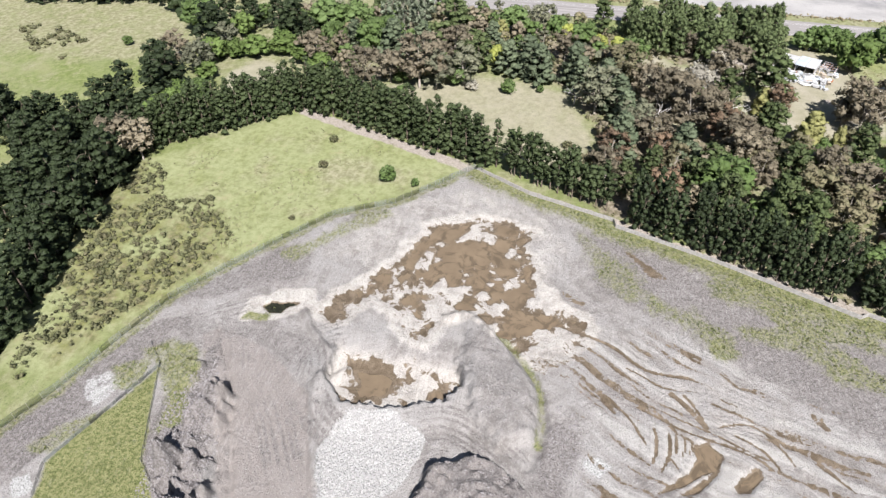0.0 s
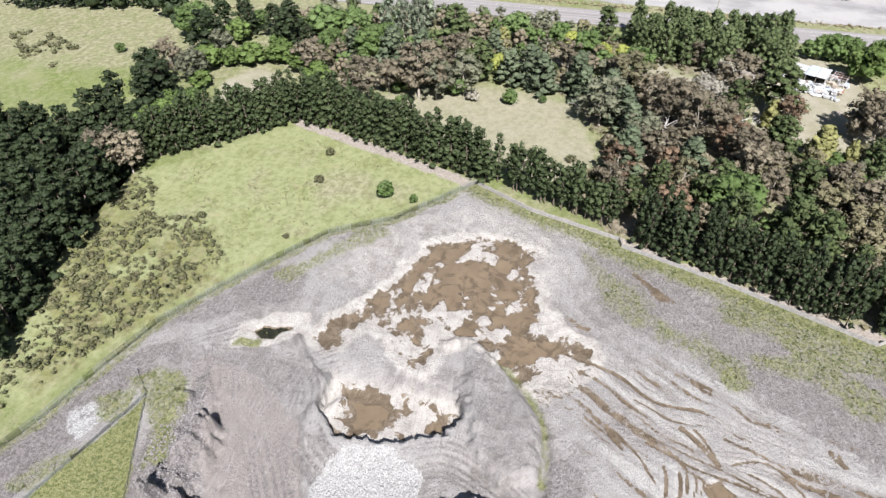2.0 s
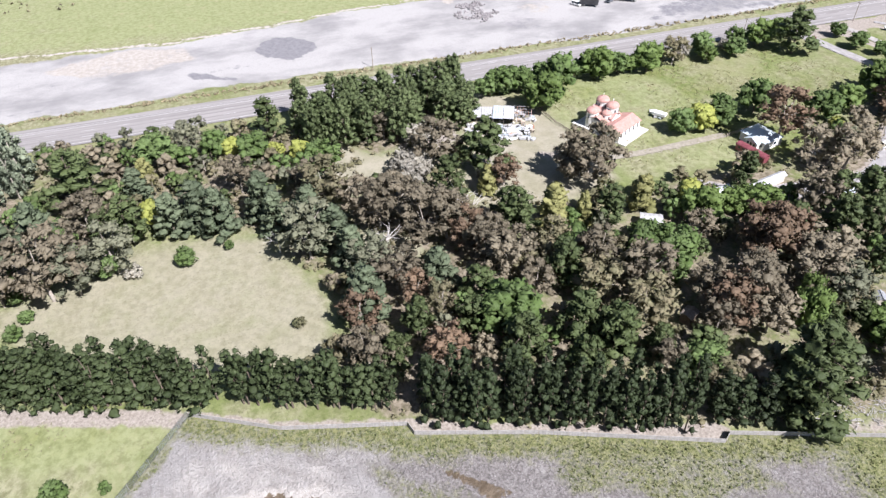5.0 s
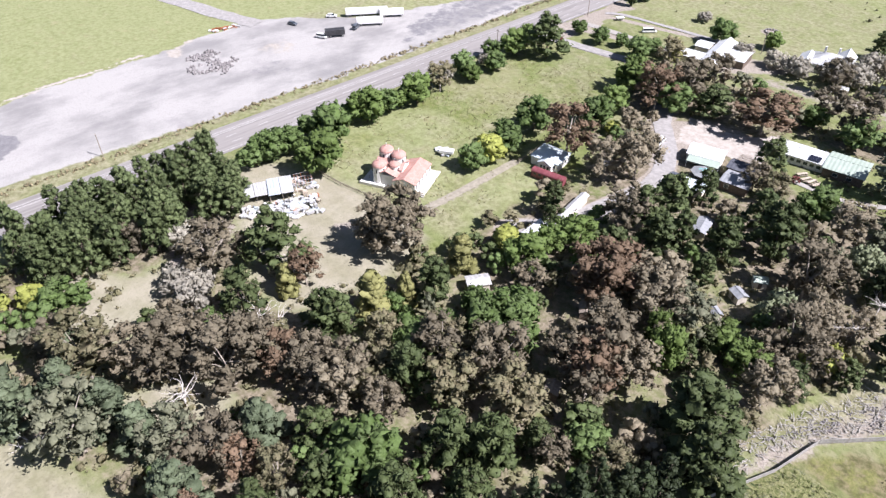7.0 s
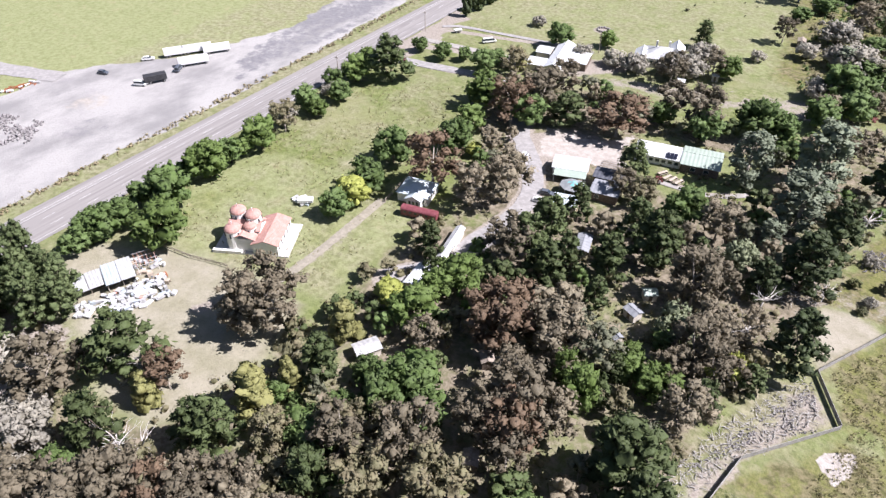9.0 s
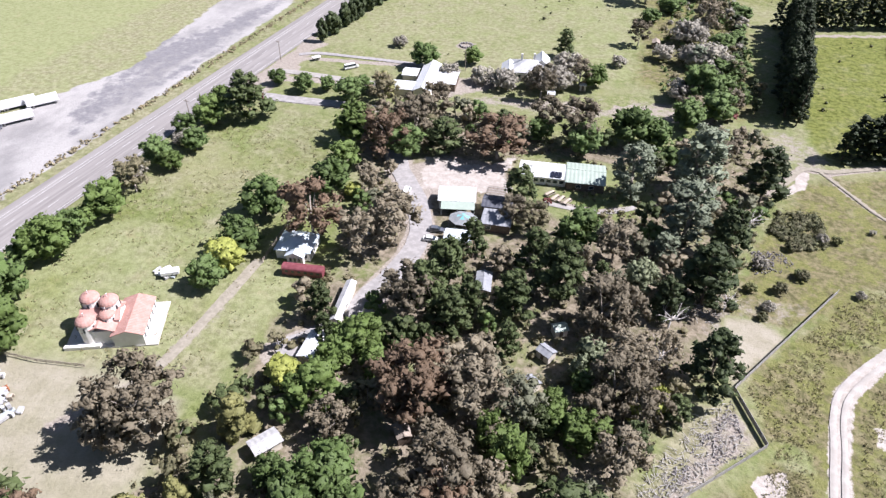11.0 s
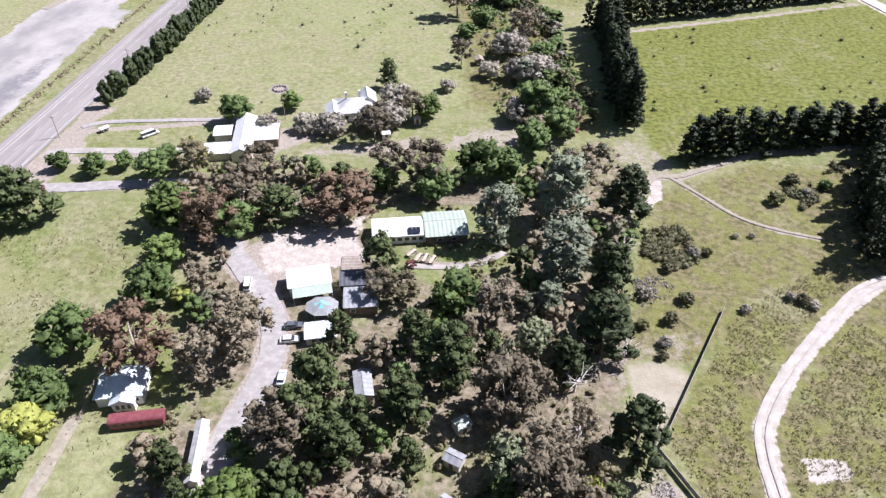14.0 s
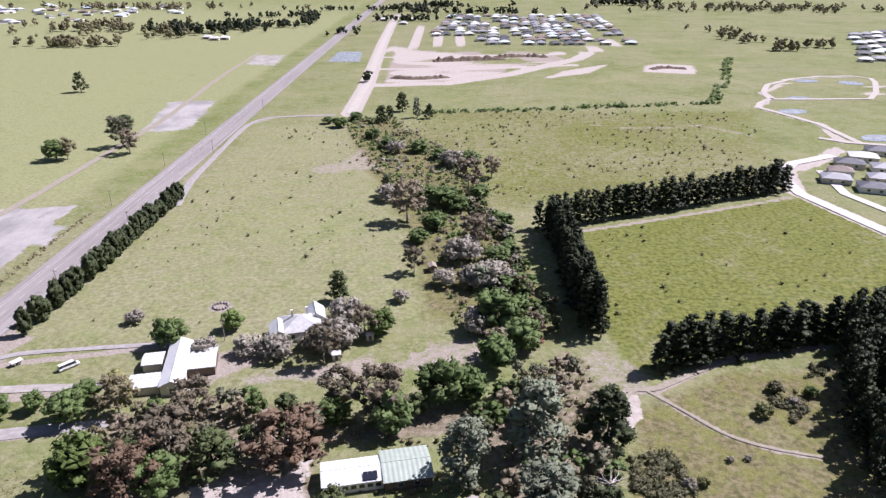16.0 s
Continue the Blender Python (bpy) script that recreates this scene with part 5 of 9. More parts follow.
PINES_D = [
    (-108.1, -217.2, 5.2, 13.5), (-332.2, 635.7, 7.2, 18.6), (-29.8, 348.7, 4.2, 11.0), (-46.5, 514.8, 5.2, 13.6), (-40.8, 524.0, 4.4, 11.5), (-32.9, 555.4, 6.1, 15.8),
    (-10.6, 530.0, 4.5, 11.6),
]
PINES = PINES_A + PINES_B + PINES_C + PINES_D
CYPRESSES = [
    (-89.6, -148.4, 10.7, 25.6), (-90.2, -160.4, 10.5, 25.3), (-86.8, -107.2, 8.6, 20.6), (-87.0, -114.6, 6.0, 14.4), (-83.0, -102.0, 6.5, 15.6), (-87.1, -90.0, 6.6, 15.9),
    (-79.1, -87.3, 5.8, 13.9), (-75.9, -78.4, 6.6, 15.9), (-64.8, -73.5, 6.6, 15.9), (-38.2, -71.4, 7.0, 16.8), (-56.0, -71.0, 6.1, 14.7), (-87.7, -74.0, 5.7, 13.6),
    (-105.8, -123.8, 5.4, 13.0), (-96.0, -177.9, 5.3, 12.6),
]
GUMS_A = [
    (-77.2, -19.7, 5.0, 12.6), (-97.1, -35.4, 7.0, 17.4), (-94.9, -26.5, 4.2, 10.6), (-73.8, 6.7, 9.8, 18.0), (-21.7, -6.2, 6.9, 17.2), (-73.4, -53.9, 6.2, 15.5),
    (-61.2, -43.3, 6.5, 16.2), (-54.1, -39.5, 5.6, 13.9), (-49.5, -33.9, 5.2, 13.0), (-43.2, -30.2, 5.1, 12.8), (-12.5, -11.0, 6.4, 16.0), (-23.7, 30.6, 7.4, 18.5),
    (-9.2, 15.0, 7.0, 17.5), (-14.3, 8.3, 5.8, 14.5), (-2.5, 16.1, 5.3, 13.2), (16.2, 50.6, 6.0, 15.0), (21.2, 47.4, 5.3, 13.2), (19.5, 32.3, 5.5, 13.8),
    (9.3, 70.5, 7.2, 18.1), (23.9, 59.8, 2.5, 7.5), (12.9, 44.0, 3.9, 9.8), (-73.3, 76.5, 8.4, 21.1), (-51.6, 83.3, 7.0, 18.7), (-58.1, 76.1, 6.0, 14.9),
]
GUMS_B = [
    (-69.9, 104.1, 3.9, 9.8), (-73.2, 123.9, 7.3, 18.3), (-68.4, 137.3, 7.2, 18.1), (-39.4, 138.0, 9.5, 16.0), (-68.1, 154.8, 5.8, 14.5), (-17.0, 156.1, 7.0, 17.5),
    (6.3, 99.1, 5.5, 13.8), (-36.6, 58.9, 6.6, 16.4), (12.1, 74.1, 5.5, 13.7), (17.0, 59.1, 5.1, 12.8), (24.8, 67.4, 3.3, 9.2), (-24.2, 35.7, 6.9, 17.3),
    (-23.6, 104.7, 4.0, 9.9), (29.1, 156.3, 6.5, 16.1), (-29.1, 161.8, 5.3, 13.4), (-26.5, 201.9, 4.8, 12.1), (-11.7, 252.2, 4.6, 11.6), (-37.9, 185.8, 5.8, 14.6),
    (-92.3, -135.8, 6.2, 15.5), (-75.5, -129.4, 6.4, 16.0), (-69.5, -144.6, 8.7, 21.7), (-69.5, -138.3, 6.3, 15.8), (-129.8, -108.7, 4.7, 11.8), (-89.0, -76.0, 5.7, 14.2),
]
GUMS_C = [
    (-75.8, -64.0, 6.0, 15.1), (-60.3, -49.1, 7.5, 18.7), (-21.3, -74.9, 5.5, 13.7), (-16.1, -58.6, 5.2, 13.0), (-38.8, -58.8, 4.4, 11.0), (-16.1, -49.3, 3.1, 7.7),
    (-7.9, 8.6, 6.2, 15.6), (-13.6, 20.6, 5.3, 14.0), (-0.2, -12.0, 3.9, 9.8), (8.1, -0.2, 2.7, 6.7), (-39.1, -34.4, 5.7, 14.1), (-30.1, -30.7, 5.0, 12.4),
    (-102.3, -94.8, 5.3, 13.2), (-33.3, -12.5, 5.8, 14.6), (-82.8, -72.5, 7.4, 18.6), (-70.1, -59.8, 6.4, 16.1), (-65.0, -47.6, 6.1, 15.3), (-47.4, -37.2, 5.6, 13.9),
    (-118.3, -46.2, 4.2, 10.5), (-36.7, 20.5, 4.1, 10.4), (-5.8, 4.5, 4.8, 12.0), (-3.6, -225.7, 5.9, 14.8), (-3.3, -217.9, 5.4, 13.6), (-62.0, -229.0, 6.4, 13.0),
]
GUMS_D = [
    (-64.8, -239.5, 5.8, 14.4), (-78.4, -188.7, 6.0, 14.9), (-63.9, -164.4, 6.8, 17.0), (-71.1, -156.2, 5.2, 12.9), (-78.0, -140.7, 5.6, 14.1), (-90.3, -183.1, 3.8, 9.5),
    (-81.5, -227.2, 4.9, 12.3), (-212.8, 446.3, 8.3, 20.8), (-233.9, 414.9, 5.6, 14.1), (-201.0, 428.5, 6.4, 16.0), (-17.2, 309.2, 8.6, 21.6), (13.9, 354.0, 7.9, 19.8),
    (13.8, 277.9, 6.4, 16.0), (27.7, 378.9, 5.2, 13.0), (17.3, 189.4, 4.0, 10.0), (30.5, 200.8, 3.8, 9.6),
]
GUMS = GUMS_A + GUMS_B + GUMS_C + GUMS_D
BROADLEAVES_A = [
    (-77.1, -46.0, 4.1, 7.9), (-55.3, -8.7, 3.1, 5.8), (-51.3, -7.4, 1.8, 3.4), (-44.3, 26.3, 6.1, 11.5), (-44.8, 37.7, 4.5, 8.6), (-42.6, 7.0, 3.6, 6.8),
    (-32.0, 9.5, 6.1, 11.7), (-39.5, -12.7, 5.0, 9.4), (-40.6, -3.9, 3.7, 7.0), (-0.1, 24.2, 3.9, 14.0), (-5.9, 29.7, 3.1, 12.0), (5.5, 39.4, 3.7, 7.0),
    (12.2, 37.9, 4.9, 9.3), (9.1, 52.3, 3.4, 6.6), (-92.6, 81.9, 6.7, 12.7), (-89.4, 64.5, 6.0, 11.4), (-88.9, 49.3, 4.7, 9.0), (-80.5, 99.6, 6.2, 11.8),
    (-88.1, 131.5, 7.4, 14.1), (-83.0, 113.5, 5.2, 9.9), (-14.1, 151.7, 5.9, 11.1), (-29.5, 154.8, 4.5, 8.5), (-0.3, 164.4, 7.2, 13.8), (8.1, 166.1, 5.4, 10.2),
]
BROADLEAVES_B = [
    (-4.1, 102.7, 6.3, 11.9), (4.3, 43.9, 3.3, 6.2), (-35.4, 39.2, 4.1, 7.8), (-45.6, 42.7, 4.0, 7.6), (-46.6, 60.0, 1.9, 3.6), (-89.1, 194.5, 5.9, 11.2),
    (-72.3, 206.0, 3.9, 7.5), (-21.0, 202.6, 5.3, 10.1), (16.4, 182.7, 6.1, 11.6), (19.2, 207.0, 7.8, 14.7), (25.8, 193.1, 6.4, 12.1), (-136.3, 2.8, 5.6, 10.6),
    (-135.7, 10.4, 5.6, 10.7), (-119.4, 12.6, 7.5, 14.2), (-136.2, -3.0, 4.2, 7.9), (-131.5, 25.1, 7.4, 14.2), (-135.5, 42.4, 6.7, 12.8), (-136.2, 52.4, 4.6, 8.8),
    (-134.3, 64.0, 6.4, 12.2), (-140.8, 92.9, 5.1, 9.7), (-133.8, 91.5, 3.8, 7.2), (-134.7, 104.4, 4.3, 8.2), (-140.5, 120.6, 5.9, 11.2), (-141.6, 21.7, 3.7, 7.0),
]
BROADLEAVES_C = [
    (-138.9, 37.4, 4.1, 7.8), (-136.2, 58.2, 3.9, 7.4), (-144.7, 112.6, 4.1, 7.7), (-144.3, 132.8, 4.7, 9.0), (-136.7, 158.1, 3.4, 6.4), (-123.9, 156.5, 4.0, 7.7),
    (-116.0, 160.6, 3.3, 6.2), (-103.7, 155.5, 5.4, 10.2), (-67.7, 127.3, 6.3, 12.0), (-126.7, -119.0, 6.3, 11.9), (-127.5, -100.6, 4.7, 8.9), (-118.7, -89.3, 5.7, 10.7),
    (-106.2, -68.9, 5.8, 11.0), (-45.5, -61.9, 7.3, 13.9), (-43.0, -51.7, 6.5, 12.3), (-34.6, -73.2, 5.6, 10.6), (-22.9, -41.2, 7.9, 14.9), (-24.4, -49.2, 5.5, 10.5),
    (-32.4, 3.6, 7.0, 13.3), (-1.9, 27.2, 5.4, 10.3), (2.7, -5.0, 4.5, 8.6), (-31.3, -54.8, 4.6, 8.7), (-86.5, -143.8, 5.2, 9.8), (-75.4, -131.8, 3.9, 7.4),
]
BROADLEAVES_D = [
    (-72.2, -152.0, 4.0, 7.5), (-63.2, -149.8, 1.9, 3.6), (-73.1, -112.2, 2.9, 5.4), (-75.8, -100.9, 1.4, 2.8), (-57.8, -152.1, 2.2, 4.2), (-126.6, -112.9, 3.5, 6.7),
    (-34.7, -43.8, 5.1, 9.7), (-42.7, -12.5, 4.9, 9.2), (-42.1, 44.9, 5.2, 9.9), (-28.2, -18.9, 4.1, 7.8), (-25.8, 4.4, 5.1, 9.7), (-32.5, -219.5, 6.4, 12.1),
    (-22.8, -217.8, 7.4, 14.0), (-43.2, -218.3, 4.4, 8.3), (-81.0, -215.0, 5.8, 8.6), (-86.0, -205.0, 6.2, 9.0), (-78.0, -223.0, 5.0, 8.0), (-80.0, -193.0, 5.8, 8.5),
    (-73.5, -184.5, 5.2, 8.0), (-98.8, -247.4, 8.0, 15.1), (-72.6, -229.8, 6.1, 9.5), (-94.6, -187.0, 5.8, 11.0), (-113.7, -197.8, 6.7, 12.7), (-115.0, -190.8, 5.6, 10.7),
]
BROADLEAVES_E = [
    (-95.1, -170.4, 7.1, 13.5), (-103.9, -166.1, 6.3, 12.0), (-98.3, -228.5, 5.2, 9.8), (-113.8, -225.5, 4.3, 8.1), (-116.9, -182.6, 5.6, 10.7), (-78.5, -271.1, 2.1, 4.0),
    (-58.8, -224.7, 4.2, 6.5), (-94.0, -209.1, 4.0, 7.5), (-119.2, -185.9, 5.7, 10.8), (-229.4, 489.6, 6.4, 12.1), (-240.5, 413.8, 7.3, 13.8), (-8.6, 341.8, 6.5, 12.4),
    (1.7, 330.7, 8.6, 16.4), (-3.7, 300.5, 6.3, 12.1), (7.3, 324.8, 6.2, 11.8), (19.5, 343.6, 6.0, 11.3), (-11.1, 282.8, 5.0, 9.5), (-16.1, 433.7, 6.6, 12.6),
    (-35.0, 443.3, 6.0, 11.5), (-1.5, 416.9, 5.7, 10.8), (15.7, 405.8, 6.9, 13.2), (-48.6, 468.4, 5.6, 10.6), (-76.5, 501.1, 6.0, 11.4), (-66.7, 523.4, 5.3, 10.1),
]
BROADLEAVES_F = [
    (-86.7, 512.2, 4.4, 8.3), (17.7, 222.1, 5.4, 10.2), (22.9, 236.5, 5.2, 9.9), (22.6, 262.5, 5.7, 10.8), (28.0, 270.5, 4.9, 9.2), (27.2, 214.5, 4.8, 9.2),
    (31.6, 236.5, 5.2, 9.9), (28.2, 303.4, 5.4, 10.2), (-9.2, -138.7, 2.7, 5.2), (-8.6, -129.8, 1.4, 2.6), (-103.5, 165.7, 4.1, 6.0),
]
BROADLEAVES = BROADLEAVES_A + BROADLEAVES_B + BROADLEAVES_C + BROADLEAVES_D + BROADLEAVES_E + BROADLEAVES_F
GOLDEN_CONES = [
    (-77.5, -24.9, 3.5, 10.0), (-57.5, -12.8, 5.3, 13.0), (-54.3, -5.1, 3.0, 11.0), (-54.6, 13.7, 4.5, 12.0), (-117.1, -122.2, 3.8, 9.0), (-94.4, 166.9, 4.8, 9.0),
]
GOLDEN_TREES = [
    (-53.3, 29.1, 3.9, 7.5), (24.6, 51.1, 2.2, 9.0), (20.3, 47.0, 1.9, 6.0), (-88.5, 57.0, 4.8, 9.2), (-72.8, 99.9, 2.6, 5.0), (-94.3, -120.1, 3.5, 8.0),
    (-125.4, -95.8, 3.3, 6.3), (-118.5, -82.2, 3.0, 5.8), (-114.6, -74.9, 3.7, 7.1),
]
POPLARS = [
    (5.3, 131.9, 5.7, 19.0), (23.1, 141.5, 9.0, 24.0), (23.2, 116.0, 6.9, 20.0), (19.1, 104.9, 3.3, 9.0), (-126.4, -157.5, 4.4, 20.0), (-134.9, -162.1, 4.6, 18.0),
    (-112.6, -168.5, 3.5, 20.0), (-116.8, -163.7, 3.0, 20.0), (-121.2, -158.7, 3.0, 20.0), (-20.3, 532.7, 3.1, 16.0), (14.3, 237.4, 4.3, 10.0),
]
GREY_SHRUBS_A = [
    (-85.3, -22.8, 2.8, 3.6), (-88.0, -44.5, 5.2, 8.0), (-107.9, 211.0, 3.4, 4.5), (-33.7, 212.7, 6.4, 8.4), (-15.4, 227.3, 3.4, 4.4), (11.7, 204.2, 6.2, 8.0),
    (-63.0, 190.0, 4.8, 6.3), (-53.8, 188.7, 5.6, 7.3), (-76.3, 189.6, 4.4, 5.8), (0.5, 240.3, 5.0, 6.5), (-42.1, 194.0, 5.7, 7.4), (18.7, 241.0, 7.5, 9.7),
    (8.3, 263.3, 7.4, 9.7), (-34.4, 196.0, 7.0, 9.1), (-72.6, -125.5, 2.6, 3.4), (-40.6, -87.5, 1.7, 2.2), (-115.6, -144.2, 4.2, 5.5), (-95.9, -44.2, 5.7, 7.4),
    (-111.7, -35.8, 5.1, 6.7), (-27.7, 340.1, 6.5, 8.5), (5.4, 401.5, 7.6, 9.8), (-30.6, 431.3, 5.9, 7.7), (12.2, 238.9, 6.6, 8.5), (13.0, 209.3, 5.1, 6.7),
]
GREY_SHRUBS_B = [
    (11.3, 274.2, 5.4, 7.0), (-12.0, -160.4, 1.6, 2.1), (-27.0, -162.6, 1.5, 2.0), (15.1, -159.6, 1.0, 1.3), (12.0, -186.4, 1.2, 1.6), (-92.5, -41.5, 4.6, 7.0),
    (-82.5, -50.5, 4.0, 5.0),
]
GREY_SHRUBS = GREY_SHRUBS_A + GREY_SHRUBS_B
WILLOWS = [
    (9.5, 55.8, 5.8, 9.9), (15.3, 90.4, 5.1, 8.7),
]
OLIVE_GUMS = [
    (-47.2, -17.3, 4.5, 10.4), (-32.5, -4.3, 4.7, 10.8), (-33.4, -22.0, 5.6, 12.8), (-24.5, -16.5, 6.0, 13.9), (-13.7, 40.3, 7.2, 16.6), (-4.1, 43.3, 3.0, 7.7),
    (-28.2, 33.6, 4.0, 9.2), (-91.5, 159.8, 5.3, 12.2), (-18.1, 37.0, 4.0, 9.2), (-2.7, 37.7, 5.8, 13.3), (-17.3, 104.1, 4.2, 9.7), (-135.8, 76.7, 5.2, 12.1),
    (-37.1, -10.1, 5.4, 12.3), (-9.6, 33.9, 7.0, 16.0), (-64.5, -80.5, 7.5, 17.2), (-51.1, -66.9, 6.2, 14.2), (-38.2, -22.7, 4.4, 10.1), (-37.8, -30.5, 4.3, 9.9),
    (9.4, -6.5, 4.5, 10.4),
]

for x, y, R, h in PINES:
    if y < -200 and x > -40:
        plant("pine_tree", "conifer", M_DARKPINE, x, y, min(R * 0.78, 7.2), min(h, 23), "tall dark cone-shaped pine in the gully", group="pines of the wood", z=float(gully(np.array(x), np.array(y))))
        continue
    plant("pine_tree", "pine", M_DARKPINE if y < -185 else M_HEDGE if x > 6 and y > 55 else M_PINE, x, y, R * 1.12, min(h, 19), "dark green pine tree with a broad ragged crown", group="pines of the wood")
for x, y, R, h in CYPRESSES:
    plant("cypress_tree", "cypress", M_CYPRESS, x, y, min(R, 7.5), min(h, 17), "dark green cypress with layered drooping sprays", group="cypresses of the wood")
GUM_KINDS = {"B": (M_GUM, "brownish gum tree with open leaf heads and pale limbs"), "R": (M_RUSTGUM, "rust-brown gum tree with dense leaf heads"), "T": (M_TANGUM, "tan-leaved gum tree with open leaf heads"),
             "O": (M_OLIVE, "olive green gum tree with dense leaf heads"), "G": (M_GREYGUM, "grey-green gum tree with open leaf heads")}
# leaf colour of each gum, in the order of the list
GUM_LEAVES = "RBBBBBBRBBORBBTBBTBBBRTTTRBRBBTBBTTRTBB" + "BBBBGBGG" + "BBBBRRTRBBTTBB" + "BOBBBBBBBTGBB" + "BTBBGGOTTBBTTTOG"
for (x, y, R, h), kind in zip(GUMS, GUM_LEAVES):
    leaf, what = GUM_KINDS[kind]
    if math.hypot(x + 71, y - 5) < 8:
        for dx, dy, size, tall, leaf in ((0, 0, 11.6, 18, M_GUM), (-4.6, -1.5, 5.6, 11.0, M_GUM), (-2.0, -5.5, 5.4, 10.0, M_TANGUM)):
            plant("gum_tree", "great_gum" if size > 8 else "gum", leaf, x + dx, y + dy, size, tall, "brownish gum tree with low leafy limbs", group="gum trees of the wood")
        continue
    plant("gum_tree", "gum", leaf, x, y, R * 1.2, h, what, group="gum trees of the wood")
for i, (x, y, R, h) in enumerate(OLIVE_GUMS):
    if i == 2:
        plant("pine_tree", "pine", M_PINE, x, y, R * 1.1, 15.5, "dark green pine tree with a broad ragged crown", group="pines of the wood")
        continue
    if i in (4, 13, 6):
        plant("gum_tree", "gum", M_TANGUM, x, y, R * 1.25, h, "tan-leaved gum tree with open leaf heads", group="gum trees of the wood")
        continue
    plant("gum_tree", "gum", M_GREYGUM if i in (14, 15, 9) else M_OLIVE, x, y, R * 1.22, h, "olive green gum tree with dense leaf heads", group="gum trees of the wood")
BRIGHT = (83, 84, 86, 87, 88, 89, 90, 92, 98, 102, 3, 4, 9, 10, 11, 12, 18, 19, 25, 26, 27, 67, 80, 30, 31, 37, 40, 42, 44, 46, 49, 51)
OTHER_KINDS = {61: "B", 63: "R", 69: "O", 62: "C", 78: "P", 65: "P"}
for i, (x, y, R, h) in enumerate(BROADLEAVES):
    kind = OTHER_KINDS.get(i)
    if kind in GUM_KINDS:
        plant("gum_tree", "gum", GUM_KINDS[kind][0], x, y, R * 1.05, max(h, 13), GUM_KINDS[kind][1], group="gum trees of the wood")
        continue
    if kind == "C":
        plant("cypress_tree", "cypress", M_CYPRESS, x, y, R, h, "dark green cypress with layered drooping sprays", group="cypresses of the wood")
        continue
    if kind == "P":
        plant("pine_tree", "pine", M_PINE, x, y, R * 1.1, h * 1.15, "dark green pine tree with a broad ragged crown", group="pines of the wood")
        continue
    plant("broadleaf_tree" if R > 3 else "bush", "broad", M_LIGHTBROAD if i in BRIGHT else M_BROAD, x, y, R * 1.1, h * (0.66 if y > 215 and x > -90 else 1.0), "rounded dense green broadleaf tree" if R > 3 else "rounded green bush in the grass", "tree" if R > 3 else "bush", "green trees")
for x, y, R, h in GOLDEN_CONES:
    plant("golden_cypress", "cone", M_CONE, x, y, R, h, "yellow-green cone-shaped golden cypress", group="golden trees")
for x, y, R, h in GOLDEN_TREES:
    plant("golden_tree", "gold", M_GOLD, x, y, R, h, "bright yellow-leaved round tree", group="golden trees")
for x, y, R, h in POPLARS:
    plant("poplar_tree", "poplar", M_SILVER, x, y, min(R, 7.5) * 1.15, h, "tall silver-leaved poplar tree", group="poplars")
for x, y, R, h in GREY_SHRUBS:
    plant("shrub", "shrub", M_GREY if R > 2 else M_BRACKEN, x, y, R * 1.1, h, "grey-brown shrub with sparse twiggy leaves" if R > 2 else "low olive shrub on the grassy slope", "shrub", "grey shrubs")
for x, y, R, h in WILLOWS:
    plant("willow_tree", "willow", M_WILLOW, x, y, R, h, "pale green willow with drooping leaves", group="willows")

for x, y, R, h in ((-135.3, 144.8, 1.7, 2.6), (31, 196, 2.6, 4.2), (-17, 118.5, 1.8, 2.6)):
    plant("red_bush", "small_broad", M_REDLEAF, x, y, R, h, "rounded dark red-leaved bush beside a drive", "bush", "red bushes")


def hedge(points, spacing, R, h, depth, label, seed, name="hedge_pine", style="hedge", material=None, group="pines of the shelter belts"):
    r = rng_of(seed)
    for (x0, y0), (x1, y1) in zip(points, points[1:]):
        n = max(1, round(math.hypot(x1 - x0, y1 - y0) / spacing))
        for i in range(n):
            t = (i + 0.5 + 0.25 * r.normal()) / n
            o = depth * 0.5 * r.normal()
            d = Vector((y1 - y0, x0 - x1)).normalized()
            plant(name, style, material or M_HEDGE, x0 + (x1 - x0) * t + d.x * o, y0 + (y1 - y0) * t + d.y * o, R * (0.85 + 0.35 * r.random()), h * (0.85 + 0.3 * r.random()), label, group=group)


PINE_ROW = "tall narrow dark pine in a close shelter belt"
hedge([(-8, -219), (-46, -179), (-23, -107)], 2.6, 3.4, 17, 1.2, PINE_ROW, 11)
hedge([(-10, -222), (-50, -178), (-30, -118)], 3.2, 3.4, 17, 1.0, PINE_ROW, 12)
hedge([(-23, -106), (-17, -93), (-9, -72)], 2.1, 2.2, 16, 0.8, "slim pine with bare lower trunk beside the fence", 13, style="slim")
hedge([(-5, -68), (4, -44), (16, -16)], 3.4, 2.5, 17.5, 0.9, PINE_ROW, 14, material=M_DARKPINE)
hedge([(-9, -66), (0, -42), (12, -14)], 3.9, 2.6, 17, 0.9, PINE_ROW, 15, material=M_DARKPINE)
hedge([(13, -12), (22, 6)], 3.0, 3.0, 15, 1.2, PINE_ROW, 24, material=M_DARKPINE)
hedge([(53, 200), (53.5, 245), (54.5, 292)], 2.5, 3.7, 19, 1.0, PINE_ROW, 16, material=M_DARKPINE)
hedge([(49, 204), (49.5, 245), (50, 298)], 3.0, 3.7, 19, 1.2, PINE_ROW, 17, material=M_DARKPINE)
hedge([(44, 299), (101, 320), (189, 358)], 3.0, 4.2, 16.5, 1.4, PINE_ROW, 18, material=M_DARKPINE)
hedge([(66, 181), (95, 190), (150, 205), (190, 212)], 2.8, 4.2, 16.5, 1.4, PINE_ROW, 19, material=M_DARKPINE)
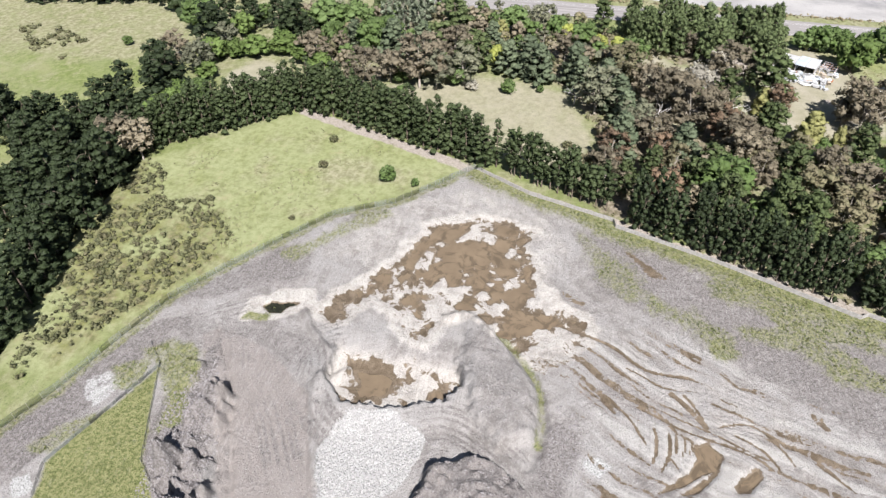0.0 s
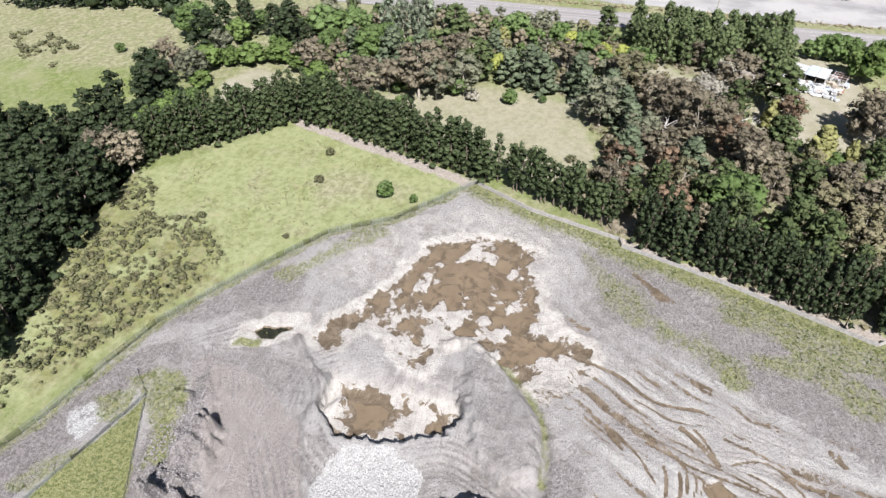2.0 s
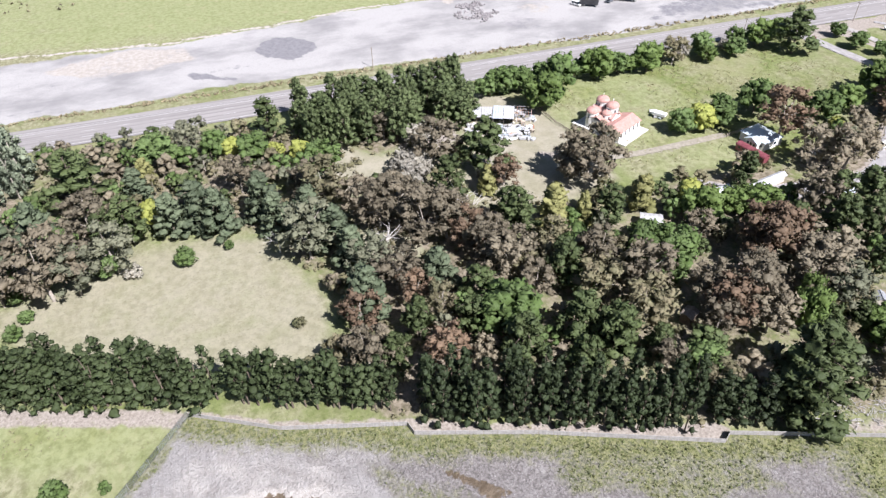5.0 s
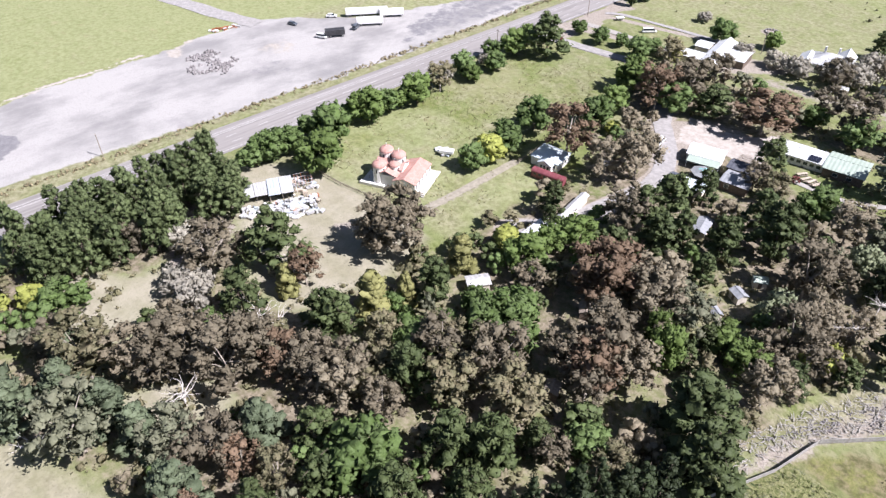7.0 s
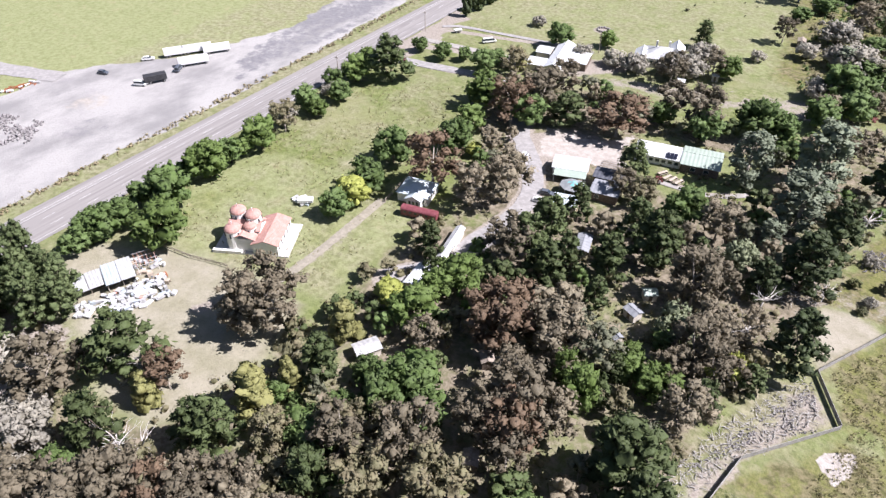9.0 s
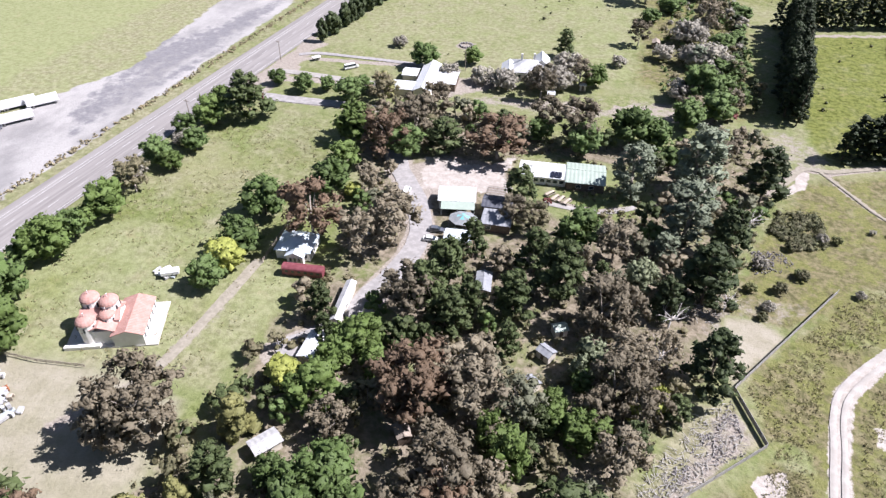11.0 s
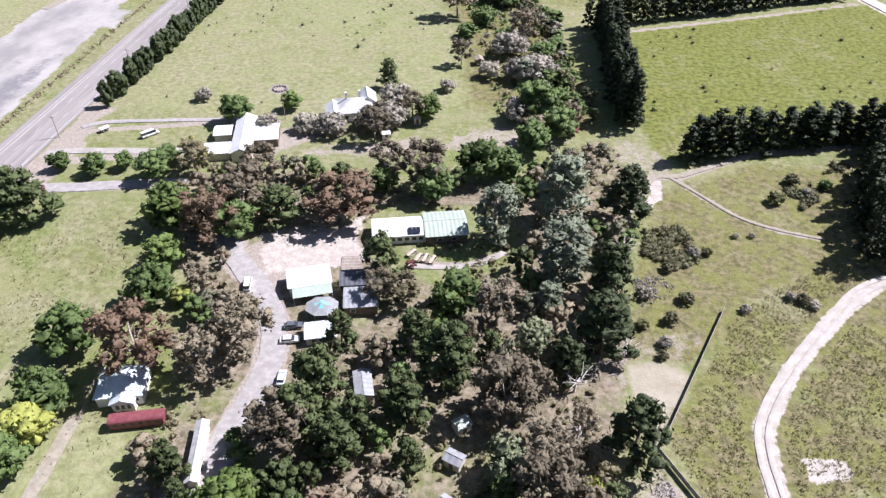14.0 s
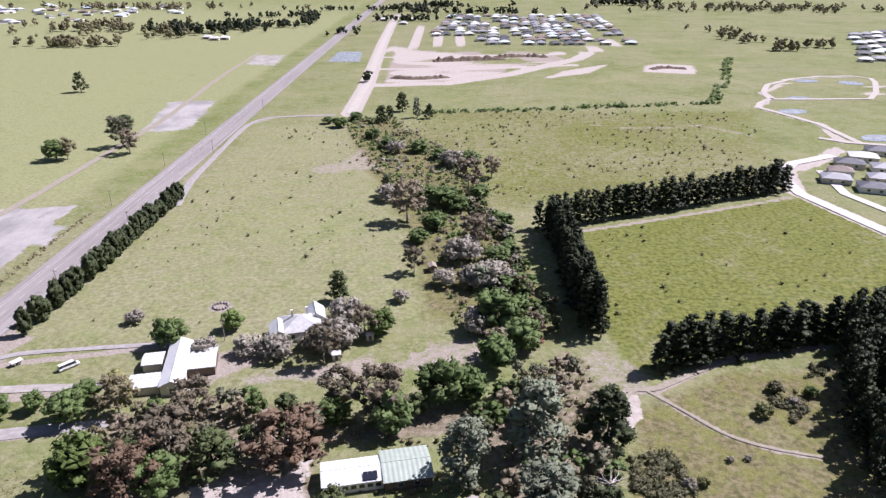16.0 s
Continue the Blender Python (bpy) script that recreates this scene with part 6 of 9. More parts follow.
hedge([(136, 200), (124, 175), (112, 150), (108, 128)], 3.0, 3.6, 18, 2.2, PINE_ROW, 20, material=M_DARKPINE)
hedge([(144, 202), (132, 175), (122, 150), (118, 130)], 3.4, 3.6, 18, 2.2, PINE_ROW, 21, material=M_DARKPINE)
hedge([(-141.5, 202), (-139.5, 280), (-138, 342)], 4.8, 2.9, 9.5, 0.4, "dense egg-shaped dark green tree beside the road", 22, "avenue_tree", "avenue", M_HEDGE, "avenue along the road")


for seed, (style, leaf, what) in enumerate((("small_broad", M_BROAD, "dense green bush in the creek thicket"), ("small_gum", M_OLIVE, "olive green young tree in the creek thicket"), ("small_broad", M_GREY, "grey twiggy bush in the creek thicket"), ("small_broad", M_HEDGE, "dark green bush in the creek thicket"))):
    hedge([(31, 199), (29, 240), (26, 296), (14, 330)], 9.0 if leaf is not M_GREY else 12.0, 3.0, 6.0, 7.0, what, 60 + seed, "thicket_bush", style, leaf, "bushes of the creek thicket")


hedge([(-141, 2), (-139, 60), (-142, 130)], 11.0, 2.8, 4.2, 2.5, "grey-brown twiggy shrub beside the highway", 66, "shrub", "shrub", M_GREY, "grey shrubs")


def grove(poly, spacing, R, h, label, seed, name="pine_tree", style="pine", material=None, group="pines of the wood"):
    r = rng_of(seed)
    xs, ys = [p[0] for p in poly], [p[1] for p in poly]
    for y in np.arange(min(ys), max(ys), spacing):
        for x in np.arange(min(xs), max(xs), spacing):
            px, py = x + r.normal() * spacing * 0.25, y + r.normal() * spacing * 0.25
            if away(poly, np.array([px]), np.array([py]))[0] < -1:
                plant(name, style, material or M_PINE, px, py, R * (0.8 + 0.4 * r.random()), h * (0.85 + 0.3 * r.random()), label, group=group)


hedge([(-108, -348), (-119, -314), (-125, -280)], 4.6, 4.4, 14, 3.0, "dark pine in a row beyond the pasture", 26, "pine_tree", "conifer", M_DARKPINE, "pines of the wood")
grove([(-143, -76), (-122, -76), (-110, -62), (-113, -14), (-142, -8), (-147, -50)], 6.0, 4.6, 15.5, "dark green pine in a dense grove", 31, material=M_GROVE)


OPEN_SPOTS = [(-0.2, 67), (-1.2, 58.4), (-1.7, 48.6), (-11.9, 1.2), (-22.9, 25.6), (-22.5, 75.5), (-9, 135), (-42, 108), (-28, 103), (-75, 70), (-68, 62.6), (-53.6, 57.5), (-53.6, 49), (-48, 93), (-46, 84), (-48, 72), (-47.5, 12.7), (24, 79), (23.5, 66), (-2, 53), (-6, 60), (-37, 98), (-33, 119), (-12, 122), (-52, 40), (-14, 28), (-20, 8)]


def filler(poly, spacing, chance, seed):
    """Small trees in the gaps between the large ones."""
    r = rng_of(seed)
    taken = np.array([o.location[:2] + (o.scale.x,) for o in scene.objects if o.get("category") == "tree"])
    spread = np.array([max(2.0, 5.5 * t[2]) for t in taken])
    clear = [[(-108, -40), (-91, -20), (-89, -10), (-77, 0), (-62, 4), (-58, -8), (-67, -25), (-67, -38), (-83, -48), (-97, -46)], [(-34, 120), (-34, 146), (6, 152), (16, 124), (-8, 110)], [(-118, -74), (-118, -58), (-96, -56), (-96, -72)], PADDOCK, WEST_GLADE, HOUSE_YARD, WEST_CLEARING, GUM_CLEARING, [(-80, -66), (-78, -48), (-52, -30), (-36, -26), (-34, -40), (-56, -54)], [(-68, 120), (-56, 134), (-36, 139), (-2, 146), (2, 118), (-20, 90), (-46, 84), (-60, 106)], [(-84, 60), (-86, 84), (-58, 84), (-56, 56)], [(36, 62), (26, 88), (44, 104), (64, 106)], [(18, 0), (34, 38), (48, 52), (40, 66), (28, 40)],
             [(-132, -44), (-134, -14), (-108, -20), (-98, -46)], [(-56, 30), (-58, 70), (-48, 70), (-46, 30)], [(36, 204), (44, 168), (70, 168), (64, 196)], [(-100, 166), (-100, 198), (-30, 216), (-20, 190), (-60, 170)]]
    xs, ys = [p[0] for p in poly], [p[1] for p in poly]
    kinds = [("small_gum", M_GREYGUM, "young grey-green gum tree"), ("small_broad", M_BROAD, "young green broadleaf tree in the wood"), ("small_gum", M_OLIVE, "young olive gum tree in the wood"), ("small_broad", M_TANGUM, "tan twiggy shrub in the wood"), ("small_broad", M_PINE, "young dark pine in the wood")]
    for y in np.arange(min(ys), max(ys), spacing):
        for x in np.arange(min(xs), max(xs), spacing):
            px, py = x + r.normal() * spacing * 0.3, y + r.normal() * spacing * 0.3
            k, dice, R, h = int(r.integers(5)), r.random(), 2.2 + 1.6 * r.random(), 4.5 + 4.5 * r.random()
            a, b = np.array([px]), np.array([py])
            if dice > chance or away(poly, a, b)[0] > -1.5 or min(away(c, a, b)[0] for c in clear) < 1.5:
                continue
            if min(math.hypot(px - u, py - v + 2.5) for u, v in OPEN_SPOTS) < 7:
                continue
            if (np.hypot(taken[:, 0] - px, taken[:, 1] - py) < spread * 0.8 + 1.2).any():
                continue
            style, leaf, what = kinds[k]
            plant("young_tree" if style != "shrub" else "shrub", style, leaf, px, py, R, h if style != "shrub" else h * 0.6, what + " understorey" if len(what.split()) < 4 else what, "tree" if style != "shrub" else "shrub", "understorey of the wood", 1)


filler(WOOD, 4.5, 0.5, 44)

# ---------------------------------------------------------------- building materials
M_WHITEROOF = surface("white metal roof", (0.58, 0.6, 0.61), (0.68, 0.69, 0.7), 0.5, 0.45, 0.4)
M_GREYROOF = surface("grey metal roof", (0.25, 0.26, 0.28), (0.33, 0.34, 0.355), 0.5, 0.45, 0.4)
M_GREENROOF = surface("pale green metal roof", (0.33, 0.395, 0.335), (0.4, 0.46, 0.4), 0.5, 0.45, 0.4)
M_BLUEROOF = surface("pale blue metal roof", (0.5, 0.57, 0.61), (0.62, 0.68, 0.71), 0.5, 0.45, 0.4)
M_DARKROOF = surface("dark slate roof", (0.07, 0.075, 0.095), (0.125, 0.13, 0.15), 0.6, 0.6, 0.3)
M_TERRACOTTA = surface("terracotta tiles", (0.42, 0.24, 0.2), (0.52, 0.325, 0.285), 0.9, 0.75, 0.2, fine=5.0)
M_REDPAINT = surface("dark red paint", (0.17, 0.045, 0.055), (0.25, 0.085, 0.095), 1.2, 0.5, 0.4)
M_RUST = surface("rusted steel", (0.35, 0.12, 0.06), (0.45, 0.2, 0.1), 1.5, 0.8, 0.2)
M_RENDER = surface("white render", (0.74, 0.72, 0.68), (0.82, 0.8, 0.77), 0.8, 0.85, 0.2)
M_CREAM = surface("cream weatherboard", (0.55, 0.5, 0.42), (0.66, 0.61, 0.53), 1.0, 0.75, 0.2)
M_TIMBER = surface("weathered timber", (0.25, 0.21, 0.17), (0.38, 0.33, 0.28), 2.0, 0.85, 0.15)
M_BROWNWALL = surface("brown timber wall", (0.13, 0.1, 0.08), (0.2, 0.16, 0.13), 1.4, 0.8, 0.2)
M_PALING = surface("grey paling", (0.3, 0.285, 0.27), (0.43, 0.41, 0.39), 1.2, 0.85, 0.15)
M_CONCRETE = surface("concrete", (0.5, 0.48, 0.45), (0.6, 0.58, 0.55), 0.7, 0.85, 0.2)
M_WHITE = surface("white enamel", (0.75, 0.75, 0.74), (0.82, 0.82, 0.81), 1.5, 0.4, 0.5)
M_TEAL = surface("teal canvas", (0.16, 0.42, 0.42), (0.25, 0.52, 0.52), 1.0, 0.8, 0.2)
M_CANVAS = surface("grey-brown canvas", (0.22, 0.24, 0.25), (0.33, 0.33, 0.33), 1.0, 0.8, 0.2)
M_BLACK = surface("black tarpaulin", (0.03, 0.03, 0.033), (0.06, 0.06, 0.065), 1.0, 0.6, 0.3)
M_CARGREY = surface("dark grey car paint", (0.08, 0.09, 0.11), (0.12, 0.13, 0.15), 1.0, 0.3, 0.5)
M_TYRE = surface("tyre rubber", (0.02, 0.02, 0.02), (0.04, 0.04, 0.04), 3.0, 0.8, 0.2)
M_STEEL = surface("bare steel", (0.45, 0.45, 0.46), (0.6, 0.6, 0.6), 2.0, 0.4, 0.5, 0.8)
M_STONE = surface("broken stone", (0.2, 0.185, 0.185), (0.33, 0.31, 0.305), 1.2, 0.9, 0.15)
M_CHALK = surface("white crushed rock", (0.3, 0.293, 0.285), (0.44, 0.43, 0.42), 1.5, 0.9, 0.15)
M_GLASS, _nt, _b = nodes_of("window glass", 0.05, 0.6)
_b.inputs["Base Color"].default_value = (0.03, 0.04, 0.05, 1)
M_SOLAR, _nt, _b = nodes_of("solar panel", 0.12, 0.6)
_b.inputs["Base Color"].default_value = (0.02, 0.022, 0.035, 1)


# ---------------------------------------------------------------- shapes
def box(bm, x0, x1, y0, y1, z0, z1):
    v = [bm.verts.new((x, y, z)) for z in (z0, z1) for x, y in ((x0, y0), (x1, y0), (x1, y1), (x0, y1))]
    for f in ((3, 2, 1, 0), (4, 5, 6, 7), (0, 1, 5, 4), (1, 2, 6, 5), (2, 3, 7, 6), (3, 0, 4, 7)):
        bm.faces.new([v[i] for i in f])


def slab(bm, top, thick):
    """A flat or tilted plate from its top corners."""
    a = [bm.verts.new(p) for p in top]
    b = [bm.verts.new((p[0], p[1], p[2] - thick)) for p in top]
    n = len(a)
    bm.faces.new(a)
    bm.faces.new(b[::-1])
    for i in range(n):
        j = (i + 1) % n
        bm.faces.new((a[i], b[i], b[j], a[j]))


def ribbed(bm, ridge0, ridge1, eave1, eave0, ribs, depth, thick=0.1):
    """A roof sheet with raised ribs from ridge to eave, in one connected piece."""
    top, low, under = [], [], []
    n = ribs * 4
    for k in range(n + 1):
        t = k / n
        z = depth if k % 4 in (1, 2) else 0.0
        a, b = Vector(ridge0).lerp(Vector(ridge1), t), Vector(eave0).lerp(Vector(eave1), t)
        top.append(bm.verts.new(a + Vector((0, 0, z))))
        low.append(bm.verts.new(b + Vector((0, 0, z))))
        under.append((bm.verts.new(a - Vector((0, 0, thick))), bm.verts.new(b - Vector((0, 0, thick)))))
    for k in range(n):
        bm.faces.new((top[k], top[k + 1], low[k + 1], low[k]))
        bm.faces.new((low[k], low[k + 1], under[k + 1][1], under[k][1]))
        bm.faces.new((under[k][1], under[k + 1][1], under[k + 1][0], under[k][0]))
    for k in (0, n):
        bm.faces.new((top[k], low[k], under[k][1], under[k][0]))


def round_post(bm, x, y, z0, z1, r0, r1=None, sides=10):
    r1 = r0 if r1 is None else r1
    a = [bm.verts.new((x + r0 * math.cos(2 * math.pi * i / sides), y + r0 * math.sin(2 * math.pi * i / sides), z0)) for i in range(sides)]
    b = [bm.verts.new((x + r1 * math.cos(2 * math.pi * i / sides), y + r1 * math.sin(2 * math.pi * i / sides), z1)) for i in range(sides)]
    bm.faces.new(a[::-1])
    bm.faces.new(b)
    for i in range(sides):
        j = (i + 1) % sides
        bm.faces.new((a[i], a[j], b[j], b[i]))


def dome(bm, x, y, z, r, h, sides=16, rings=5):
    prev = None
    for k in range(rings):
        t = k / rings * math.pi / 2
        ring = [bm.verts.new((x + r * math.cos(t) * math.cos(2 * math.pi * i / sides), y + r * math.cos(t) * math.sin(2 * math.pi * i / sides), z + h * math.sin(t))) for i in range(sides)]
        if prev:
            for i in range(sides):
                j = (i + 1) % sides
                bm.faces.new((prev[i], prev[j], ring[j], ring[i]))
        else:
            bm.faces.new(ring[::-1])
        prev = ring
    tip = bm.verts.new((x, y, z + h))
    for i in range(sides):
        bm.faces.new((prev[i], prev[(i + 1) % sides], tip))


def anchor(name, x, y, turn, label, category, group="", z=0.0):
    ob = new(name)
    ob.location, ob.rotation_euler.z = (x, y, z), radians(turn)
    return tagged(ob, label, category, group)


def gable_roof(ob, L, W, eave, rise, over, material, mid=0.0):
    """Two sloping plates along x, and the ridge cap."""
    for side in (-1, 1):
        bm = bmesh.new()
        y = side * (W / 2 + over)
        drop = rise * over / (W / 2)
        ribbed(bm, (-L / 2 - over, mid * W, eave + rise + 0.12), (L / 2 + over, mid * W, eave + rise + 0.12), (L / 2 + over, y, eave - drop + 0.12), (-L / 2 - over, y, eave - drop + 0.12), max(3, int(L / 1.1)), 0.05)
        part("roof", bm, material, ob)
    bm = bmesh.new()
    box(bm, -L / 2 - over, L / 2 + over, mid * W - 0.14, mid * W + 0.14, eave + rise + 0.09, eave + rise + 0.19)
    part("ridge_cap", bm, material, ob)


def hip_roof(ob, L, W, eave, rise, over, material):
    l, w, e = L / 2 + over, W / 2 + over, eave + 0.05
    k = max(0.2, l - w)
    a, b = (-k, 0, e + rise), (k, 0, e + rise)
    c = [(-l, -w, e), (l, -w, e), (l, w, e), (-l, w, e)]
    for pts in ([c[0], c[1], b, a], [c[1], c[2], b], [c[2], c[3], a, b], [c[3], c[0], a]):
        bm = bmesh.new()
        slab(bm, pts, 0.1)
        part("roof", bm, material, ob)


def walls(ob, L, W, h, material, thick=0.15, rise=0.0):
    for n, (x0, x1, y0, y1) in enumerate(((-L / 2, L / 2, -W / 2, -W / 2 + thick), (-L / 2, L / 2, W / 2 - thick, W / 2), (-L / 2, -L / 2 + thick, -W / 2 + thick, W / 2 - thick), (L / 2 - thick, L / 2, -W / 2 + thick, W / 2 - thick))):
        bm = bmesh.new()
        box(bm, x0, x1, y0, y1, -0.35, h)
        if rise and n > 1:
            vs = [bm.verts.new((x, y, z)) for x in (x0, x1) for y, z in ((-W / 2, h), (W / 2, h), (0, h + rise))]
            for f in ((0, 2, 1), (3, 4, 5), (0, 3, 5, 2), (1, 2, 5, 4)):
                bm.faces.new([vs[i] for i in f])
        part("wall", bm, material, ob)


def window(ob, L, W, side, along_, z, w, h):
    """A framed pane on one of the four walls: s, n, w or e."""
    bm, bf = bmesh.new(), bmesh.new()
    for m, g, d in ((bm, 0.0, 0.03), (bf, 0.08, 0.02)):
        a0, a1, z0, z1 = along_ - w / 2 - g, along_ + w / 2 + g, z - h / 2 - g, z + h / 2 + g
        if side == "s":
            box(m, a0, a1, -W / 2 - d, -W / 2 + 0.01, z0, z1)
        elif side == "n":
            box(m, a0, a1, W / 2 - 0.01, W / 2 + d, z0, z1)
        elif side == "w":
            box(m, -L / 2 - d, -L / 2 + 0.01, a0, a1, z0, z1)
        else:
            box(m, L / 2 - 0.01, L / 2 + d, a0, a1, z0, z1)
    pane = part("window", bf, M_WHITE, ob, "white window frame")
    part("pane", bm, M_GLASS, pane, "dark glass pane")


def house(name, x, y, turn, L, W, eave, rise, roof, wall, label, category="house", group="", hip=False, over=0.4, windows=(), door=None):
    ob = anchor(name, x, y, turn, label, category, group)
    walls(ob, L, W, eave, wall, rise=0 if hip else rise)
    (hip_roof if hip else gable_roof)(ob, L, W, eave, rise, over, roof)
    for s, a, z, w, h in windows:
        window(ob, L, W, s, a, z, w, h)
    if door is not None:
        bm = bmesh.new()
        box(bm, door - 0.45, door + 0.45, -W / 2 - 0.04, -W / 2 + 0.01, 0, 2.05)
        part("door", bm, M_BROWNWALL, ob)
    return ob


def lean_to(ob, x0, x1, y0, y1, z0, z1, material, posts=True):
    """A sloping roof plate on posts, attached to a house."""
    bm = bmesh.new()
    slab(bm, [(x0, y0, z0), (x1, y0, z0), (x1, y1, z1), (x0, y1, z1)], 0.1)
    part("porch_roof", bm, material, ob)
    if posts:
        for x in (x0 + 0.15, (x0 + x1) / 2, x1 - 0.15):
            bm = bmesh.new()
            round_post(bm, x, y0 + 0.15 if z0 < z1 else y1 - 0.15, 0, min(z0, z1) - 0.08, 0.07)
            part("post", bm, M_WHITE, ob)


# ---------------------------------------------------------------- the domed church
def church():
    ob = anchor("church", -98, 29, -62.5, "white rendered church with terracotta roofs and three domes", "church")
    bm = bmesh.new()
    box(bm, -8.4, 6.4, -12.2, 9.0, -0.2, 0.22)
    part("apron", bm, M_CONCRETE, ob, "pale concrete apron")
    bm = bmesh.new()
    box(bm, 5.2, 6.4, -12.2, -4, 0.22, 0.8)
    part("low_wall", bm, M_RENDER, ob)
    L, W, cy, e, rise = 12.6, 7.0, 2.9, 3.7, 1.3
    for x0, x1, y0, y1 in ((-L / 2, L / 2, cy + W / 2 - 0.2, cy + W / 2), (-L / 2, L / 2, cy - W / 2, cy - W / 2 + 0.2), (-L / 2, -L / 2 + 0.2, cy - W / 2 + 0.2, cy + W / 2 - 0.2), (L / 2 - 0.2, L / 2, cy - W / 2 + 0.2, cy + W / 2 - 0.2)):
        bm = bmesh.new()
        box(bm, x0, x1, y0, y1, 0.2, e)
        if x1 - x0 < 1:
            vs = [bm.verts.new((x, y, z)) for x in (x0, x1) for y, z in ((cy - W / 2, e), (cy + W / 2, e), (cy, e + rise))]
            for f in ((0, 2, 1), (3, 4, 5), (0, 3, 5, 2), (1, 2, 5, 4)):
                bm.faces.new([vs[i] for i in f])
        part("wall", bm, M_RENDER, ob)
    for s in (-1, 1):
        bm = bmesh.new()
        yo = cy + s * (W / 2 + 0.35)
        zo = e - rise * 0.35 / (W / 2) + 0.15
        ribbed(bm, (-L / 2 - 0.3, cy, e + rise + 0.15), (L / 2 + 0.3, cy, e + rise + 0.15), (L / 2 + 0.3, yo, zo), (-L / 2 - 0.3, yo, zo), 26, 0.08, 0.15)
        part("roof", bm, M_TERRACOTTA, ob)
    for i in range(5):
        bm = bmesh.new()
        x = -5 + i * 2.5
        box(bm, x - 0.35, x + 0.35, cy + W / 2 - 0.02, cy + W / 2 + 0.03, 1.4, 3.3)
        w = part("window", bm, M_GLASS, ob, "narrow arched window")
    # cross arms between the domes
    for x0, x1, y0, y1, h in ((-4.4, 5.2, -7.0, -0.2, 4.3), (-3.0, 2.2, -8.4, 0.4, 5.1)):
        bm = bmesh.new()
        box(bm, x0, x1, y0, y1, 0.2, h)
        part("wall", bm, M_RENDER, ob)
        xm, ym = (x0 + x1) / 2, (y0 + y1) / 2
        long_x = x1 - x0 > y1 - y0
        for s in (-1, 1):
            bm = bmesh.new()
            if long_x:
                yo = y0 - 0.3 if s < 0 else y1 + 0.3
                pts = [(x0 - 0.3, ym, h + 1.5), (x1 + 0.3, ym, h + 1.5), (x1 + 0.3, yo, h + 0.05), (x0 - 0.3, yo, h + 0.05)]
                slab(bm, pts if s < 0 else pts[::-1], 0.14)
            else:
                xo = x0 - 0.3 if s < 0 else x1 + 0.3
                pts = [(xm, y0 - 0.3, h + 1.6), (xm, y1 + 0.3, h + 1.6), (xo, y1 + 0.3, h + 0.05), (xo, y0 - 0.3, h + 0.05)]
                slab(bm, pts if s > 0 else pts[::-1], 0.14)
            part("roof", bm, M_TERRACOTTA, ob)
    for x, y, r, top in ((-2.4, -6.6, 2.35, 8.2), (-1.1, -1.9, 2.35, 8.1), (3.5, -6.4, 2.4, 6.4), (1.4, -2.2, 1.9, 6.2)):
        bm = bmesh.new()
        round_post(bm, x, y, 0.2, top, r * 0.88, r * 0.88, 16)
        drum = part("drum", bm, M_RENDER, ob, "white round drum under a dome")
        for k in range(6):
            a = k * math.pi / 3
            bm = bmesh.new()
            cx, cy2 = x + r * 0.87 * math.cos(a), y + r * 0.87 * math.sin(a)
            box(bm, cx - 0.2, cx + 0.2, cy2 - 0.2, cy2 + 0.2, top - 1.9, top - 0.6)
            part("window", bm, M_GLASS, drum, "slot window")
        bm = bmesh.new()
        dome(bm, x, y, top, r * 0.98, r * 0.62)
        d = part("dome", bm, M_TERRACOTTA, ob, "terracotta tiled dome")
        bm = bmesh.new()
        box(bm, x - 0.05, x + 0.05, y - 0.05, y + 0.05, top + r * 0.58, top + r * 0.62 + 0.9)
        box(bm, x - 0.28, x + 0.28, y - 0.04, y + 0.04, top + r * 0.75 + 0.5, top + r * 0.75 + 0.6)
        part("finial", bm, M_WHITE, d)


church()

# ---------------------------------------------------------------- white house among stored goods
M_WORN = surface("grey weathered sheet", (0.36, 0.36, 0.36), (0.52, 0.51, 0.5), 1.2, 0.7, 0.2)
M_BEIGE = surface("stained beige board", (0.4, 0.33, 0.26), (0.55, 0.48, 0.4), 1.0, 0.8, 0.2)


M_OLDROOF = surface("weathered pale sheet", (0.4, 0.405, 0.41), (0.55, 0.555, 0.56), 0.45, 0.55, 0.3)
M_DUSTBLUE = surface("dusty blue-grey sheet", (0.37, 0.42, 0.46), (0.5, 0.545, 0.57), 0.5, 0.55, 0.3)
M_SALMON = surface("faded salmon paint", (0.5, 0.27, 0.22), (0.62, 0.4, 0.34), 1.2, 0.75, 0.2)


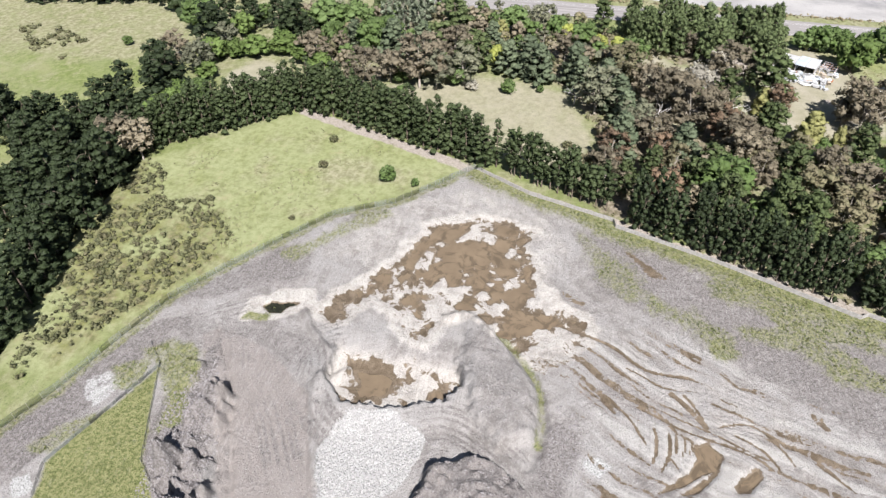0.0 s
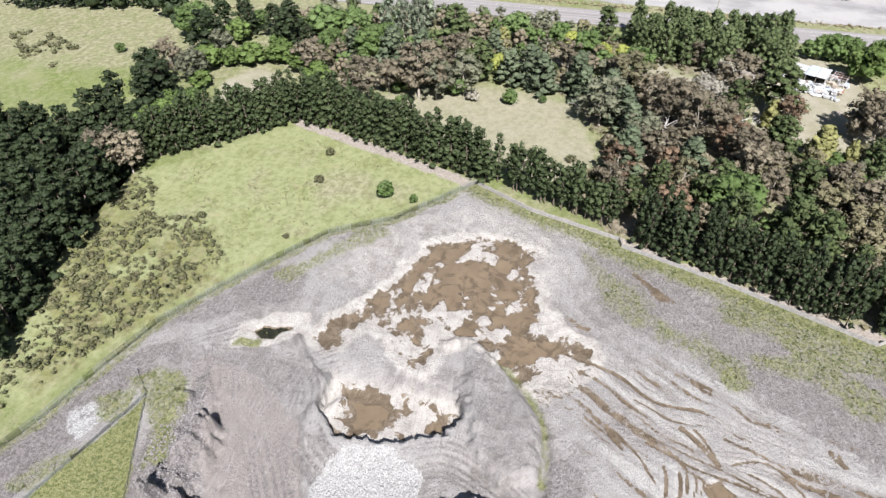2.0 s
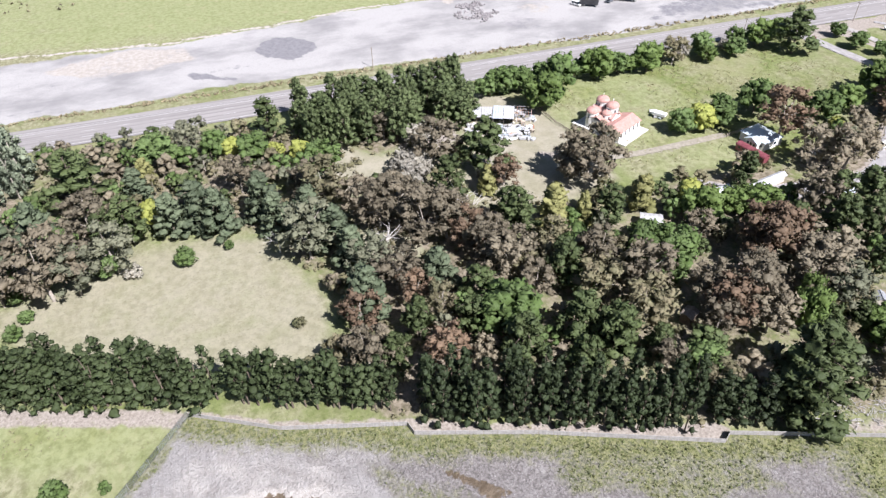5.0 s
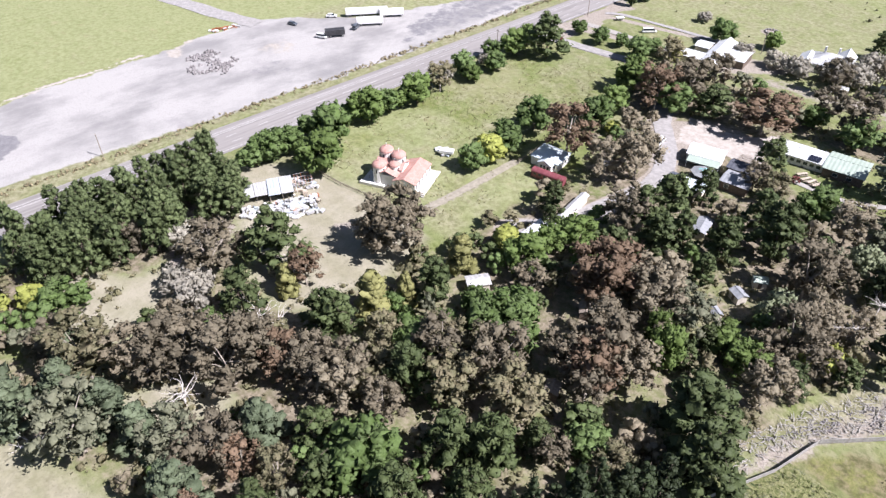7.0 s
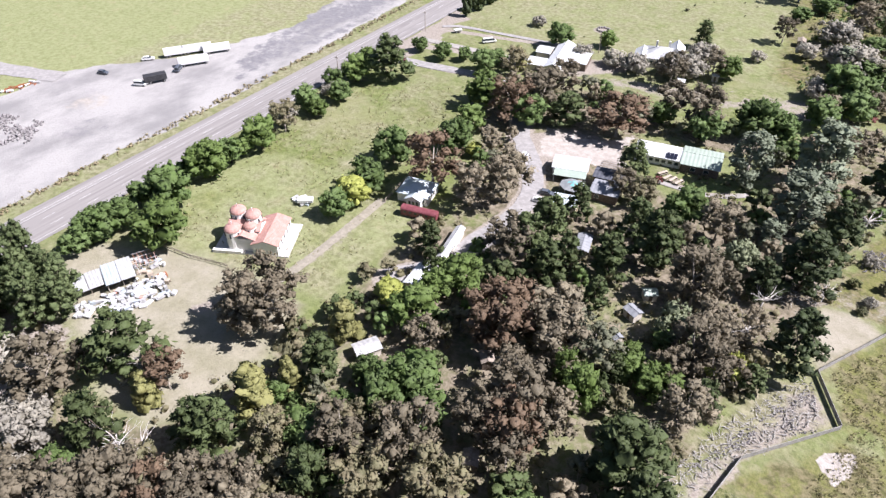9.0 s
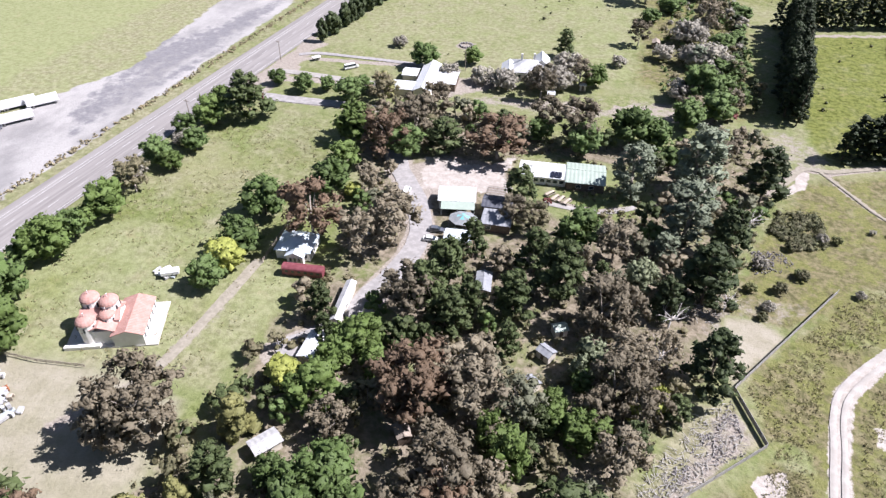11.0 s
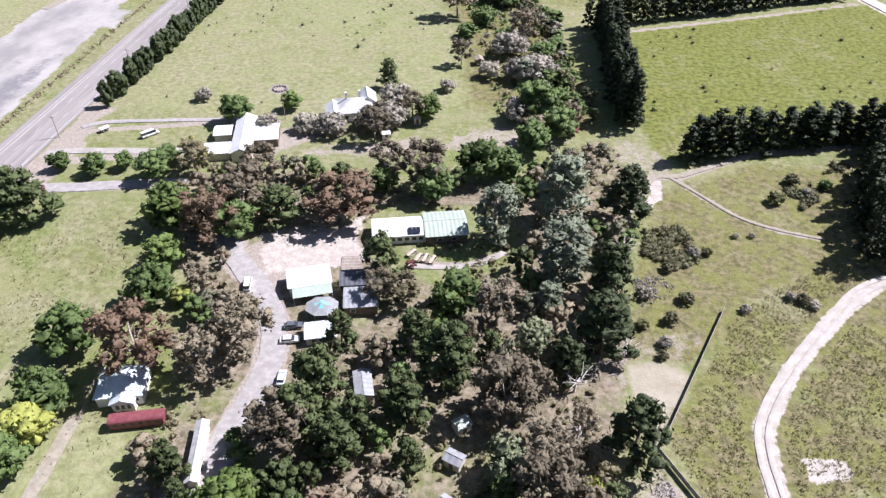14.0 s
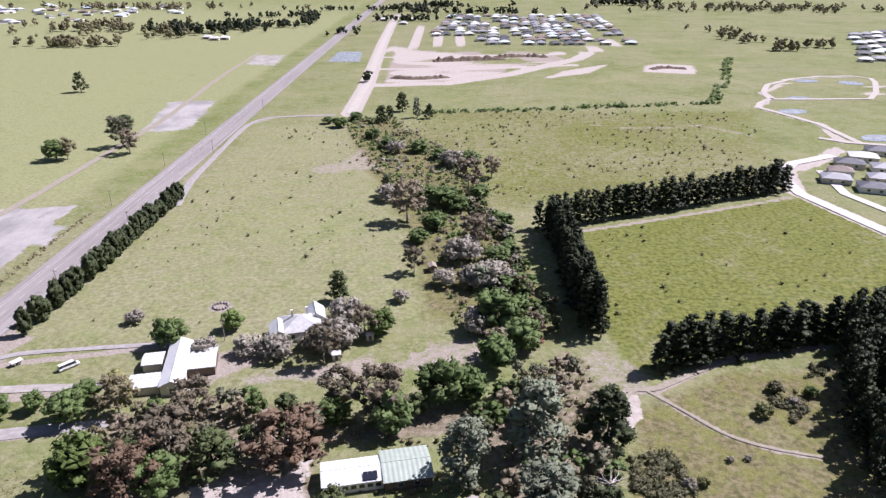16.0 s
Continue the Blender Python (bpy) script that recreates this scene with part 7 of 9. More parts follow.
def open_shed(x, y, turn, L, W, front, back, bays, label):
    """A low shed, open along its front, roofed by one sheet a bay."""
    ob = anchor("open_shed", x, y, turn, label, "shed", "sheds in the goods yard")
    for x0, x1, y0, y1, h in ((-L / 2, L / 2, W / 2 - 0.12, W / 2, back), (-L / 2, -L / 2 + 0.1, -W / 2 + 0.6, W / 2 - 0.12, front), (L / 2 - 0.1, L / 2, -W / 2 + 0.6, W / 2 - 0.12, front)):
        bm = bmesh.new()
        box(bm, x0, x1, y0, y1, -0.2, h - 0.05)
        part("wall", bm, M_WORN, ob)
    edge = -L / 2 - 0.3
    for k, (wide, lift, skin) in enumerate(bays):
        bm = bmesh.new()
        ribbed(bm, (edge, W / 2 + 0.3, back + lift + 0.1), (edge + wide, W / 2 + 0.3, back + lift + 0.1), (edge + wide, -W / 2 - 0.4, front + lift + 0.1), (edge, -W / 2 - 0.4, front + lift + 0.1), max(3, int(wide / 0.8)), 0.05)
        part("roof", bm, skin, ob)
        bm = bmesh.new()
        box(bm, edge + 0.25, edge + 0.37, -W / 2, -W / 2 + 0.12, -0.1, front + lift)
        part("post", bm, M_TIMBER, ob)
        edge += wide + 0.12
    bm = bmesh.new()
    box(bm, L / 2 - 0.12, L / 2, -W / 2, -W / 2 + 0.12, -0.1, front)
    part("post", bm, M_TIMBER, ob)
    for k in range(3):
        bm = bmesh.new()
        box(bm, -L / 2 + 0.4 + k * L * 0.3, -L / 2 + 0.4 + k * L * 0.3 + 1.2, W / 2 - 0.9, W / 2 - 0.15, 0, 0.9)
        part("bench", bm, M_TIMBER, ob)
    return ob


open_shed(-120.6, -10.2, 68, 8.4, 6.0, 2.3, 2.7, ((4.3, 0, M_OLDROOF), (4.5, 0.04, M_WORN)), "low open-fronted shed with a worn pale sheet roof")
open_shed(-117.0, -3.4, 65, 6.9, 7.8, 2.75, 3.15, ((3.6, 0, M_DUSTBLUE), (3.7, 0.14, M_OLDROOF)), "open shed with dusty blue and grey roof sheets")
ob = anchor("roof_frame", -116.2, 4.2, 65, "unroofed shed frame of white posts and red rafters", "shed frame")
for i in range(6):
    bm = bmesh.new()
    box(bm, -2.6 + 1.0 * i, -2.5 + 1.0 * i, -3.2, 3.2, 2.5, 2.64)
    part("rafter", bm, M_SALMON if i % 2 else M_RUST, ob)
for i in range(4):
    bm = bmesh.new()
    box(bm, -2.9, 2.9, -3.0 + 2.0 * i, -2.9 + 2.0 * i, 2.64, 2.72)
    part("batten", bm, M_OLDROOF, ob)
for px, py in [(a, b) for a in (-2.55, 2.45) for b in (-3.0, 0.0, 3.0)]:
    bm = bmesh.new()
    box(bm, px - 0.06, px + 0.06, py - 0.06, py + 0.06, -0.1, 2.5)
    part("post", bm, M_WHITE, ob)


def junk(kind, x, y, turn, r):
    skin, tone = ((M_WHITE, "white"), (M_WORN, "grey weathered"), (M_BEIGE, "stained beige"), (M_OLDROOF, "pale grey"), (M_OLDROOF, "pale grey"), (M_DUSTBLUE, "dusty blue-grey"), (M_SALMON, "faded salmon"))[int(r.choice(7, p=(0.2, 0.2, 0.1, 0.2, 0.14, 0.1, 0.06)))]
    if kind == "crate":
        w, d, h = 0.6 + r.random() * 1.1, 0.5 + 0.8 * r.random(), 0.4 + 0.9 * r.random()
        ob = anchor("crate", x, y, turn, tone + " slatted crate stacked on the ground", "crate", "stored goods in the yard")
        for k in range(3):
            for s in (-1, 1):
                bm = bmesh.new()
                box(bm, -w / 2, w / 2, s * d / 2 - 0.03, s * d / 2 + 0.03, h * (0.05 + 0.33 * k), h * (0.3 + 0.33 * k))
                part("slat", bm, skin, ob)
        bm = bmesh.new()
        box(bm, -w / 2, w / 2, -d / 2, d / 2, h, h + 0.05)
        part("lid", bm, skin, ob)
    elif kind == "sheet":
        w, d = 0.9 + r.random() * 1.9, 0.6 + r.random() * 0.8
        ob = anchor("sheet_stack", x, y, turn, "stack of " + tone + " building sheets on bearers", "sheet stack", "stored goods in the yard")
        for k in range(2):
            bm = bmesh.new()
            box(bm, -w / 2 + 0.2 + k * (w - 0.6), -w / 2 + 0.4 + k * (w - 0.6), -d / 2, d / 2, 0, 0.12)
            part("bearer", bm, M_TIMBER, ob)
        z = 0.12
        for k in range(3):
            bm = bmesh.new()
            o = 0.12 * r.normal()
            t = 0.1 + 0.15 * r.random()
            box(bm, -w / 2 + o, w / 2 + o, -d / 2, d / 2, z, z + t)
            z += t
            part("sheet", bm, skin, ob)
    elif kind == "drum":
        ob = anchor("drum", x, y, turn, tone + " storage drum with a flat lid", "drum", "stored goods in the yard")
        bm = bmesh.new()
        round_post(bm, 0, 0, 0, 0.86, 0.3, 0.3, 12)
        part("barrel", bm, skin, ob)
        bm = bmesh.new()
        round_post(bm, 0, 0, 0.86, 0.92, 0.32, 0.32, 12)
        part("lid", bm, M_STEEL, ob)
    else:
        ob = anchor("trestle", x, y, turn, "rusty red steel rack lying in the yard", "rack", "stored goods in the yard")
        for k in range(5):
            bm = bmesh.new()
            box(bm, -1.4, 1.4, -0.9 + 0.45 * k - 0.05, -0.9 + 0.45 * k + 0.05, 0.3, 0.42)
            part("rail", bm, M_RUST, ob)
        for s in (-1, 1):
            bm = bmesh.new()
            box(bm, s * 1.2 - 0.06, s * 1.2 + 0.06, -1, 1, 0, 0.3)
            part("foot", bm, M_RUST, ob)


jr = rng_of(77)
taken = []
for count, p0, ea, eb in ((84, (-115.0, -10.0), (5.6, 14.0), (9.0, -3.0)), (14, (-118.6, 0.4), (3.4, 7.6), (5.4, -2.6)), (18, (-124.4, -5.6), (4.6, 11.4), (2.4, -1.0)), (20, (-117.5, -16.6), (4.0, 7.4), (4.6, -2.2))):
    made = tries = 0
    while made < count and tries < 900:
        tries += 1
        u, v = jr.random(), jr.random() ** 1.5
        x, y = p0[0] + u * ea[0] + v * eb[0], p0[1] + u * ea[1] + v * eb[1]
        if any(math.hypot(x - p, y - q) < 0.8 for p, q in taken):
            continue
        taken.append((x, y))
        junk(("crate", "sheet", "drum", "sheet", "crate", "sheet")[made % 6], x, y, 62 + 30 * jr.normal(), jr)
        made += 1
for x, y in ((-121.6, -0.4), (-109.2, 3.4)):
    junk("rack", x, y, 65 + 6 * jr.normal(), jr)
for i in range(7):
    junk("sheet", -138 + jr.normal() * 1.2, 0.8 + jr.normal() * 1.6, 40 * jr.normal(), jr)

# ---------------------------------------------------------------- blue cottage, red carriage and long sheds
cot = house("house", -75, 71, 12, 9.6, 8.4, 2.9, 1.7, M_BLUEROOF, M_RENDER, "pale blue roofed cottage with white walls under gum trees", hip=True, windows=(("s", 3.4, 1.5, 1.2, 1.1), ("w", 0, 1.5, 1.2, 1.1), ("e", 1, 1.5, 1.2, 1.1)))
wing = house("porch_wing", -73.0, 67.0, 102, 3.4, 4.6, 2.7, 1.1, M_BLUEROOF, M_RENDER, "gabled white porch wing with a triple window", windows=(("w", -1.2, 1.4, 0.7, 1.3), ("w", 0, 1.4, 0.7, 1.3), ("w", 1.2, 1.4, 0.7, 1.3)))


def carriage():
    ob = anchor("railway_carriage", -68.3, 62.6, 13, "dark red wooden carriage with a curved roof on the grass", "carriage")
    bm = bmesh.new()
    box(bm, -5.5, 5.5, -1.35, 1.35, 0.35, 2.2)
    part("body", bm, M_REDPAINT, ob)
    bm = bmesh.new()
    prev = None
    for k in range(9):
        a = math.pi * k / 8
        ring = [bm.verts.new((x, -1.45 * math.cos(a), 2.2 + 0.75 * math.sin(a))) for x in (-5.6, 5.6)]
        if prev:
            bm.faces.new((prev[0], prev[1], ring[1], ring[0]))
        prev = ring
    bmesh.ops.holes_fill(bm, edges=bm.edges)
    part("roof", bm, M_REDPAINT, ob)
    for i in range(6):
        bm = bmesh.new()
        box(bm, -4.6 + i * 1.7, -3.8 + i * 1.7, -1.38, -1.34, 1.3, 1.95)
        part("window", bm, M_GLASS, ob)
    for x in (-4, 0, 4):
        bm = bmesh.new()
        box(bm, x - 0.2, x + 0.2, -1.2, 1.2, -0.1, 0.35)
        part("bearer", bm, M_TIMBER, ob)


carriage()
for x, y, turn, L, W, roof, lab in ((-52.6, 55.6, 101, 14, 2.0, M_OLDROOF, "long narrow shed with a weathered flat-pitched roof"), (-52.2, 39.5, 96, 8, 3.4, M_WHITEROOF, "small shed with a white metal roof beside bright trees"),
                                   (-22.5, 75.5, 105, 7.0, 3.4, M_GREYROOF, "grey roofed shed hidden among dark trees"), (-35.5, 91, 14, 7.0, 5, M_BLUEROOF, "pale blue roofed outbuilding under a feathery tree"),
                                   (-47.5, 12.7, 60, 5.5, 3.6, M_WORN, "weathered pale shelter roof in a clearing")):
    house("shed", x, y, turn, L, W, 2.3, 0.5, roof, M_CREAM, lab, "shed", "sheds of the property", windows=(("s", 0, 1.3, 1.0, 0.8),), door=-L / 4)

# ---------------------------------------------------------------- green-roofed hall, courtyard and cafe
hall = house("house", -9.2, 135.2, 11, 11.6, 11.2, 2.9, 1.2, M_GREENROOF, M_BROWNWALL, "hall with a pale green metal roof and dark verandah", "hall", windows=(("s", -2, 1.5, 1.4, 1.1), ("s", 2, 1.5, 1.4, 1.1)))
hall2 = house("house", -22.2, 132.6, 11, 14.6, 8.4, 2.8, 1.1, M_WHITEROOF, M_RENDER, "long white-roofed wing with a row of windows", "hall", windows=tuple(("s", -6 + 2 * i, 1.5, 1.3, 1.1) for i in range(7)))
ob = anchor("solar_array", -17.5, 130.3, 11, "dark solar array fixed on a white roof", "solar panel", z=3.36)
for i in range(3):
    bm = bmesh.new()
    slab(bm, [(-1.7 + i * 1.15, -1.1, -0.02), (-0.6 + i * 1.15, -1.1, -0.02), (-0.6 + i * 1.15, 1.1, 0.56), (-1.7 + i * 1.15, 1.1, 0.56)], 0.05)
    part("panel", bm, M_SOLAR, ob)
cafe = house("house", -42.6, 109.2, 18, 10.6, 7.2, 3.0, 1.0, M_WHITEROOF, M_RENDER, "cafe building with a white and pale green roof", "house", windows=(("s", -3, 1.5, 1.6, 1.2), ("w", 0, 1.5, 1.6, 1.2), ("s", 3, 1.5, 1.6, 1.2)), door=0)
lean_to(cafe, -4.6, 5.4, -7.2, -3.7, 2.4, 3.0, M_GREENROOF)
house("house", -27.8, 102.6, 10, 8.0, 7.0, 2.8, 0.5, M_GREYROOF, M_BROWNWALL, "low grey-roofed building with dark timber walls", "house", windows=(("e", 0, 1.5, 1.2, 1.2), ("s", -2, 1.5, 1.2, 1.2)))
house("house", -29.6, 109.6, 10, 9.0, 5.6, 3.2, 0.6, M_DARKROOF, M_BROWNWALL, "dark slate-roofed building beside the cafe", "house", windows=(("w", 0, 1.5, 1.2, 1.2),))
ob = anchor("timber_deck", -33.2, 118.8, 8, "weathered slatted timber deck in the courtyard", "deck")
for i in range(14):
    bm = bmesh.new()
    box(bm, -2.9, 2.9, -3.1 + 0.44 * i, -2.78 + 0.44 * i, 0.16, 0.22)
    part("plank", bm, M_TIMBER if i % 3 else M_PALING, ob)
for k in range(3):
    bm = bmesh.new()
    box(bm, -2.6 + 2.5 * k, -2.4 + 2.5 * k, -3.1, 3.0, -0.1, 0.16)
    part("joist", bm, M_TIMBER, ob)


def shade_canopy():
    ob = anchor("shade_canopy", -36.8, 98.6, 8, "grey canvas shade canopy with a teal star centre", "canopy")
    n, top = 8, (0, 0, 3.9)
    for i in range(n):
        a, b = 2 * math.pi * (i - 0.5) / n, 2 * math.pi * (i + 0.5) / n
        k = 4.1
        p, q = (k * math.cos(a) * 1.05, k * math.sin(a) * 0.9, 2.7), (k * math.cos(b) * 1.05, k * math.sin(b) * 0.9, 2.7)
        bm = bmesh.new()
        m = [tuple(Vector(top).lerp(Vector(v), 0.45)) for v in (p, q)]
        slab(bm, [m[0], p, q, m[1]], 0.03)
        part("canvas_panel", bm, M_CANVAS, ob)
        bm = bmesh.new()
        slab(bm, [top, m[0], m[1]], 0.03)
        part("star_panel", bm, M_TEAL if i % 2 == 0 else M_CANVAS, ob, "teal star point" if i % 2 == 0 else "")
        bm = bmesh.new()
        round_post(bm, p[0] * 0.97, p[1] * 0.97, 0, 2.68, 0.05)
        part("post", bm, M_STEEL, ob)


shade_canopy()
for i, (x, y, turn) in enumerate(((-15.5, 122.3, 70), (-13.6, 122.2, 76), (-11.6, 121.6, 72), (-17.6, 124.0, 60))):
    ob = anchor("picnic_table", x, y, turn, "long pale timber table with benches in the courtyard", "table", "tables in the courtyard")
    bm = bmesh.new()
    box(bm, -1.8, 1.8, -0.42, 0.42, 0.7, 0.76)
    part("tabletop", bm, M_BEIGE, ob)
    for s in (-1, 1):
        bm = bmesh.new()
        box(bm, -1.8, 1.8, s * 0.8 - 0.14, s * 0.8 + 0.14, 0.42, 0.47)
        part("bench", bm, M_TIMBER, ob)
        bm = bmesh.new()
        box(bm, s * 1.3 - 0.05, s * 1.3 + 0.05, -0.85, 0.85, 0, 0.7)
        part("leg", bm, M_TIMBER, ob)

# ---------------------------------------------------------------- farm: barns, farmhouse, small sheds
house("barn", -82, 180, -78, 25, 6.4, 3.4, 1.5, M_WHITEROOF, M_CREAM, "long white-roofed barn with a steep gable", "barn", "farm sheds", windows=(("e", 0, 1.6, 1.4, 1.2),), door=2)
house("barn", -88.5, 171.2, 12, 8.4, 7.0, 2.7, 0.8, M_WHITEROOF, M_CREAM, "low white-roofed lean shed beside the barn", "barn", "farm sheds")
house("barn", -90.6, 183.4, 12, 5.6, 6.6, 2.6, 0.7, M_WHITEROOF, M_CREAM, "small white-roofed shed behind the barn", "barn", "farm sheds")
house("barn", -75.2, 183.4, 12, 8.0, 11.5, 3.0, 0.7, M_WHITEROOF, M_BROWNWALL, "white-roofed machinery shed with a dark open front", "barn", "farm sheds")
fh = house("house", -48.5, 204.5, 15, 13, 12, 3.4, 3.0, M_OLDROOF, M_RENDER, "old farmhouse with pale hipped metal roofs and chimneys", "house", hip=True, windows=(("s", -3, 1.7, 1.2, 1.4), ("s", 3, 1.7, 1.2, 1.4), ("e", 0, 1.7, 1.2, 1.4)))
for x, y in ((-2.5, 1.5), (2.5, 2.5)):
    bm = bmesh.new()
    box(bm, x - 0.4, x + 0.4, y - 0.4, y + 0.4, 3.4, 8.0)
    part("chimney", bm, M_RENDER, fh)
house("house_wing", -44.6, 211.5, 105, 8.5, 6, 3.4, 2.4, M_WHITEROOF, M_RENDER, "gabled white wing of the old farmhouse", "house", windows=(("e", 0, 1.7, 1.0, 1.4),))
house("house_wing", -55.2, 201.0, 105, 9, 5.5, 3.0, 1.8, M_WHITEROOF, M_RENDER, "gabled white side wing of the farmhouse", "house", windows=(("w", 0, 1.6, 1.0, 1.3),))
for x, y, turn, L, W, h, roof, lab in ((-34.1, 187.5, 15, 2.6, 2.4, 2.2, M_WHITEROOF, "small white garden shed on the slope"), (-24.5, 199.7, 10, 2.4, 2.2, 2.2, M_WHITEROOF, "small white shed beside grey shrubs"),
                                      (-4.4, 254, 100, 4.2, 3.0, 2.3, M_TIMBER, "weathered timber hen house in the paddock"), (-0.2, 67, 35, 3.2, 2.6, 2.1, M_GREENROOF, "little hut with a pale green roof in the wood"),
                                      (-1.2, 58.4, -25, 3.6, 2.8, 2.1, M_GREYROOF, "little hut with a weathered grey roof in the wood"), (-1.7, 48.6, -30, 3.0, 2.2, 1.9, M_GREYROOF, "low grey-roofed hut among bushes"),
                                      (-11.9, 1.2, -62, 3.6, 2.8, 2.2, M_TIMBER, "timber hut in a grassy clearing"), (-22.9, 25.6, -50, 3.6, 2.8, 2.2, M_TIMBER, "weathered timber hut under gum trees")):
    house("hut", x, y, turn, L, W, h, 0.6, roof, M_BROWNWALL if roof is M_TIMBER else M_CREAM, lab, "hut", "huts of the wood", over=0.25, door=0)


# ---------------------------------------------------------------- vehicles
def wheels(ob, xs, half, r):
    for x in xs:
        for s in (-1, 1):
            bm = bmesh.new()
            round_post(bm, 0, 0, -0.1, 0.1, r, r, 14)
            bm.transform(Matrix.Translation((x, s * half, r)) @ Matrix.Rotation(math.pi / 2, 4, "X"))
            w = part("wheel", bm, M_TYRE, ob)
            bm = bmesh.new()
            round_post(bm, 0, 0, -0.115, 0.115, r * 0.6, r * 0.6, 10)
            bm.transform(Matrix.Translation((x, s * half, r)) @ Matrix.Rotation(math.pi / 2, 4, "X"))
            part("rim", bm, M_STEEL, w)


def car(x, y, turn, paint, label, L=4.5, van=False):
    ob = anchor("van" if van else "car", x, y, turn, label, "van" if van else "car", "parked vehicles")
    k = L / 4.5
    low = [(-2.25, 0.3), (-2.25, 0.85), (-2.0, 0.95), (-1.0, 1.0), (1.25, 0.98), (2.1, 0.82), (2.25, 0.6), (2.25, 0.3)]
    top = [(-1.9, 0.95), (-1.45, 1.45), (0.45, 1.48), (1.2, 0.98)] if not van else [(-2.15, 0.95), (-2.1, 1.95), (1.1, 1.95), (1.75, 0.95)]
    for n, prof, half, mat in (("body", low, 0.87, paint), ("cabin", top, 0.76, M_GLASS)):
        bm = bmesh.new()
        a = [bm.verts.new((px * k, -half, pz)) for px, pz in prof]
        b = [bm.verts.new((px * k, half, pz)) for px, pz in prof]
        bm.faces.new(a[::-1])
        bm.faces.new(b)
        for i in range(len(a)):
            j = (i + 1) % len(a)
            bm.faces.new((a[i], a[j], b[j], b[i]))
        bmesh.ops.bevel(bm, geom=list(bm.edges), offset=0.05, segments=1, affect="EDGES")
        part(n, bm, mat, ob)
    bm = bmesh.new()
    z = top[1][1]
    box(bm, top[1][0] * k, top[2][0] * k, -0.72, 0.72, z - 0.01, z + 0.035)
    part("roof", bm, paint, ob)
    for s in (-1, 1):
        bm = bmesh.new()
        box(bm, 2.2 * k, 2.27 * k, s * 0.6 - 0.15, s * 0.6 + 0.15, 0.62, 0.76)
        part("headlight", bm, M_STEEL, ob)
    wheels(ob, (-1.35 * k, 1.35 * k), 0.78, 0.32)
    return ob


car(-43.0, 93.4, 12, M_CARGREY, "dark grey sedan parked beside the cafe")
car(-42.6, 88.7, 10, M_WHITE, "white sedan parked on the drive", 4.7)
car(-41.4, 77.0, 95, M_BLUEROOF, "pale blue car in tree shade")
car(-61.2, 83.0, 20, M_WHITE, "white car half hidden under trees")
car(-58.6, 107.5, 100, M_WHITE, "white van parked on the drive", 5.2, True)
car(-117, 182.3, 50, M_WHITE, "white camper van on the mown grass", 6.4, True)
car(-229, 69.5, 20, M_CARGREY, "dark car parked in the gravel yard")
car(-225, 88, 50, M_WHITE, "white utility parked on the yard edge", 5.0)
car(-207.8, 71.2, 30, M_WHITE, "white truck cab beside a black bin", 4.6, True)
car(-206.5, 88.5, 120, M_CARGREY, "dark van parked beside a trailer", 4.8, True)


def trailer(x, y, turn, L, W, h, skin, label, name="semi_trailer", group="trailers in the yard"):
    ob = anchor(name, x, y, turn, label, "trailer", group)
    bm = bmesh.new()
    box(bm, -L / 2, L / 2, -W / 2, W / 2, 0.95, 0.95 + h)
    bmesh.ops.bevel(bm, geom=list(bm.edges), offset=0.06, segments=1, affect="EDGES")
    part("box_body", bm, skin, ob)
    n = max(2, int(L / 1.4))
    for i in range(n + 1):
        xx = -L / 2 + 0.1 + (L - 0.2) * i / n
        for s in (-1, 1):
            bm = bmesh.new()
            box(bm, xx - 0.04, xx + 0.04, s * W / 2 - 0.03, s * W / 2 + 0.03, 1.0, 0.9 + h)
            part("rib", bm, skin, ob)
    bm = bmesh.new()
    box(bm, -L / 2 + 0.2, L / 2 - 0.2, -0.5, 0.5, 0.6, 0.95)
    part("chassis", bm, M_BLACK, ob)
    wheels(ob, (-L / 2 + 1.0, -L / 2 + 2.2, L / 2 - 1.2), W / 2 - 0.25, 0.48)


for x, y, L, lab in ((-219.0, 96.6, 8, "white box trailer parked on gravel"), (-213.8, 104.4, 12, "long white box trailer parked on gravel"), (-205.6, 95.6, 12, "long white box trailer beside the yard drive"), (-207.2, 109.2, 11, "long white box trailer beside the yard drive")):
    trailer(x, y, 56, L, 2.5, 2.5, M_WHITE, lab)
trailer(-205.4, 76.6, 62, 8.5, 3.0, 2.3, M_BLACK, "black covered hook-lift bin on wheels", "waste_bin")
trailer(-134.4, 184, 55, 3.6, 1.8, 0.5, M_WHITE, "small white flat trailer at the gate", "flat_trailer")
trailer(-100.4, 48.8, 35, 4.6, 2.2, 1.0, M_WHITE, "collapsed white caravan body in the paddock", "caravan", "")
for i in range(7):
    junk("sheet", -101.5 + jr.normal() * 1.6, 48.4 + jr.normal() * 1.3, 90 * jr.random(), jr)
for i in range(14):
    t = i / 13
    junk("sheet" if i % 2 else "rack", -247 + 3 * t + jr.normal(), 37 + 13 * t + jr.normal(), 60 + 20 * jr.normal(), jr)


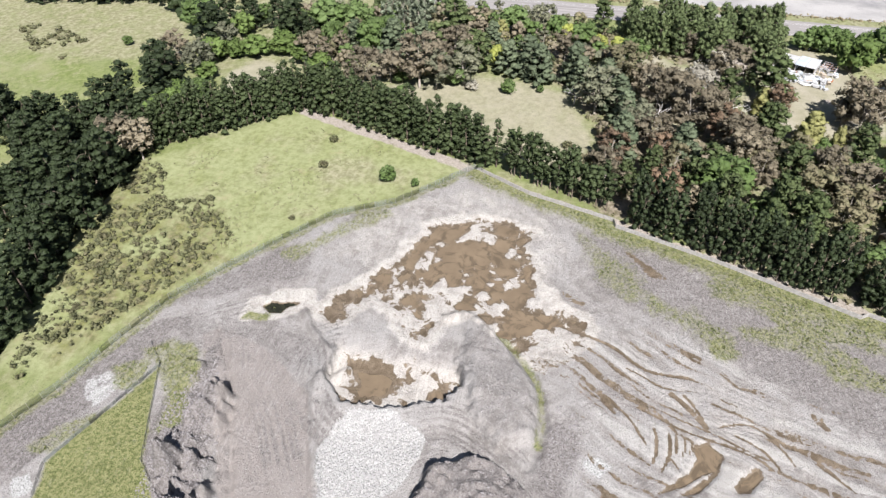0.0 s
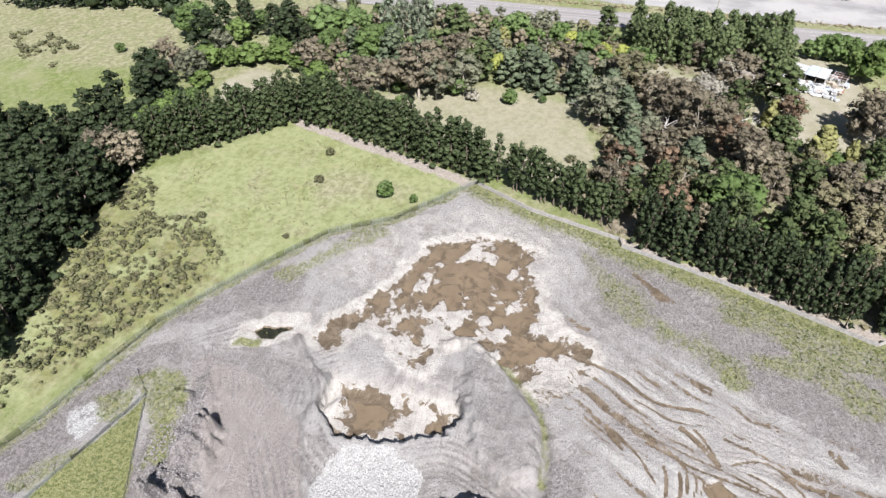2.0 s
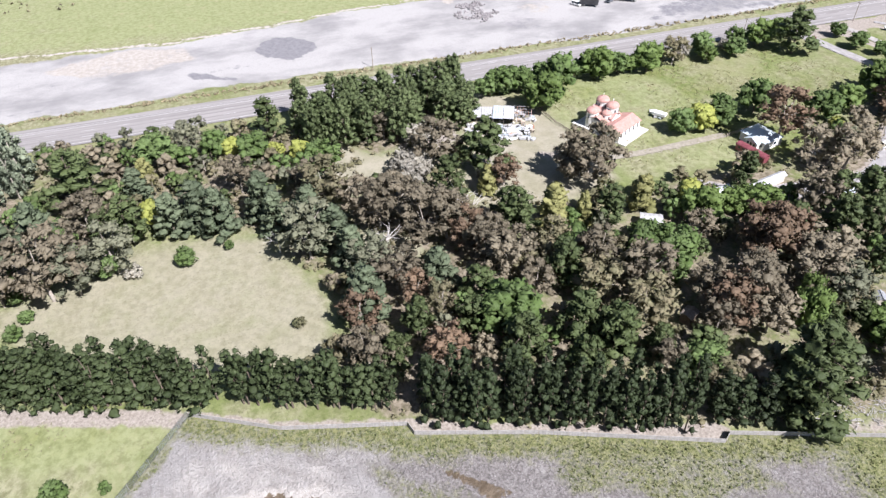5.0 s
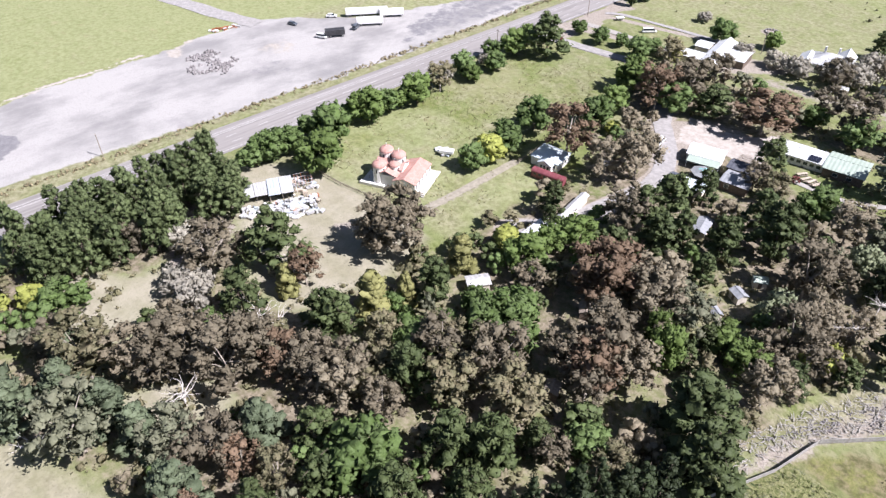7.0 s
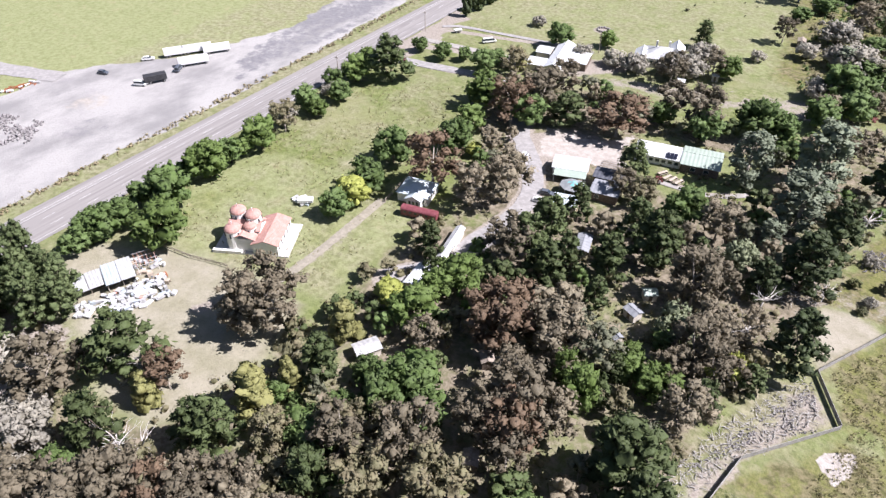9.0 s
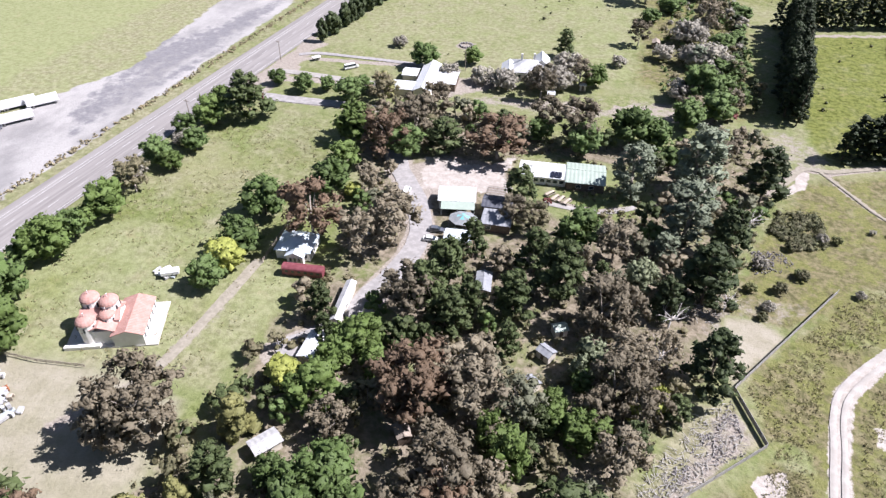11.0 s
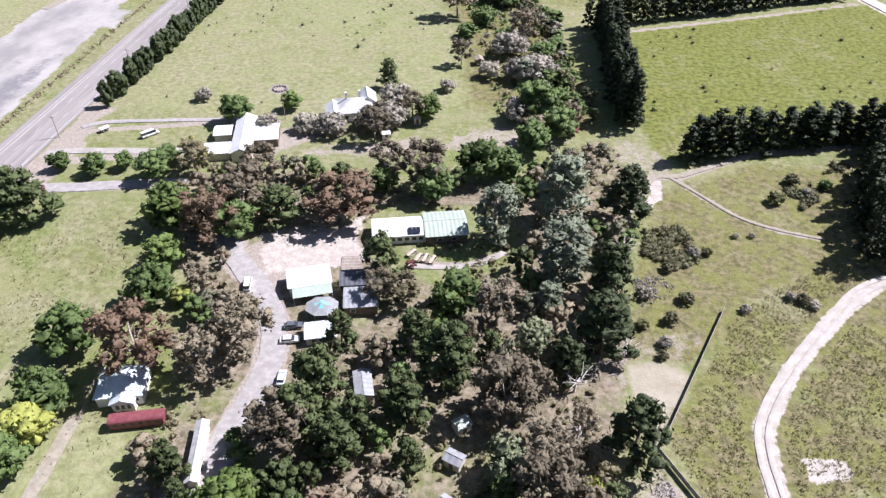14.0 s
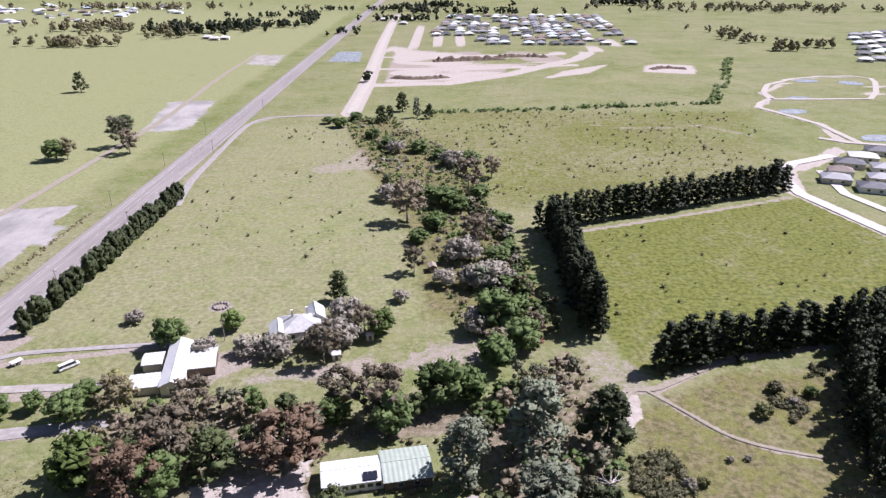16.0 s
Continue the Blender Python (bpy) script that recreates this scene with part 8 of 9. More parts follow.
# ---------------------------------------------------------------- fences and poles
def bay_fence(name, pts, bay, height, panel_of, panel_name, post_mat, label, z=0.0):
    fence = anchor(name, pts[0][0], pts[0][1], 0, label, "fence")
    bm = bmesh.new()
    round_post(bm, 0, 0, -0.3, height + 0.05, 0.06, 0.06, 6)
    post_me = bpy.data.meshes.new("post")
    bm.to_mesh(post_me)
    bm.free()
    post_me.materials.append(post_mat)
    panel_me = panel_of(height)
    ox, oy = pts[0]
    for (x0, y0), (x1, y1) in zip(pts, pts[1:]):
        d = math.hypot(x1 - x0, y1 - y0)
        n = max(1, round(d / bay))
        for i in range(n):
            px, py = x0 + (x1 - x0) * i / n - ox, y0 + (y1 - y0) * i / n - oy
            p = new("post", post_me)
            p.parent, p.location = fence, (px, py, z)
            q = new(panel_name, panel_me)
            q.parent, q.location, q.scale.x, q.rotation_euler.z = fence, (px, py, z), d / n, math.atan2(y1 - y0, x1 - x0)
    return fence


def paling_panel(h):
    """One bay of upright palings, closed as a single ribbed board with a flat cap."""
    bm = bmesh.new()
    n = 20
    front, back = [], []
    for k in range(n + 1):
        x = k / n
        y = 0.03 if (k // 2) % 2 else 0.0
        top = h - (0.03 if (k // 2) % 2 else 0.0)
        front.append((bm.verts.new((x, -0.03 - y, 0.03)), bm.verts.new((x, -0.03 - y, top))))
        back.append((bm.verts.new((x, 0.03, 0.03)), bm.verts.new((x, 0.03, top))))
    for k in range(n):
        f0, f1, b0, b1 = front[k], front[k + 1], back[k], back[k + 1]
        for q in ((f0[0], f1[0], f1[1], f0[1]), (b1[0], b0[0], b0[1], b1[1]), (f0[1], f1[1], b1[1], b0[1])):
            bm.faces.new(q)
    me = bpy.data.meshes.new("panel")
    bm.to_mesh(me)
    bm.free()
    me.materials.append(M_PALING)
    return me


def wire_panel(h):
    """One welded lattice of wires."""
    bm = bmesh.new()
    us, ws = [0.0], []
    for k in range(1, 8):
        us += [k / 8 - 0.006, k / 8 + 0.006]
    us.append(1.0)
    for k in range(7):
        z = 0.1 + (h - 0.1) * k / 6
        ws += [z - 0.045, z + 0.045]
    grid = [[bm.verts.new((u, -0.015, w)) for u in us] for w in ws]
    for b in range(len(ws) - 1):
        for a in range(len(us) - 1):
            if b % 2 == 0 or a % 2 == 1:
                bm.faces.new((grid[b][a], grid[b][a + 1], grid[b + 1][a + 1], grid[b + 1][a]))
    bmesh.ops.solidify(bm, geom=bm.faces[:], thickness=0.03)
    me = bpy.data.meshes.new("wire_panel")
    bm.to_mesh(me)
    bm.free()
    me.materials.append(M_MESHWIRE)
    return me


def rail_panel(h):
    bm = bmesh.new()
    for k in range(3):
        z = h * (0.35 + 0.3 * k)
        box(bm, 0, 1, -0.03, 0.03, z - 0.07, z + 0.07)
    me = bpy.data.meshes.new("rail")
    bm.to_mesh(me)
    bm.free()
    me.materials.append(M_TIMBER)
    return me


bay_fence("boundary_fence", FENCE_NORTH, 2.9, 1.4, paling_panel, "panel", M_TIMBER, "grey paling fence round the quarry land", 0.05)
bay_fence("wire_fence", FENCE_WEST, 2.9, 1.9, wire_panel, "wire_panel", M_STEEL, "galvanised wire mesh fence round the quarry", 0.05)
bay_fence("wire_fence", [(66.5, -172.5), (71.7, -167.1), (86, -171.6), (99.3, -176.1), (106.1, -173.4)], 3.2, 1.4, wire_panel, "wire_panel", M_STEEL, "low wire fence round a grassy plot", 0.1)
bay_fence("wire_fence", [(71.7, -167.1), (83, -162.4), (94.7, -157.6), (100.7, -150.7), (108, -143)], 3.2, 1.4, wire_panel, "wire_panel", M_STEEL, "low wire fence between grass and rubble", 0.1)
bay_fence("rail_fence", [(-123, 11), (-109, 12.7), (-97.5, 15.6)], 2.6, 1.1, rail_panel, "rail", M_TIMBER, "low weathered rail fence beside the churchyard")
bay_fence("rail_fence", [(-81, 62.5), (-82.5, 72), (-84, 82)], 2.6, 1.4, rail_panel, "rail", M_TIMBER, "dark rail fence beside the cottage")


def power_pole(x, y, h=8.5):
    ob = anchor("power_pole", x, y, 0, "grey timber power pole with a crossarm", "pole", "power poles")
    bm = bmesh.new()
    round_post(bm, 0, 0, -0.5, h, 0.16, 0.11)
    part("pole", bm, M_TIMBER, ob)
    bm = bmesh.new()
    box(bm, -1.1, 1.1, -0.06, 0.06, h - 0.7, h - 0.55)
    arm = part("crossarm", bm, M_TIMBER, ob)
    for k in (-1, 0, 1):
        bm = bmesh.new()
        round_post(bm, k * 0.9, 0, h - 0.55, h - 0.35, 0.05, 0.03, 8)
        part("insulator", bm, M_WHITE, arm)


for x, y in ((-174, -36.2), (-73, 198.5), (-149, 120), (-148, 178), (-148, 236), (-147.5, 300), (-169, 330), (-168, 400), (-148, 430), (-168.5, 480), (-147, 560)):
    power_pole(x, y)

# painted lines of the road
for x, dash in ((-163.2, False), (-161.9, False), (-158.6, True), (-154.4, True), (-150.6, False)):
    vs, fs = [], []
    ys = np.arange(-420, 1300, 12) if dash else [-1200]
    for y in ys:
        n = len(vs)
        e = y + 4 if dash else 2500
        vs += [(x - 0.09, y, 0.1), (x + 0.09, y, 0.1), (x + 0.09, e, 0.1), (x - 0.09, e, 0.1)]
        fs.append((n, n + 1, n + 2, n + 3))
    thing("lane_marking", mesh_of("lane_marking", vs, fs), M_PAINT, "worn white lane line on grey asphalt", "road marking", kind="structure")

# tracks and drives with worn edges
def worn_track(name, pts, half, material, label, seed, z=0.13):
    r = rng_of(seed)
    line = smooth_line(pts, 14)
    vs, fs = [], []
    for i, p in enumerate(line):
        a, b = Vector(line[max(i - 1, 0)]), Vector(line[min(i + 1, len(line) - 1)])
        d = (b - a).normalized()
        n = Vector((-d.y, d.x))
        l, k = (half * (0.78 + 0.44 * float(vnoise(np.array([p[0] + o]), np.array([p[1]]), 7.0, seed, 3)[0])) for o in (0, 300))
        for o in (l, 0.45 * half, 0, -0.45 * half, -k):
            vs.append((p[0] + n.x * o, p[1] + n.y * o, z - (0.05 if abs(o) == 0.45 * half else 0.09 if o in (l, -k) else 0.0)))
        if i:
            for j in range(4):
                q = 5 * i + j
                fs.append((q - 5, q - 4, q + 1, q))
    return thing(name, mesh_of(name, vs, fs, True), material, label, "track", kind="structure")


M_SANDTRACK = surface("sandy track", (0.29, 0.272, 0.25), (0.41, 0.388, 0.36), 0.25, 0.9, 0.1, bump=0.5, depth=0.1, fine=4.0)
M_RUT = surface("compacted sand", (0.35, 0.325, 0.295), (0.45, 0.425, 0.395), 0.3, 0.9, 0.1, bump=0.4, depth=0.08, fine=3.0)
M_DRIVE = surface("gravel drive", (0.27, 0.258, 0.25), (0.38, 0.364, 0.352), 0.5, 0.9, 0.1, bump=0.5, depth=0.06, fine=3.0)
M_DIRT = surface("trodden dirt", (0.25, 0.226, 0.178), (0.35, 0.32, 0.262), 0.7, 0.9, 0.1, bump=0.5, depth=0.08, fine=2.0)
SAND_ROUTE = smooth_line([(61, 20), (61, 40), (61.5, 57), (63, 72), (73.5, 88.8), (90.8, 108.7), (107, 123), (150, 140)], 6)
for side, wide in ((-1.05, 0.62), (1.05, 0.7)):
    course = []
    for (x0, y0), (x1, y1) in zip(SAND_ROUTE, SAND_ROUTE[1:]):
        k = side / (math.hypot(x1 - x0, y1 - y0) + 1e-9)
        course.append((x0 - (y1 - y0) * k, y0 + (x1 - x0) * k))
    worn_track("wheel_rut", course[::3], wide, M_RUT, "pale compacted wheel rut of a sandy track", 1)
worn_track("drive", [(-150, 143.5), (-138, 146.4), (-120, 149.6), (-103, 152.6), (-92, 154)], 2.5, M_DRIVE, "grey gravel drive lined with round trees", 2)
worn_track("drive", [(-144, 186), (-136.2, 190.4), (-114.7, 193.6), (-96, 196.1), (-86, 197)], 1.2, M_DRIVE, "pale gravel drive across mown grass", 3)
worn_track("drive", [(-147, 168), (-137, 169.8), (-123, 171), (-109, 172.2), (-95, 174.5)], 1.8, M_SANDTRACK, "pale gravel drive to the farm sheds", 4)
worn_track("drive", [(-76, 140), (-68, 122), (-58, 110), (-48, 93), (-45.8, 79), (-48, 62), (-51.5, 48), (-60, 36)], 3.4, M_DRIVE, "grey gravel drive between the buildings", 5)
worn_track("dirt_track", [(-82.4, 63), (-82, 44), (-82, 26), (-84, 14), (-90, 4)], 1.5, M_DIRT, "faint dirt track across the paddock", 6)
worn_track("trail", [(46, 149), (51, 161), (56, 170), (65, 172), (88, 185), (110, 191), (128, 196)], 1.0, M_DIRT, "bare dirt trail beside the pines", 7)
worn_track("trail", [(60, 171), (67, 162.5), (77, 150), (87, 144.5), (99, 141)], 0.55, M_DIRT, "narrow winding dirt trail", 8)
worn_track("trail", [(-18, 119), (-6, 119.5), (2, 122), (8, 127)], 1.0, M_SANDTRACK, "curved pale path past the hall", 9)
worn_track("lane_verge", [(-136, 330), (-142, 372), (-145, 440), (-146, 500), (-138, 528), (-115, 537), (-85, 541)], 2.0, M_DRIVE, "pale gravel lane beside the highway", 10)
worn_track("dirt_road", [(-222, 300), (-218, 330), (-216, 437), (-216, 538), (-228, 700), (-234, 900)], 2.4, M_DIRT, "dirt side road across pasture", 11)
worn_track("yard_road", [(-420, 14), (-347, 30), (-296, 42), (-262, 51), (-240, 58)], 4.5, M_DRIVE, "gravel road leaving the yard", 12)

# far paths, lanes and water
M_PATH = surface("pale path gravel", (0.38, 0.355, 0.315), (0.48, 0.45, 0.41), 0.3, 0.9, 0.15)
strip("path", [(283, 454), (283, 511), (272, 545), (262, 572), (272, 590), (288, 606), (290, 620), (296, 640), (315, 676), (354, 709), (390, 724), (425, 727), (436, 712), (428, 690), (400, 640), (377, 608), (330, 606), (288, 606)], 2.6, 0.2, M_PATH, "pale looping gravel path round ponds", "path")
strip("path", [(262, 470), (275, 458), (300, 450), (420, 436)], 2.6, 0.22, M_PATH, "pale gravel path beside new houses", "path")
strip("lane", [(-74, 545), (-74, 640), (-74, 675), (-82, 900), (-89, 1200), (-94, 1430)], 3.4, 0.2, M_PATH, "pale unsealed lane to the building site", "road")
strip("lane", [(228, 215), (206, 297), (192, 350), (196, 385), (215, 408), (248, 425)], 3.4, 0.24, M_CONCRETE, "new pale concrete street of a housing estate", "road")
strip("lane", [(230, 300), (216, 350), (224, 392)], 2.8, 0.26, M_CONCRETE, "new pale concrete side street", "road")


def pond(x, y, rx, ry, turn, label, material=M_POND):
    r = rng_of(int(abs(x) * 7))
    c, s = math.cos(radians(turn)), math.sin(radians(turn))
    vs = []
    for i in range(36):
        a = 2 * math.pi * i / 36
        k = 0.9 + 0.16 * r.random()
        px, py = rx * k * math.cos(a), ry * k * math.sin(a)
        vs.append((x + c * px - s * py, y + s * px + c * py, 0.06))
    thing("pond", mesh_of("pond", vs, [tuple(range(36))]), material, label, "pond", "ponds of the reserve", "structure")


for x, y, rx, ry in ((284, 556, 13, 9), (314, 610, 13, 8), (364, 698, 13, 9), (402, 686, 12, 12), (304, 470, 14, 9)):
    pond(x, y, rx, ry, 20, "small pale pond in a wetland reserve")
bm = bmesh.new()
slab(bm, [(-135, 823, 0.08), (-98, 823, 0.08), (-104, 910, 0.08), (-134, 910, 0.08)], 0.5)
me = bpy.data.meshes.new("pond")
bm.to_mesh(me)
bm.free()
thing("pond", me, M_POND, "rectangular pale blue settling pond", "pond", "ponds of the reserve", "structure")

# long ridges of dug soil on the far building site
def spoil_ridge(pts, half, high, seed):
    line = smooth_line(pts, 12)
    r, vs, fs = rng_of(seed), [], []
    for i, p in enumerate(line):
        a, b = Vector(line[max(i - 1, 0)]), Vector(line[min(i + 1, len(line) - 1)])
        n = (b - a).normalized().orthogonal()
        top = high * (0.5 + 0.8 * r.random()) * min(1.0, i / 3, (len(line) - 1 - i) / 3)
        for o, z in ((-1, -0.3), (-0.45, 0.75 * top), (0.1, top), (0.5, 0.7 * top), (1, -0.3)):
            k = half * o * (0.85 + 0.3 * r.random())
            vs.append((p[0] + n.x * k, p[1] + n.y * k, z))
        if i:
            fs += [(5 * i - 5 + j, 5 * i - 4 + j, 5 * i + 1 + j, 5 * i + j) for j in range(4)]
    thing("spoil_ridge", mesh_of("spoil_ridge", vs, fs), M_SPOIL, "long brown ridge of dug soil on bare ground", "soil heap", "soil ridges of the building site")


M_SPOIL = surface("dug brown soil", (0.11, 0.085, 0.065), (0.2, 0.16, 0.125), 0.3, 0.95, 0.1, bump=0.8, depth=0.4, fine=1.5)
spoil_ridge([(-12.8, 826), (30.7, 838), (74.9, 844)], 7, 4.5, 51)
spoil_ridge([(-54, 714), (-25, 708), (6, 720)], 6, 2.5, 52)
spoil_ridge([(60, 856), (96, 868), (128, 862)], 6, 3.5, 53)
spoil_ridge([(228, 770), (246, 780), (268, 772)], 5, 2.5, 54)

# ---------------------------------------------------------------- housing estates
ROOFS = [M_GREYROOF, M_DARKROOF, M_WHITEROOF, M_BLUEROOF, surface("brown tile roof", (0.2, 0.16, 0.14), (0.28, 0.23, 0.2), 0.6, 0.7)]
er = rng_of(401)
for i, (x, y, turn, L, W) in enumerate(((222, 372, -20, 15, 11), (234, 356, -20, 15, 12), (248, 372, -20, 14, 11), (232, 386, -20, 13, 10), (246, 402, -20, 16, 11), (262, 392, -20, 15, 12), (262, 416, -20, 16, 12), (282, 404, -20, 15, 11), (280, 430, -20, 15, 12), (300, 420, -20, 15, 12), (250, 340, -20, 15, 12), (270, 360, -20, 16, 12), (286, 380, -20, 14, 12), (305, 396, -20, 14, 12), (320, 430, -20, 14, 12))):
    house("estate_house", x, y, turn, L, W, 3.0, 2.2, ROOFS[(0, 1, 0, 4, 1, 0, 2)[i % 7]], M_RENDER if i % 2 else M_CREAM, "new single-storey house with a hipped roof", "house", "new houses of the near estate", hip=True, windows=(("s", -3, 1.5, 1.6, 1.2), ("s", 3, 1.5, 1.6, 1.2), ("w", 0, 1.5, 1.4, 1.2)))


def far_house(x, y, turn, L, W, roof, wall):
    ob = anchor("far_house", x, y, turn, "distant new suburban house with a pitched roof", "house", "houses of the far estate")
    bm = bmesh.new()
    box(bm, -L / 2, L / 2, -W / 2, W / 2, 0, 3.2)
    part("wall", bm, wall, ob)
    bm = bmesh.new()
    l, w = L / 2 + 0.5, W / 2 + 0.5
    k = l - w if l > w else 0.3
    vs = [bm.verts.new(p) for p in ((-l, -w, 3.2), (l, -w, 3.2), (l, w, 3.2), (-l, w, 3.2), (-k, 0, 5.8), (k, 0, 5.8))]
    for f in ((0, 1, 5, 4), (1, 2, 5), (2, 3, 4, 5), (3, 0, 4), (3, 2, 1, 0)):
        bm.faces.new([vs[j] for j in f])
    part("roof", bm, roof, ob)
    bm = bmesh.new()
    box(bm, -L / 4, L / 4, -W / 2 - 0.05, -W / 2 + 0.02, 0.6, 2.4)
    part("window", bm, M_GLASS, ob)


for row in range(13):
    for col in range(17):
        y = 985 + row * 36 + 3 * er.normal()
        x = -20 + col * 17.5 + row * 3.0 + 1.5 * er.normal()
        if (col + row // 3) % 8 == 7 or er.random() < 0.14 or x < -60 or (y < 1080 and x < 40):
            continue
        far_house(x, y, 3 + 4 * er.normal(), 13 + 3 * er.random(), 11 + 2 * er.random(), ROOFS[int(er.integers(5))], M_RENDER if er.random() < 0.5 else M_CREAM)
for row in range(6):
    for col in range(5):
        far_house(500 + col * 19 + row * 26 + er.normal() * 2, 830 + row * 52 + col * 10 + er.normal() * 3, -20, 14 + 3 * er.random(), 11, ROOFS[int(er.integers(4))], M_RENDER)
for k in range(70):
    far_house(-1000 + 380 * er.random() + 40 * er.normal(), 1260 + 430 * er.random(), 40 * er.normal(), 15 + 6 * er.random(), 11 + 3 * er.random(), ROOFS[int(er.integers(5))], M_RENDER if k % 2 else M_CREAM)
for x, y in ((-330, 1030), (-318, 1038), (-345, 1046), (-70, 1260), (-110, 1330), (-60, 1330)):
    far_house(x, y, 10 * er.normal(), 14, 9, M_WHITEROOF, M_CREAM)


# ---------------------------------------------------------------- scrub, undergrowth, tufts, stones, far woods
def leaf_stuff(name, pts, rads, per, leaf, material, label, category, seed, core=0.6, squash=0.7):
    r = rng_of(seed)
    V, Fs, Ns, base = [], [], [], 0
    for (x, y), q in zip(pts, rads):
        v, f, n = leaf_cloud(r, [(x, y, q * 0.45 * squash, q)], per, leaf * (0.6 + 0.5 * q), core, squash, 0.5)
        V.append(v)
        Ns.append(n)
        Fs.append(f + base)
        base += len(v)
    thing(name, leafy_mesh(name, np.concatenate(V), np.concatenate(Fs), np.concatenate(Ns)), material, label, category, kind="stuff")


def strewn(poly, n, seed, keep=None):
    """Random places inside a polygon, thinned into patches."""
    r = rng_of(seed)
    p = np.array(poly, float)
    out = np.zeros((0, 2))
    while len(out) < n:
        c = p.min(0) + (p.max(0) - p.min(0)) * r.random((n * 2, 2))
        ok = away(poly, c[:, 0], c[:, 1]) < 0
        if keep:
            ok &= r.random(len(c)) < step(keep[1] - 0.12, keep[1] + 0.12, vnoise(c[:, 0], c[:, 1], keep[0], seed))
        out = np.concatenate([out, c[ok]])
    return out[:n]


sr = rng_of(900)
SLOPE = [(-6, -216), (0, -208), (14, -200), (12, -186), (26, -172), (40, -175), (62, -186), (84, -194), (78, -202), (50, -209), (20, -215)]
p = strewn(SLOPE, 1050, 901, (9, 0.44))
leaf_stuff("slope_scrub", p, 0.35 + 1.05 * sr.random(len(p)) ** 1.9, 18, 0.2, M_BRACKEN, "low olive-brown scrub on a grassy slope", "scrub", 902, 0.55, 0.85)
EAST = [(44, 30), (50, 52), (43, 66), (66, 108), (100, 132), (108, 120), (96, 108), (120, 60), (110, 26)]
p = strewn(EAST, 6500, 903, (5, 0.4))
p = p[along([(61, 20), (61, 40), (61.5, 57), (63, 72), (73.5, 88.8), (90.8, 108.7), (107, 123)], p[:, 0], p[:, 1]) > 4.0]
leaf_stuff("dry_scrub", p, 0.16 + 0.6 * sr.random(len(p)) ** 2.6, 8, 0.24, M_TUSSOCK, "dry brown tussocks and low scrub", "scrub", 904, 0.0, 0.6)
p = np.concatenate([strewn([(89, 158), (98.5, 171), (108.7, 169.5), (107, 163), (97.5, 155)], 90, 905, (5, 0.5)), strewn([(48.1, 140.2), (58.4, 143.8), (62, 133.5), (60.5, 125.9), (54.7, 123.1), (46.6, 129.6)], 300, 906, (5, 0.36)), strewn([(110, 176), (116, 183), (130, 183), (128, 176)], 60, 926)])
leaf_stuff("thicket", p, 0.5 + 1.3 * sr.random(len(p)) ** 1.6, 22, 0.24, M_BRACKEN, "grey-green thicket beside a sandy trail", "scrub", 907)
for x, y, R, leaf, tone in ((89.9, 158.2, 3.0, M_WEED, "olive green"), (98.5, 170, 2.6, M_BRACKEN, "dark olive"), (108, 168, 2.6, M_BROAD, "dense green"), (101, 163, 2.0, M_GREY, "grey"), (81.5, 114.2, 1.7, M_GREY, "grey"), (84.1, 113.3, 2.0, M_BRACKEN, "dark olive"), (86.2, 111.4, 1.8, M_GREY, "grey"),
                            (68.5, 108.5, 1.6, M_GREY, "grey"), (54.6, 110.8, 2.2, M_BRACKEN, "dark olive"), (49, 103.1, 2.3, M_BRACKEN, "dark olive"), (63.8, 131.1, 1.8, M_WEED, "olive green"), (46.5, 95, 2.0, M_GREY, "grey"), (53.7, 111.5, 1.8, M_WEED, "olive green"), (51.6, 123, 1.9, M_BRACKEN, "dark olive"),
                            (45.2, 90.9, 1.6, M_BRACKEN, "dark olive"), (59.9, 130.3, 2.0, M_GREY, "grey"), (73.6, 139.7, 1.2, M_GREY, "grey"), (78.4, 140.1, 1.1, M_GREY, "grey"), (44, 112, 2.4, M_GREY, "grey"), (42, 101, 2.0, M_WEED, "olive green")):
    plant("bush", "shrub", leaf, x, y, R, R * 1.25, tone + " twiggy bush in rough grass", "bush", "bushes of the rough field")
p = strewn(WOOD, 2600, 908, (14, 0.36))
dr = [(-74, 137), (-66, 118), (-57, 110), (-47, 92), (-45.5, 79), (-48, 62), (-51, 48)]
p = p[(along(dr, p[:, 0], p[:, 1]) > 5.5) & (away(PADDOCK, p[:, 0], p[:, 1]) > 1.5) & (away([(-68, 120), (-56, 132), (-36, 137), (-20, 127), (-5, 124), (-6, 118), (-24, 92), (-44, 86), (-56, 108)], p[:, 0], p[:, 1]) > 1)]
leaf_stuff("undergrowth", p, 0.5 + 1.3 * sr.random(len(p)) ** 1.6, 9, 0.34, M_OLIVE, "tangled undergrowth of the wood", "undergrowth", 909)
n = 1500
along_y = -300 + 620 * sr.random(n)
p = np.stack([-172.2 + 0.9 * sr.normal(size=n) - 2.5 * step(100, 330, along_y), along_y], -1)
p = p[sr.random(n) < 0.35 + 0.9 * vnoise(p[:, 0] * 0.2, p[:, 1], 14, 951)]
leaf_stuff("verge_scrub", p, 0.25 + 0.7 * sr.random(len(p)) ** 1.8, 12, 0.24, M_STRAW, "straw-dry verge between road and gravel yard", "scrub", 910)
CREEK = [(32, 200), (4, 212), (-8, 300), (-46, 400), (-74, 515), (-70, 540), (-36, 530), (10, 420), (24, 320), (34, 240)]
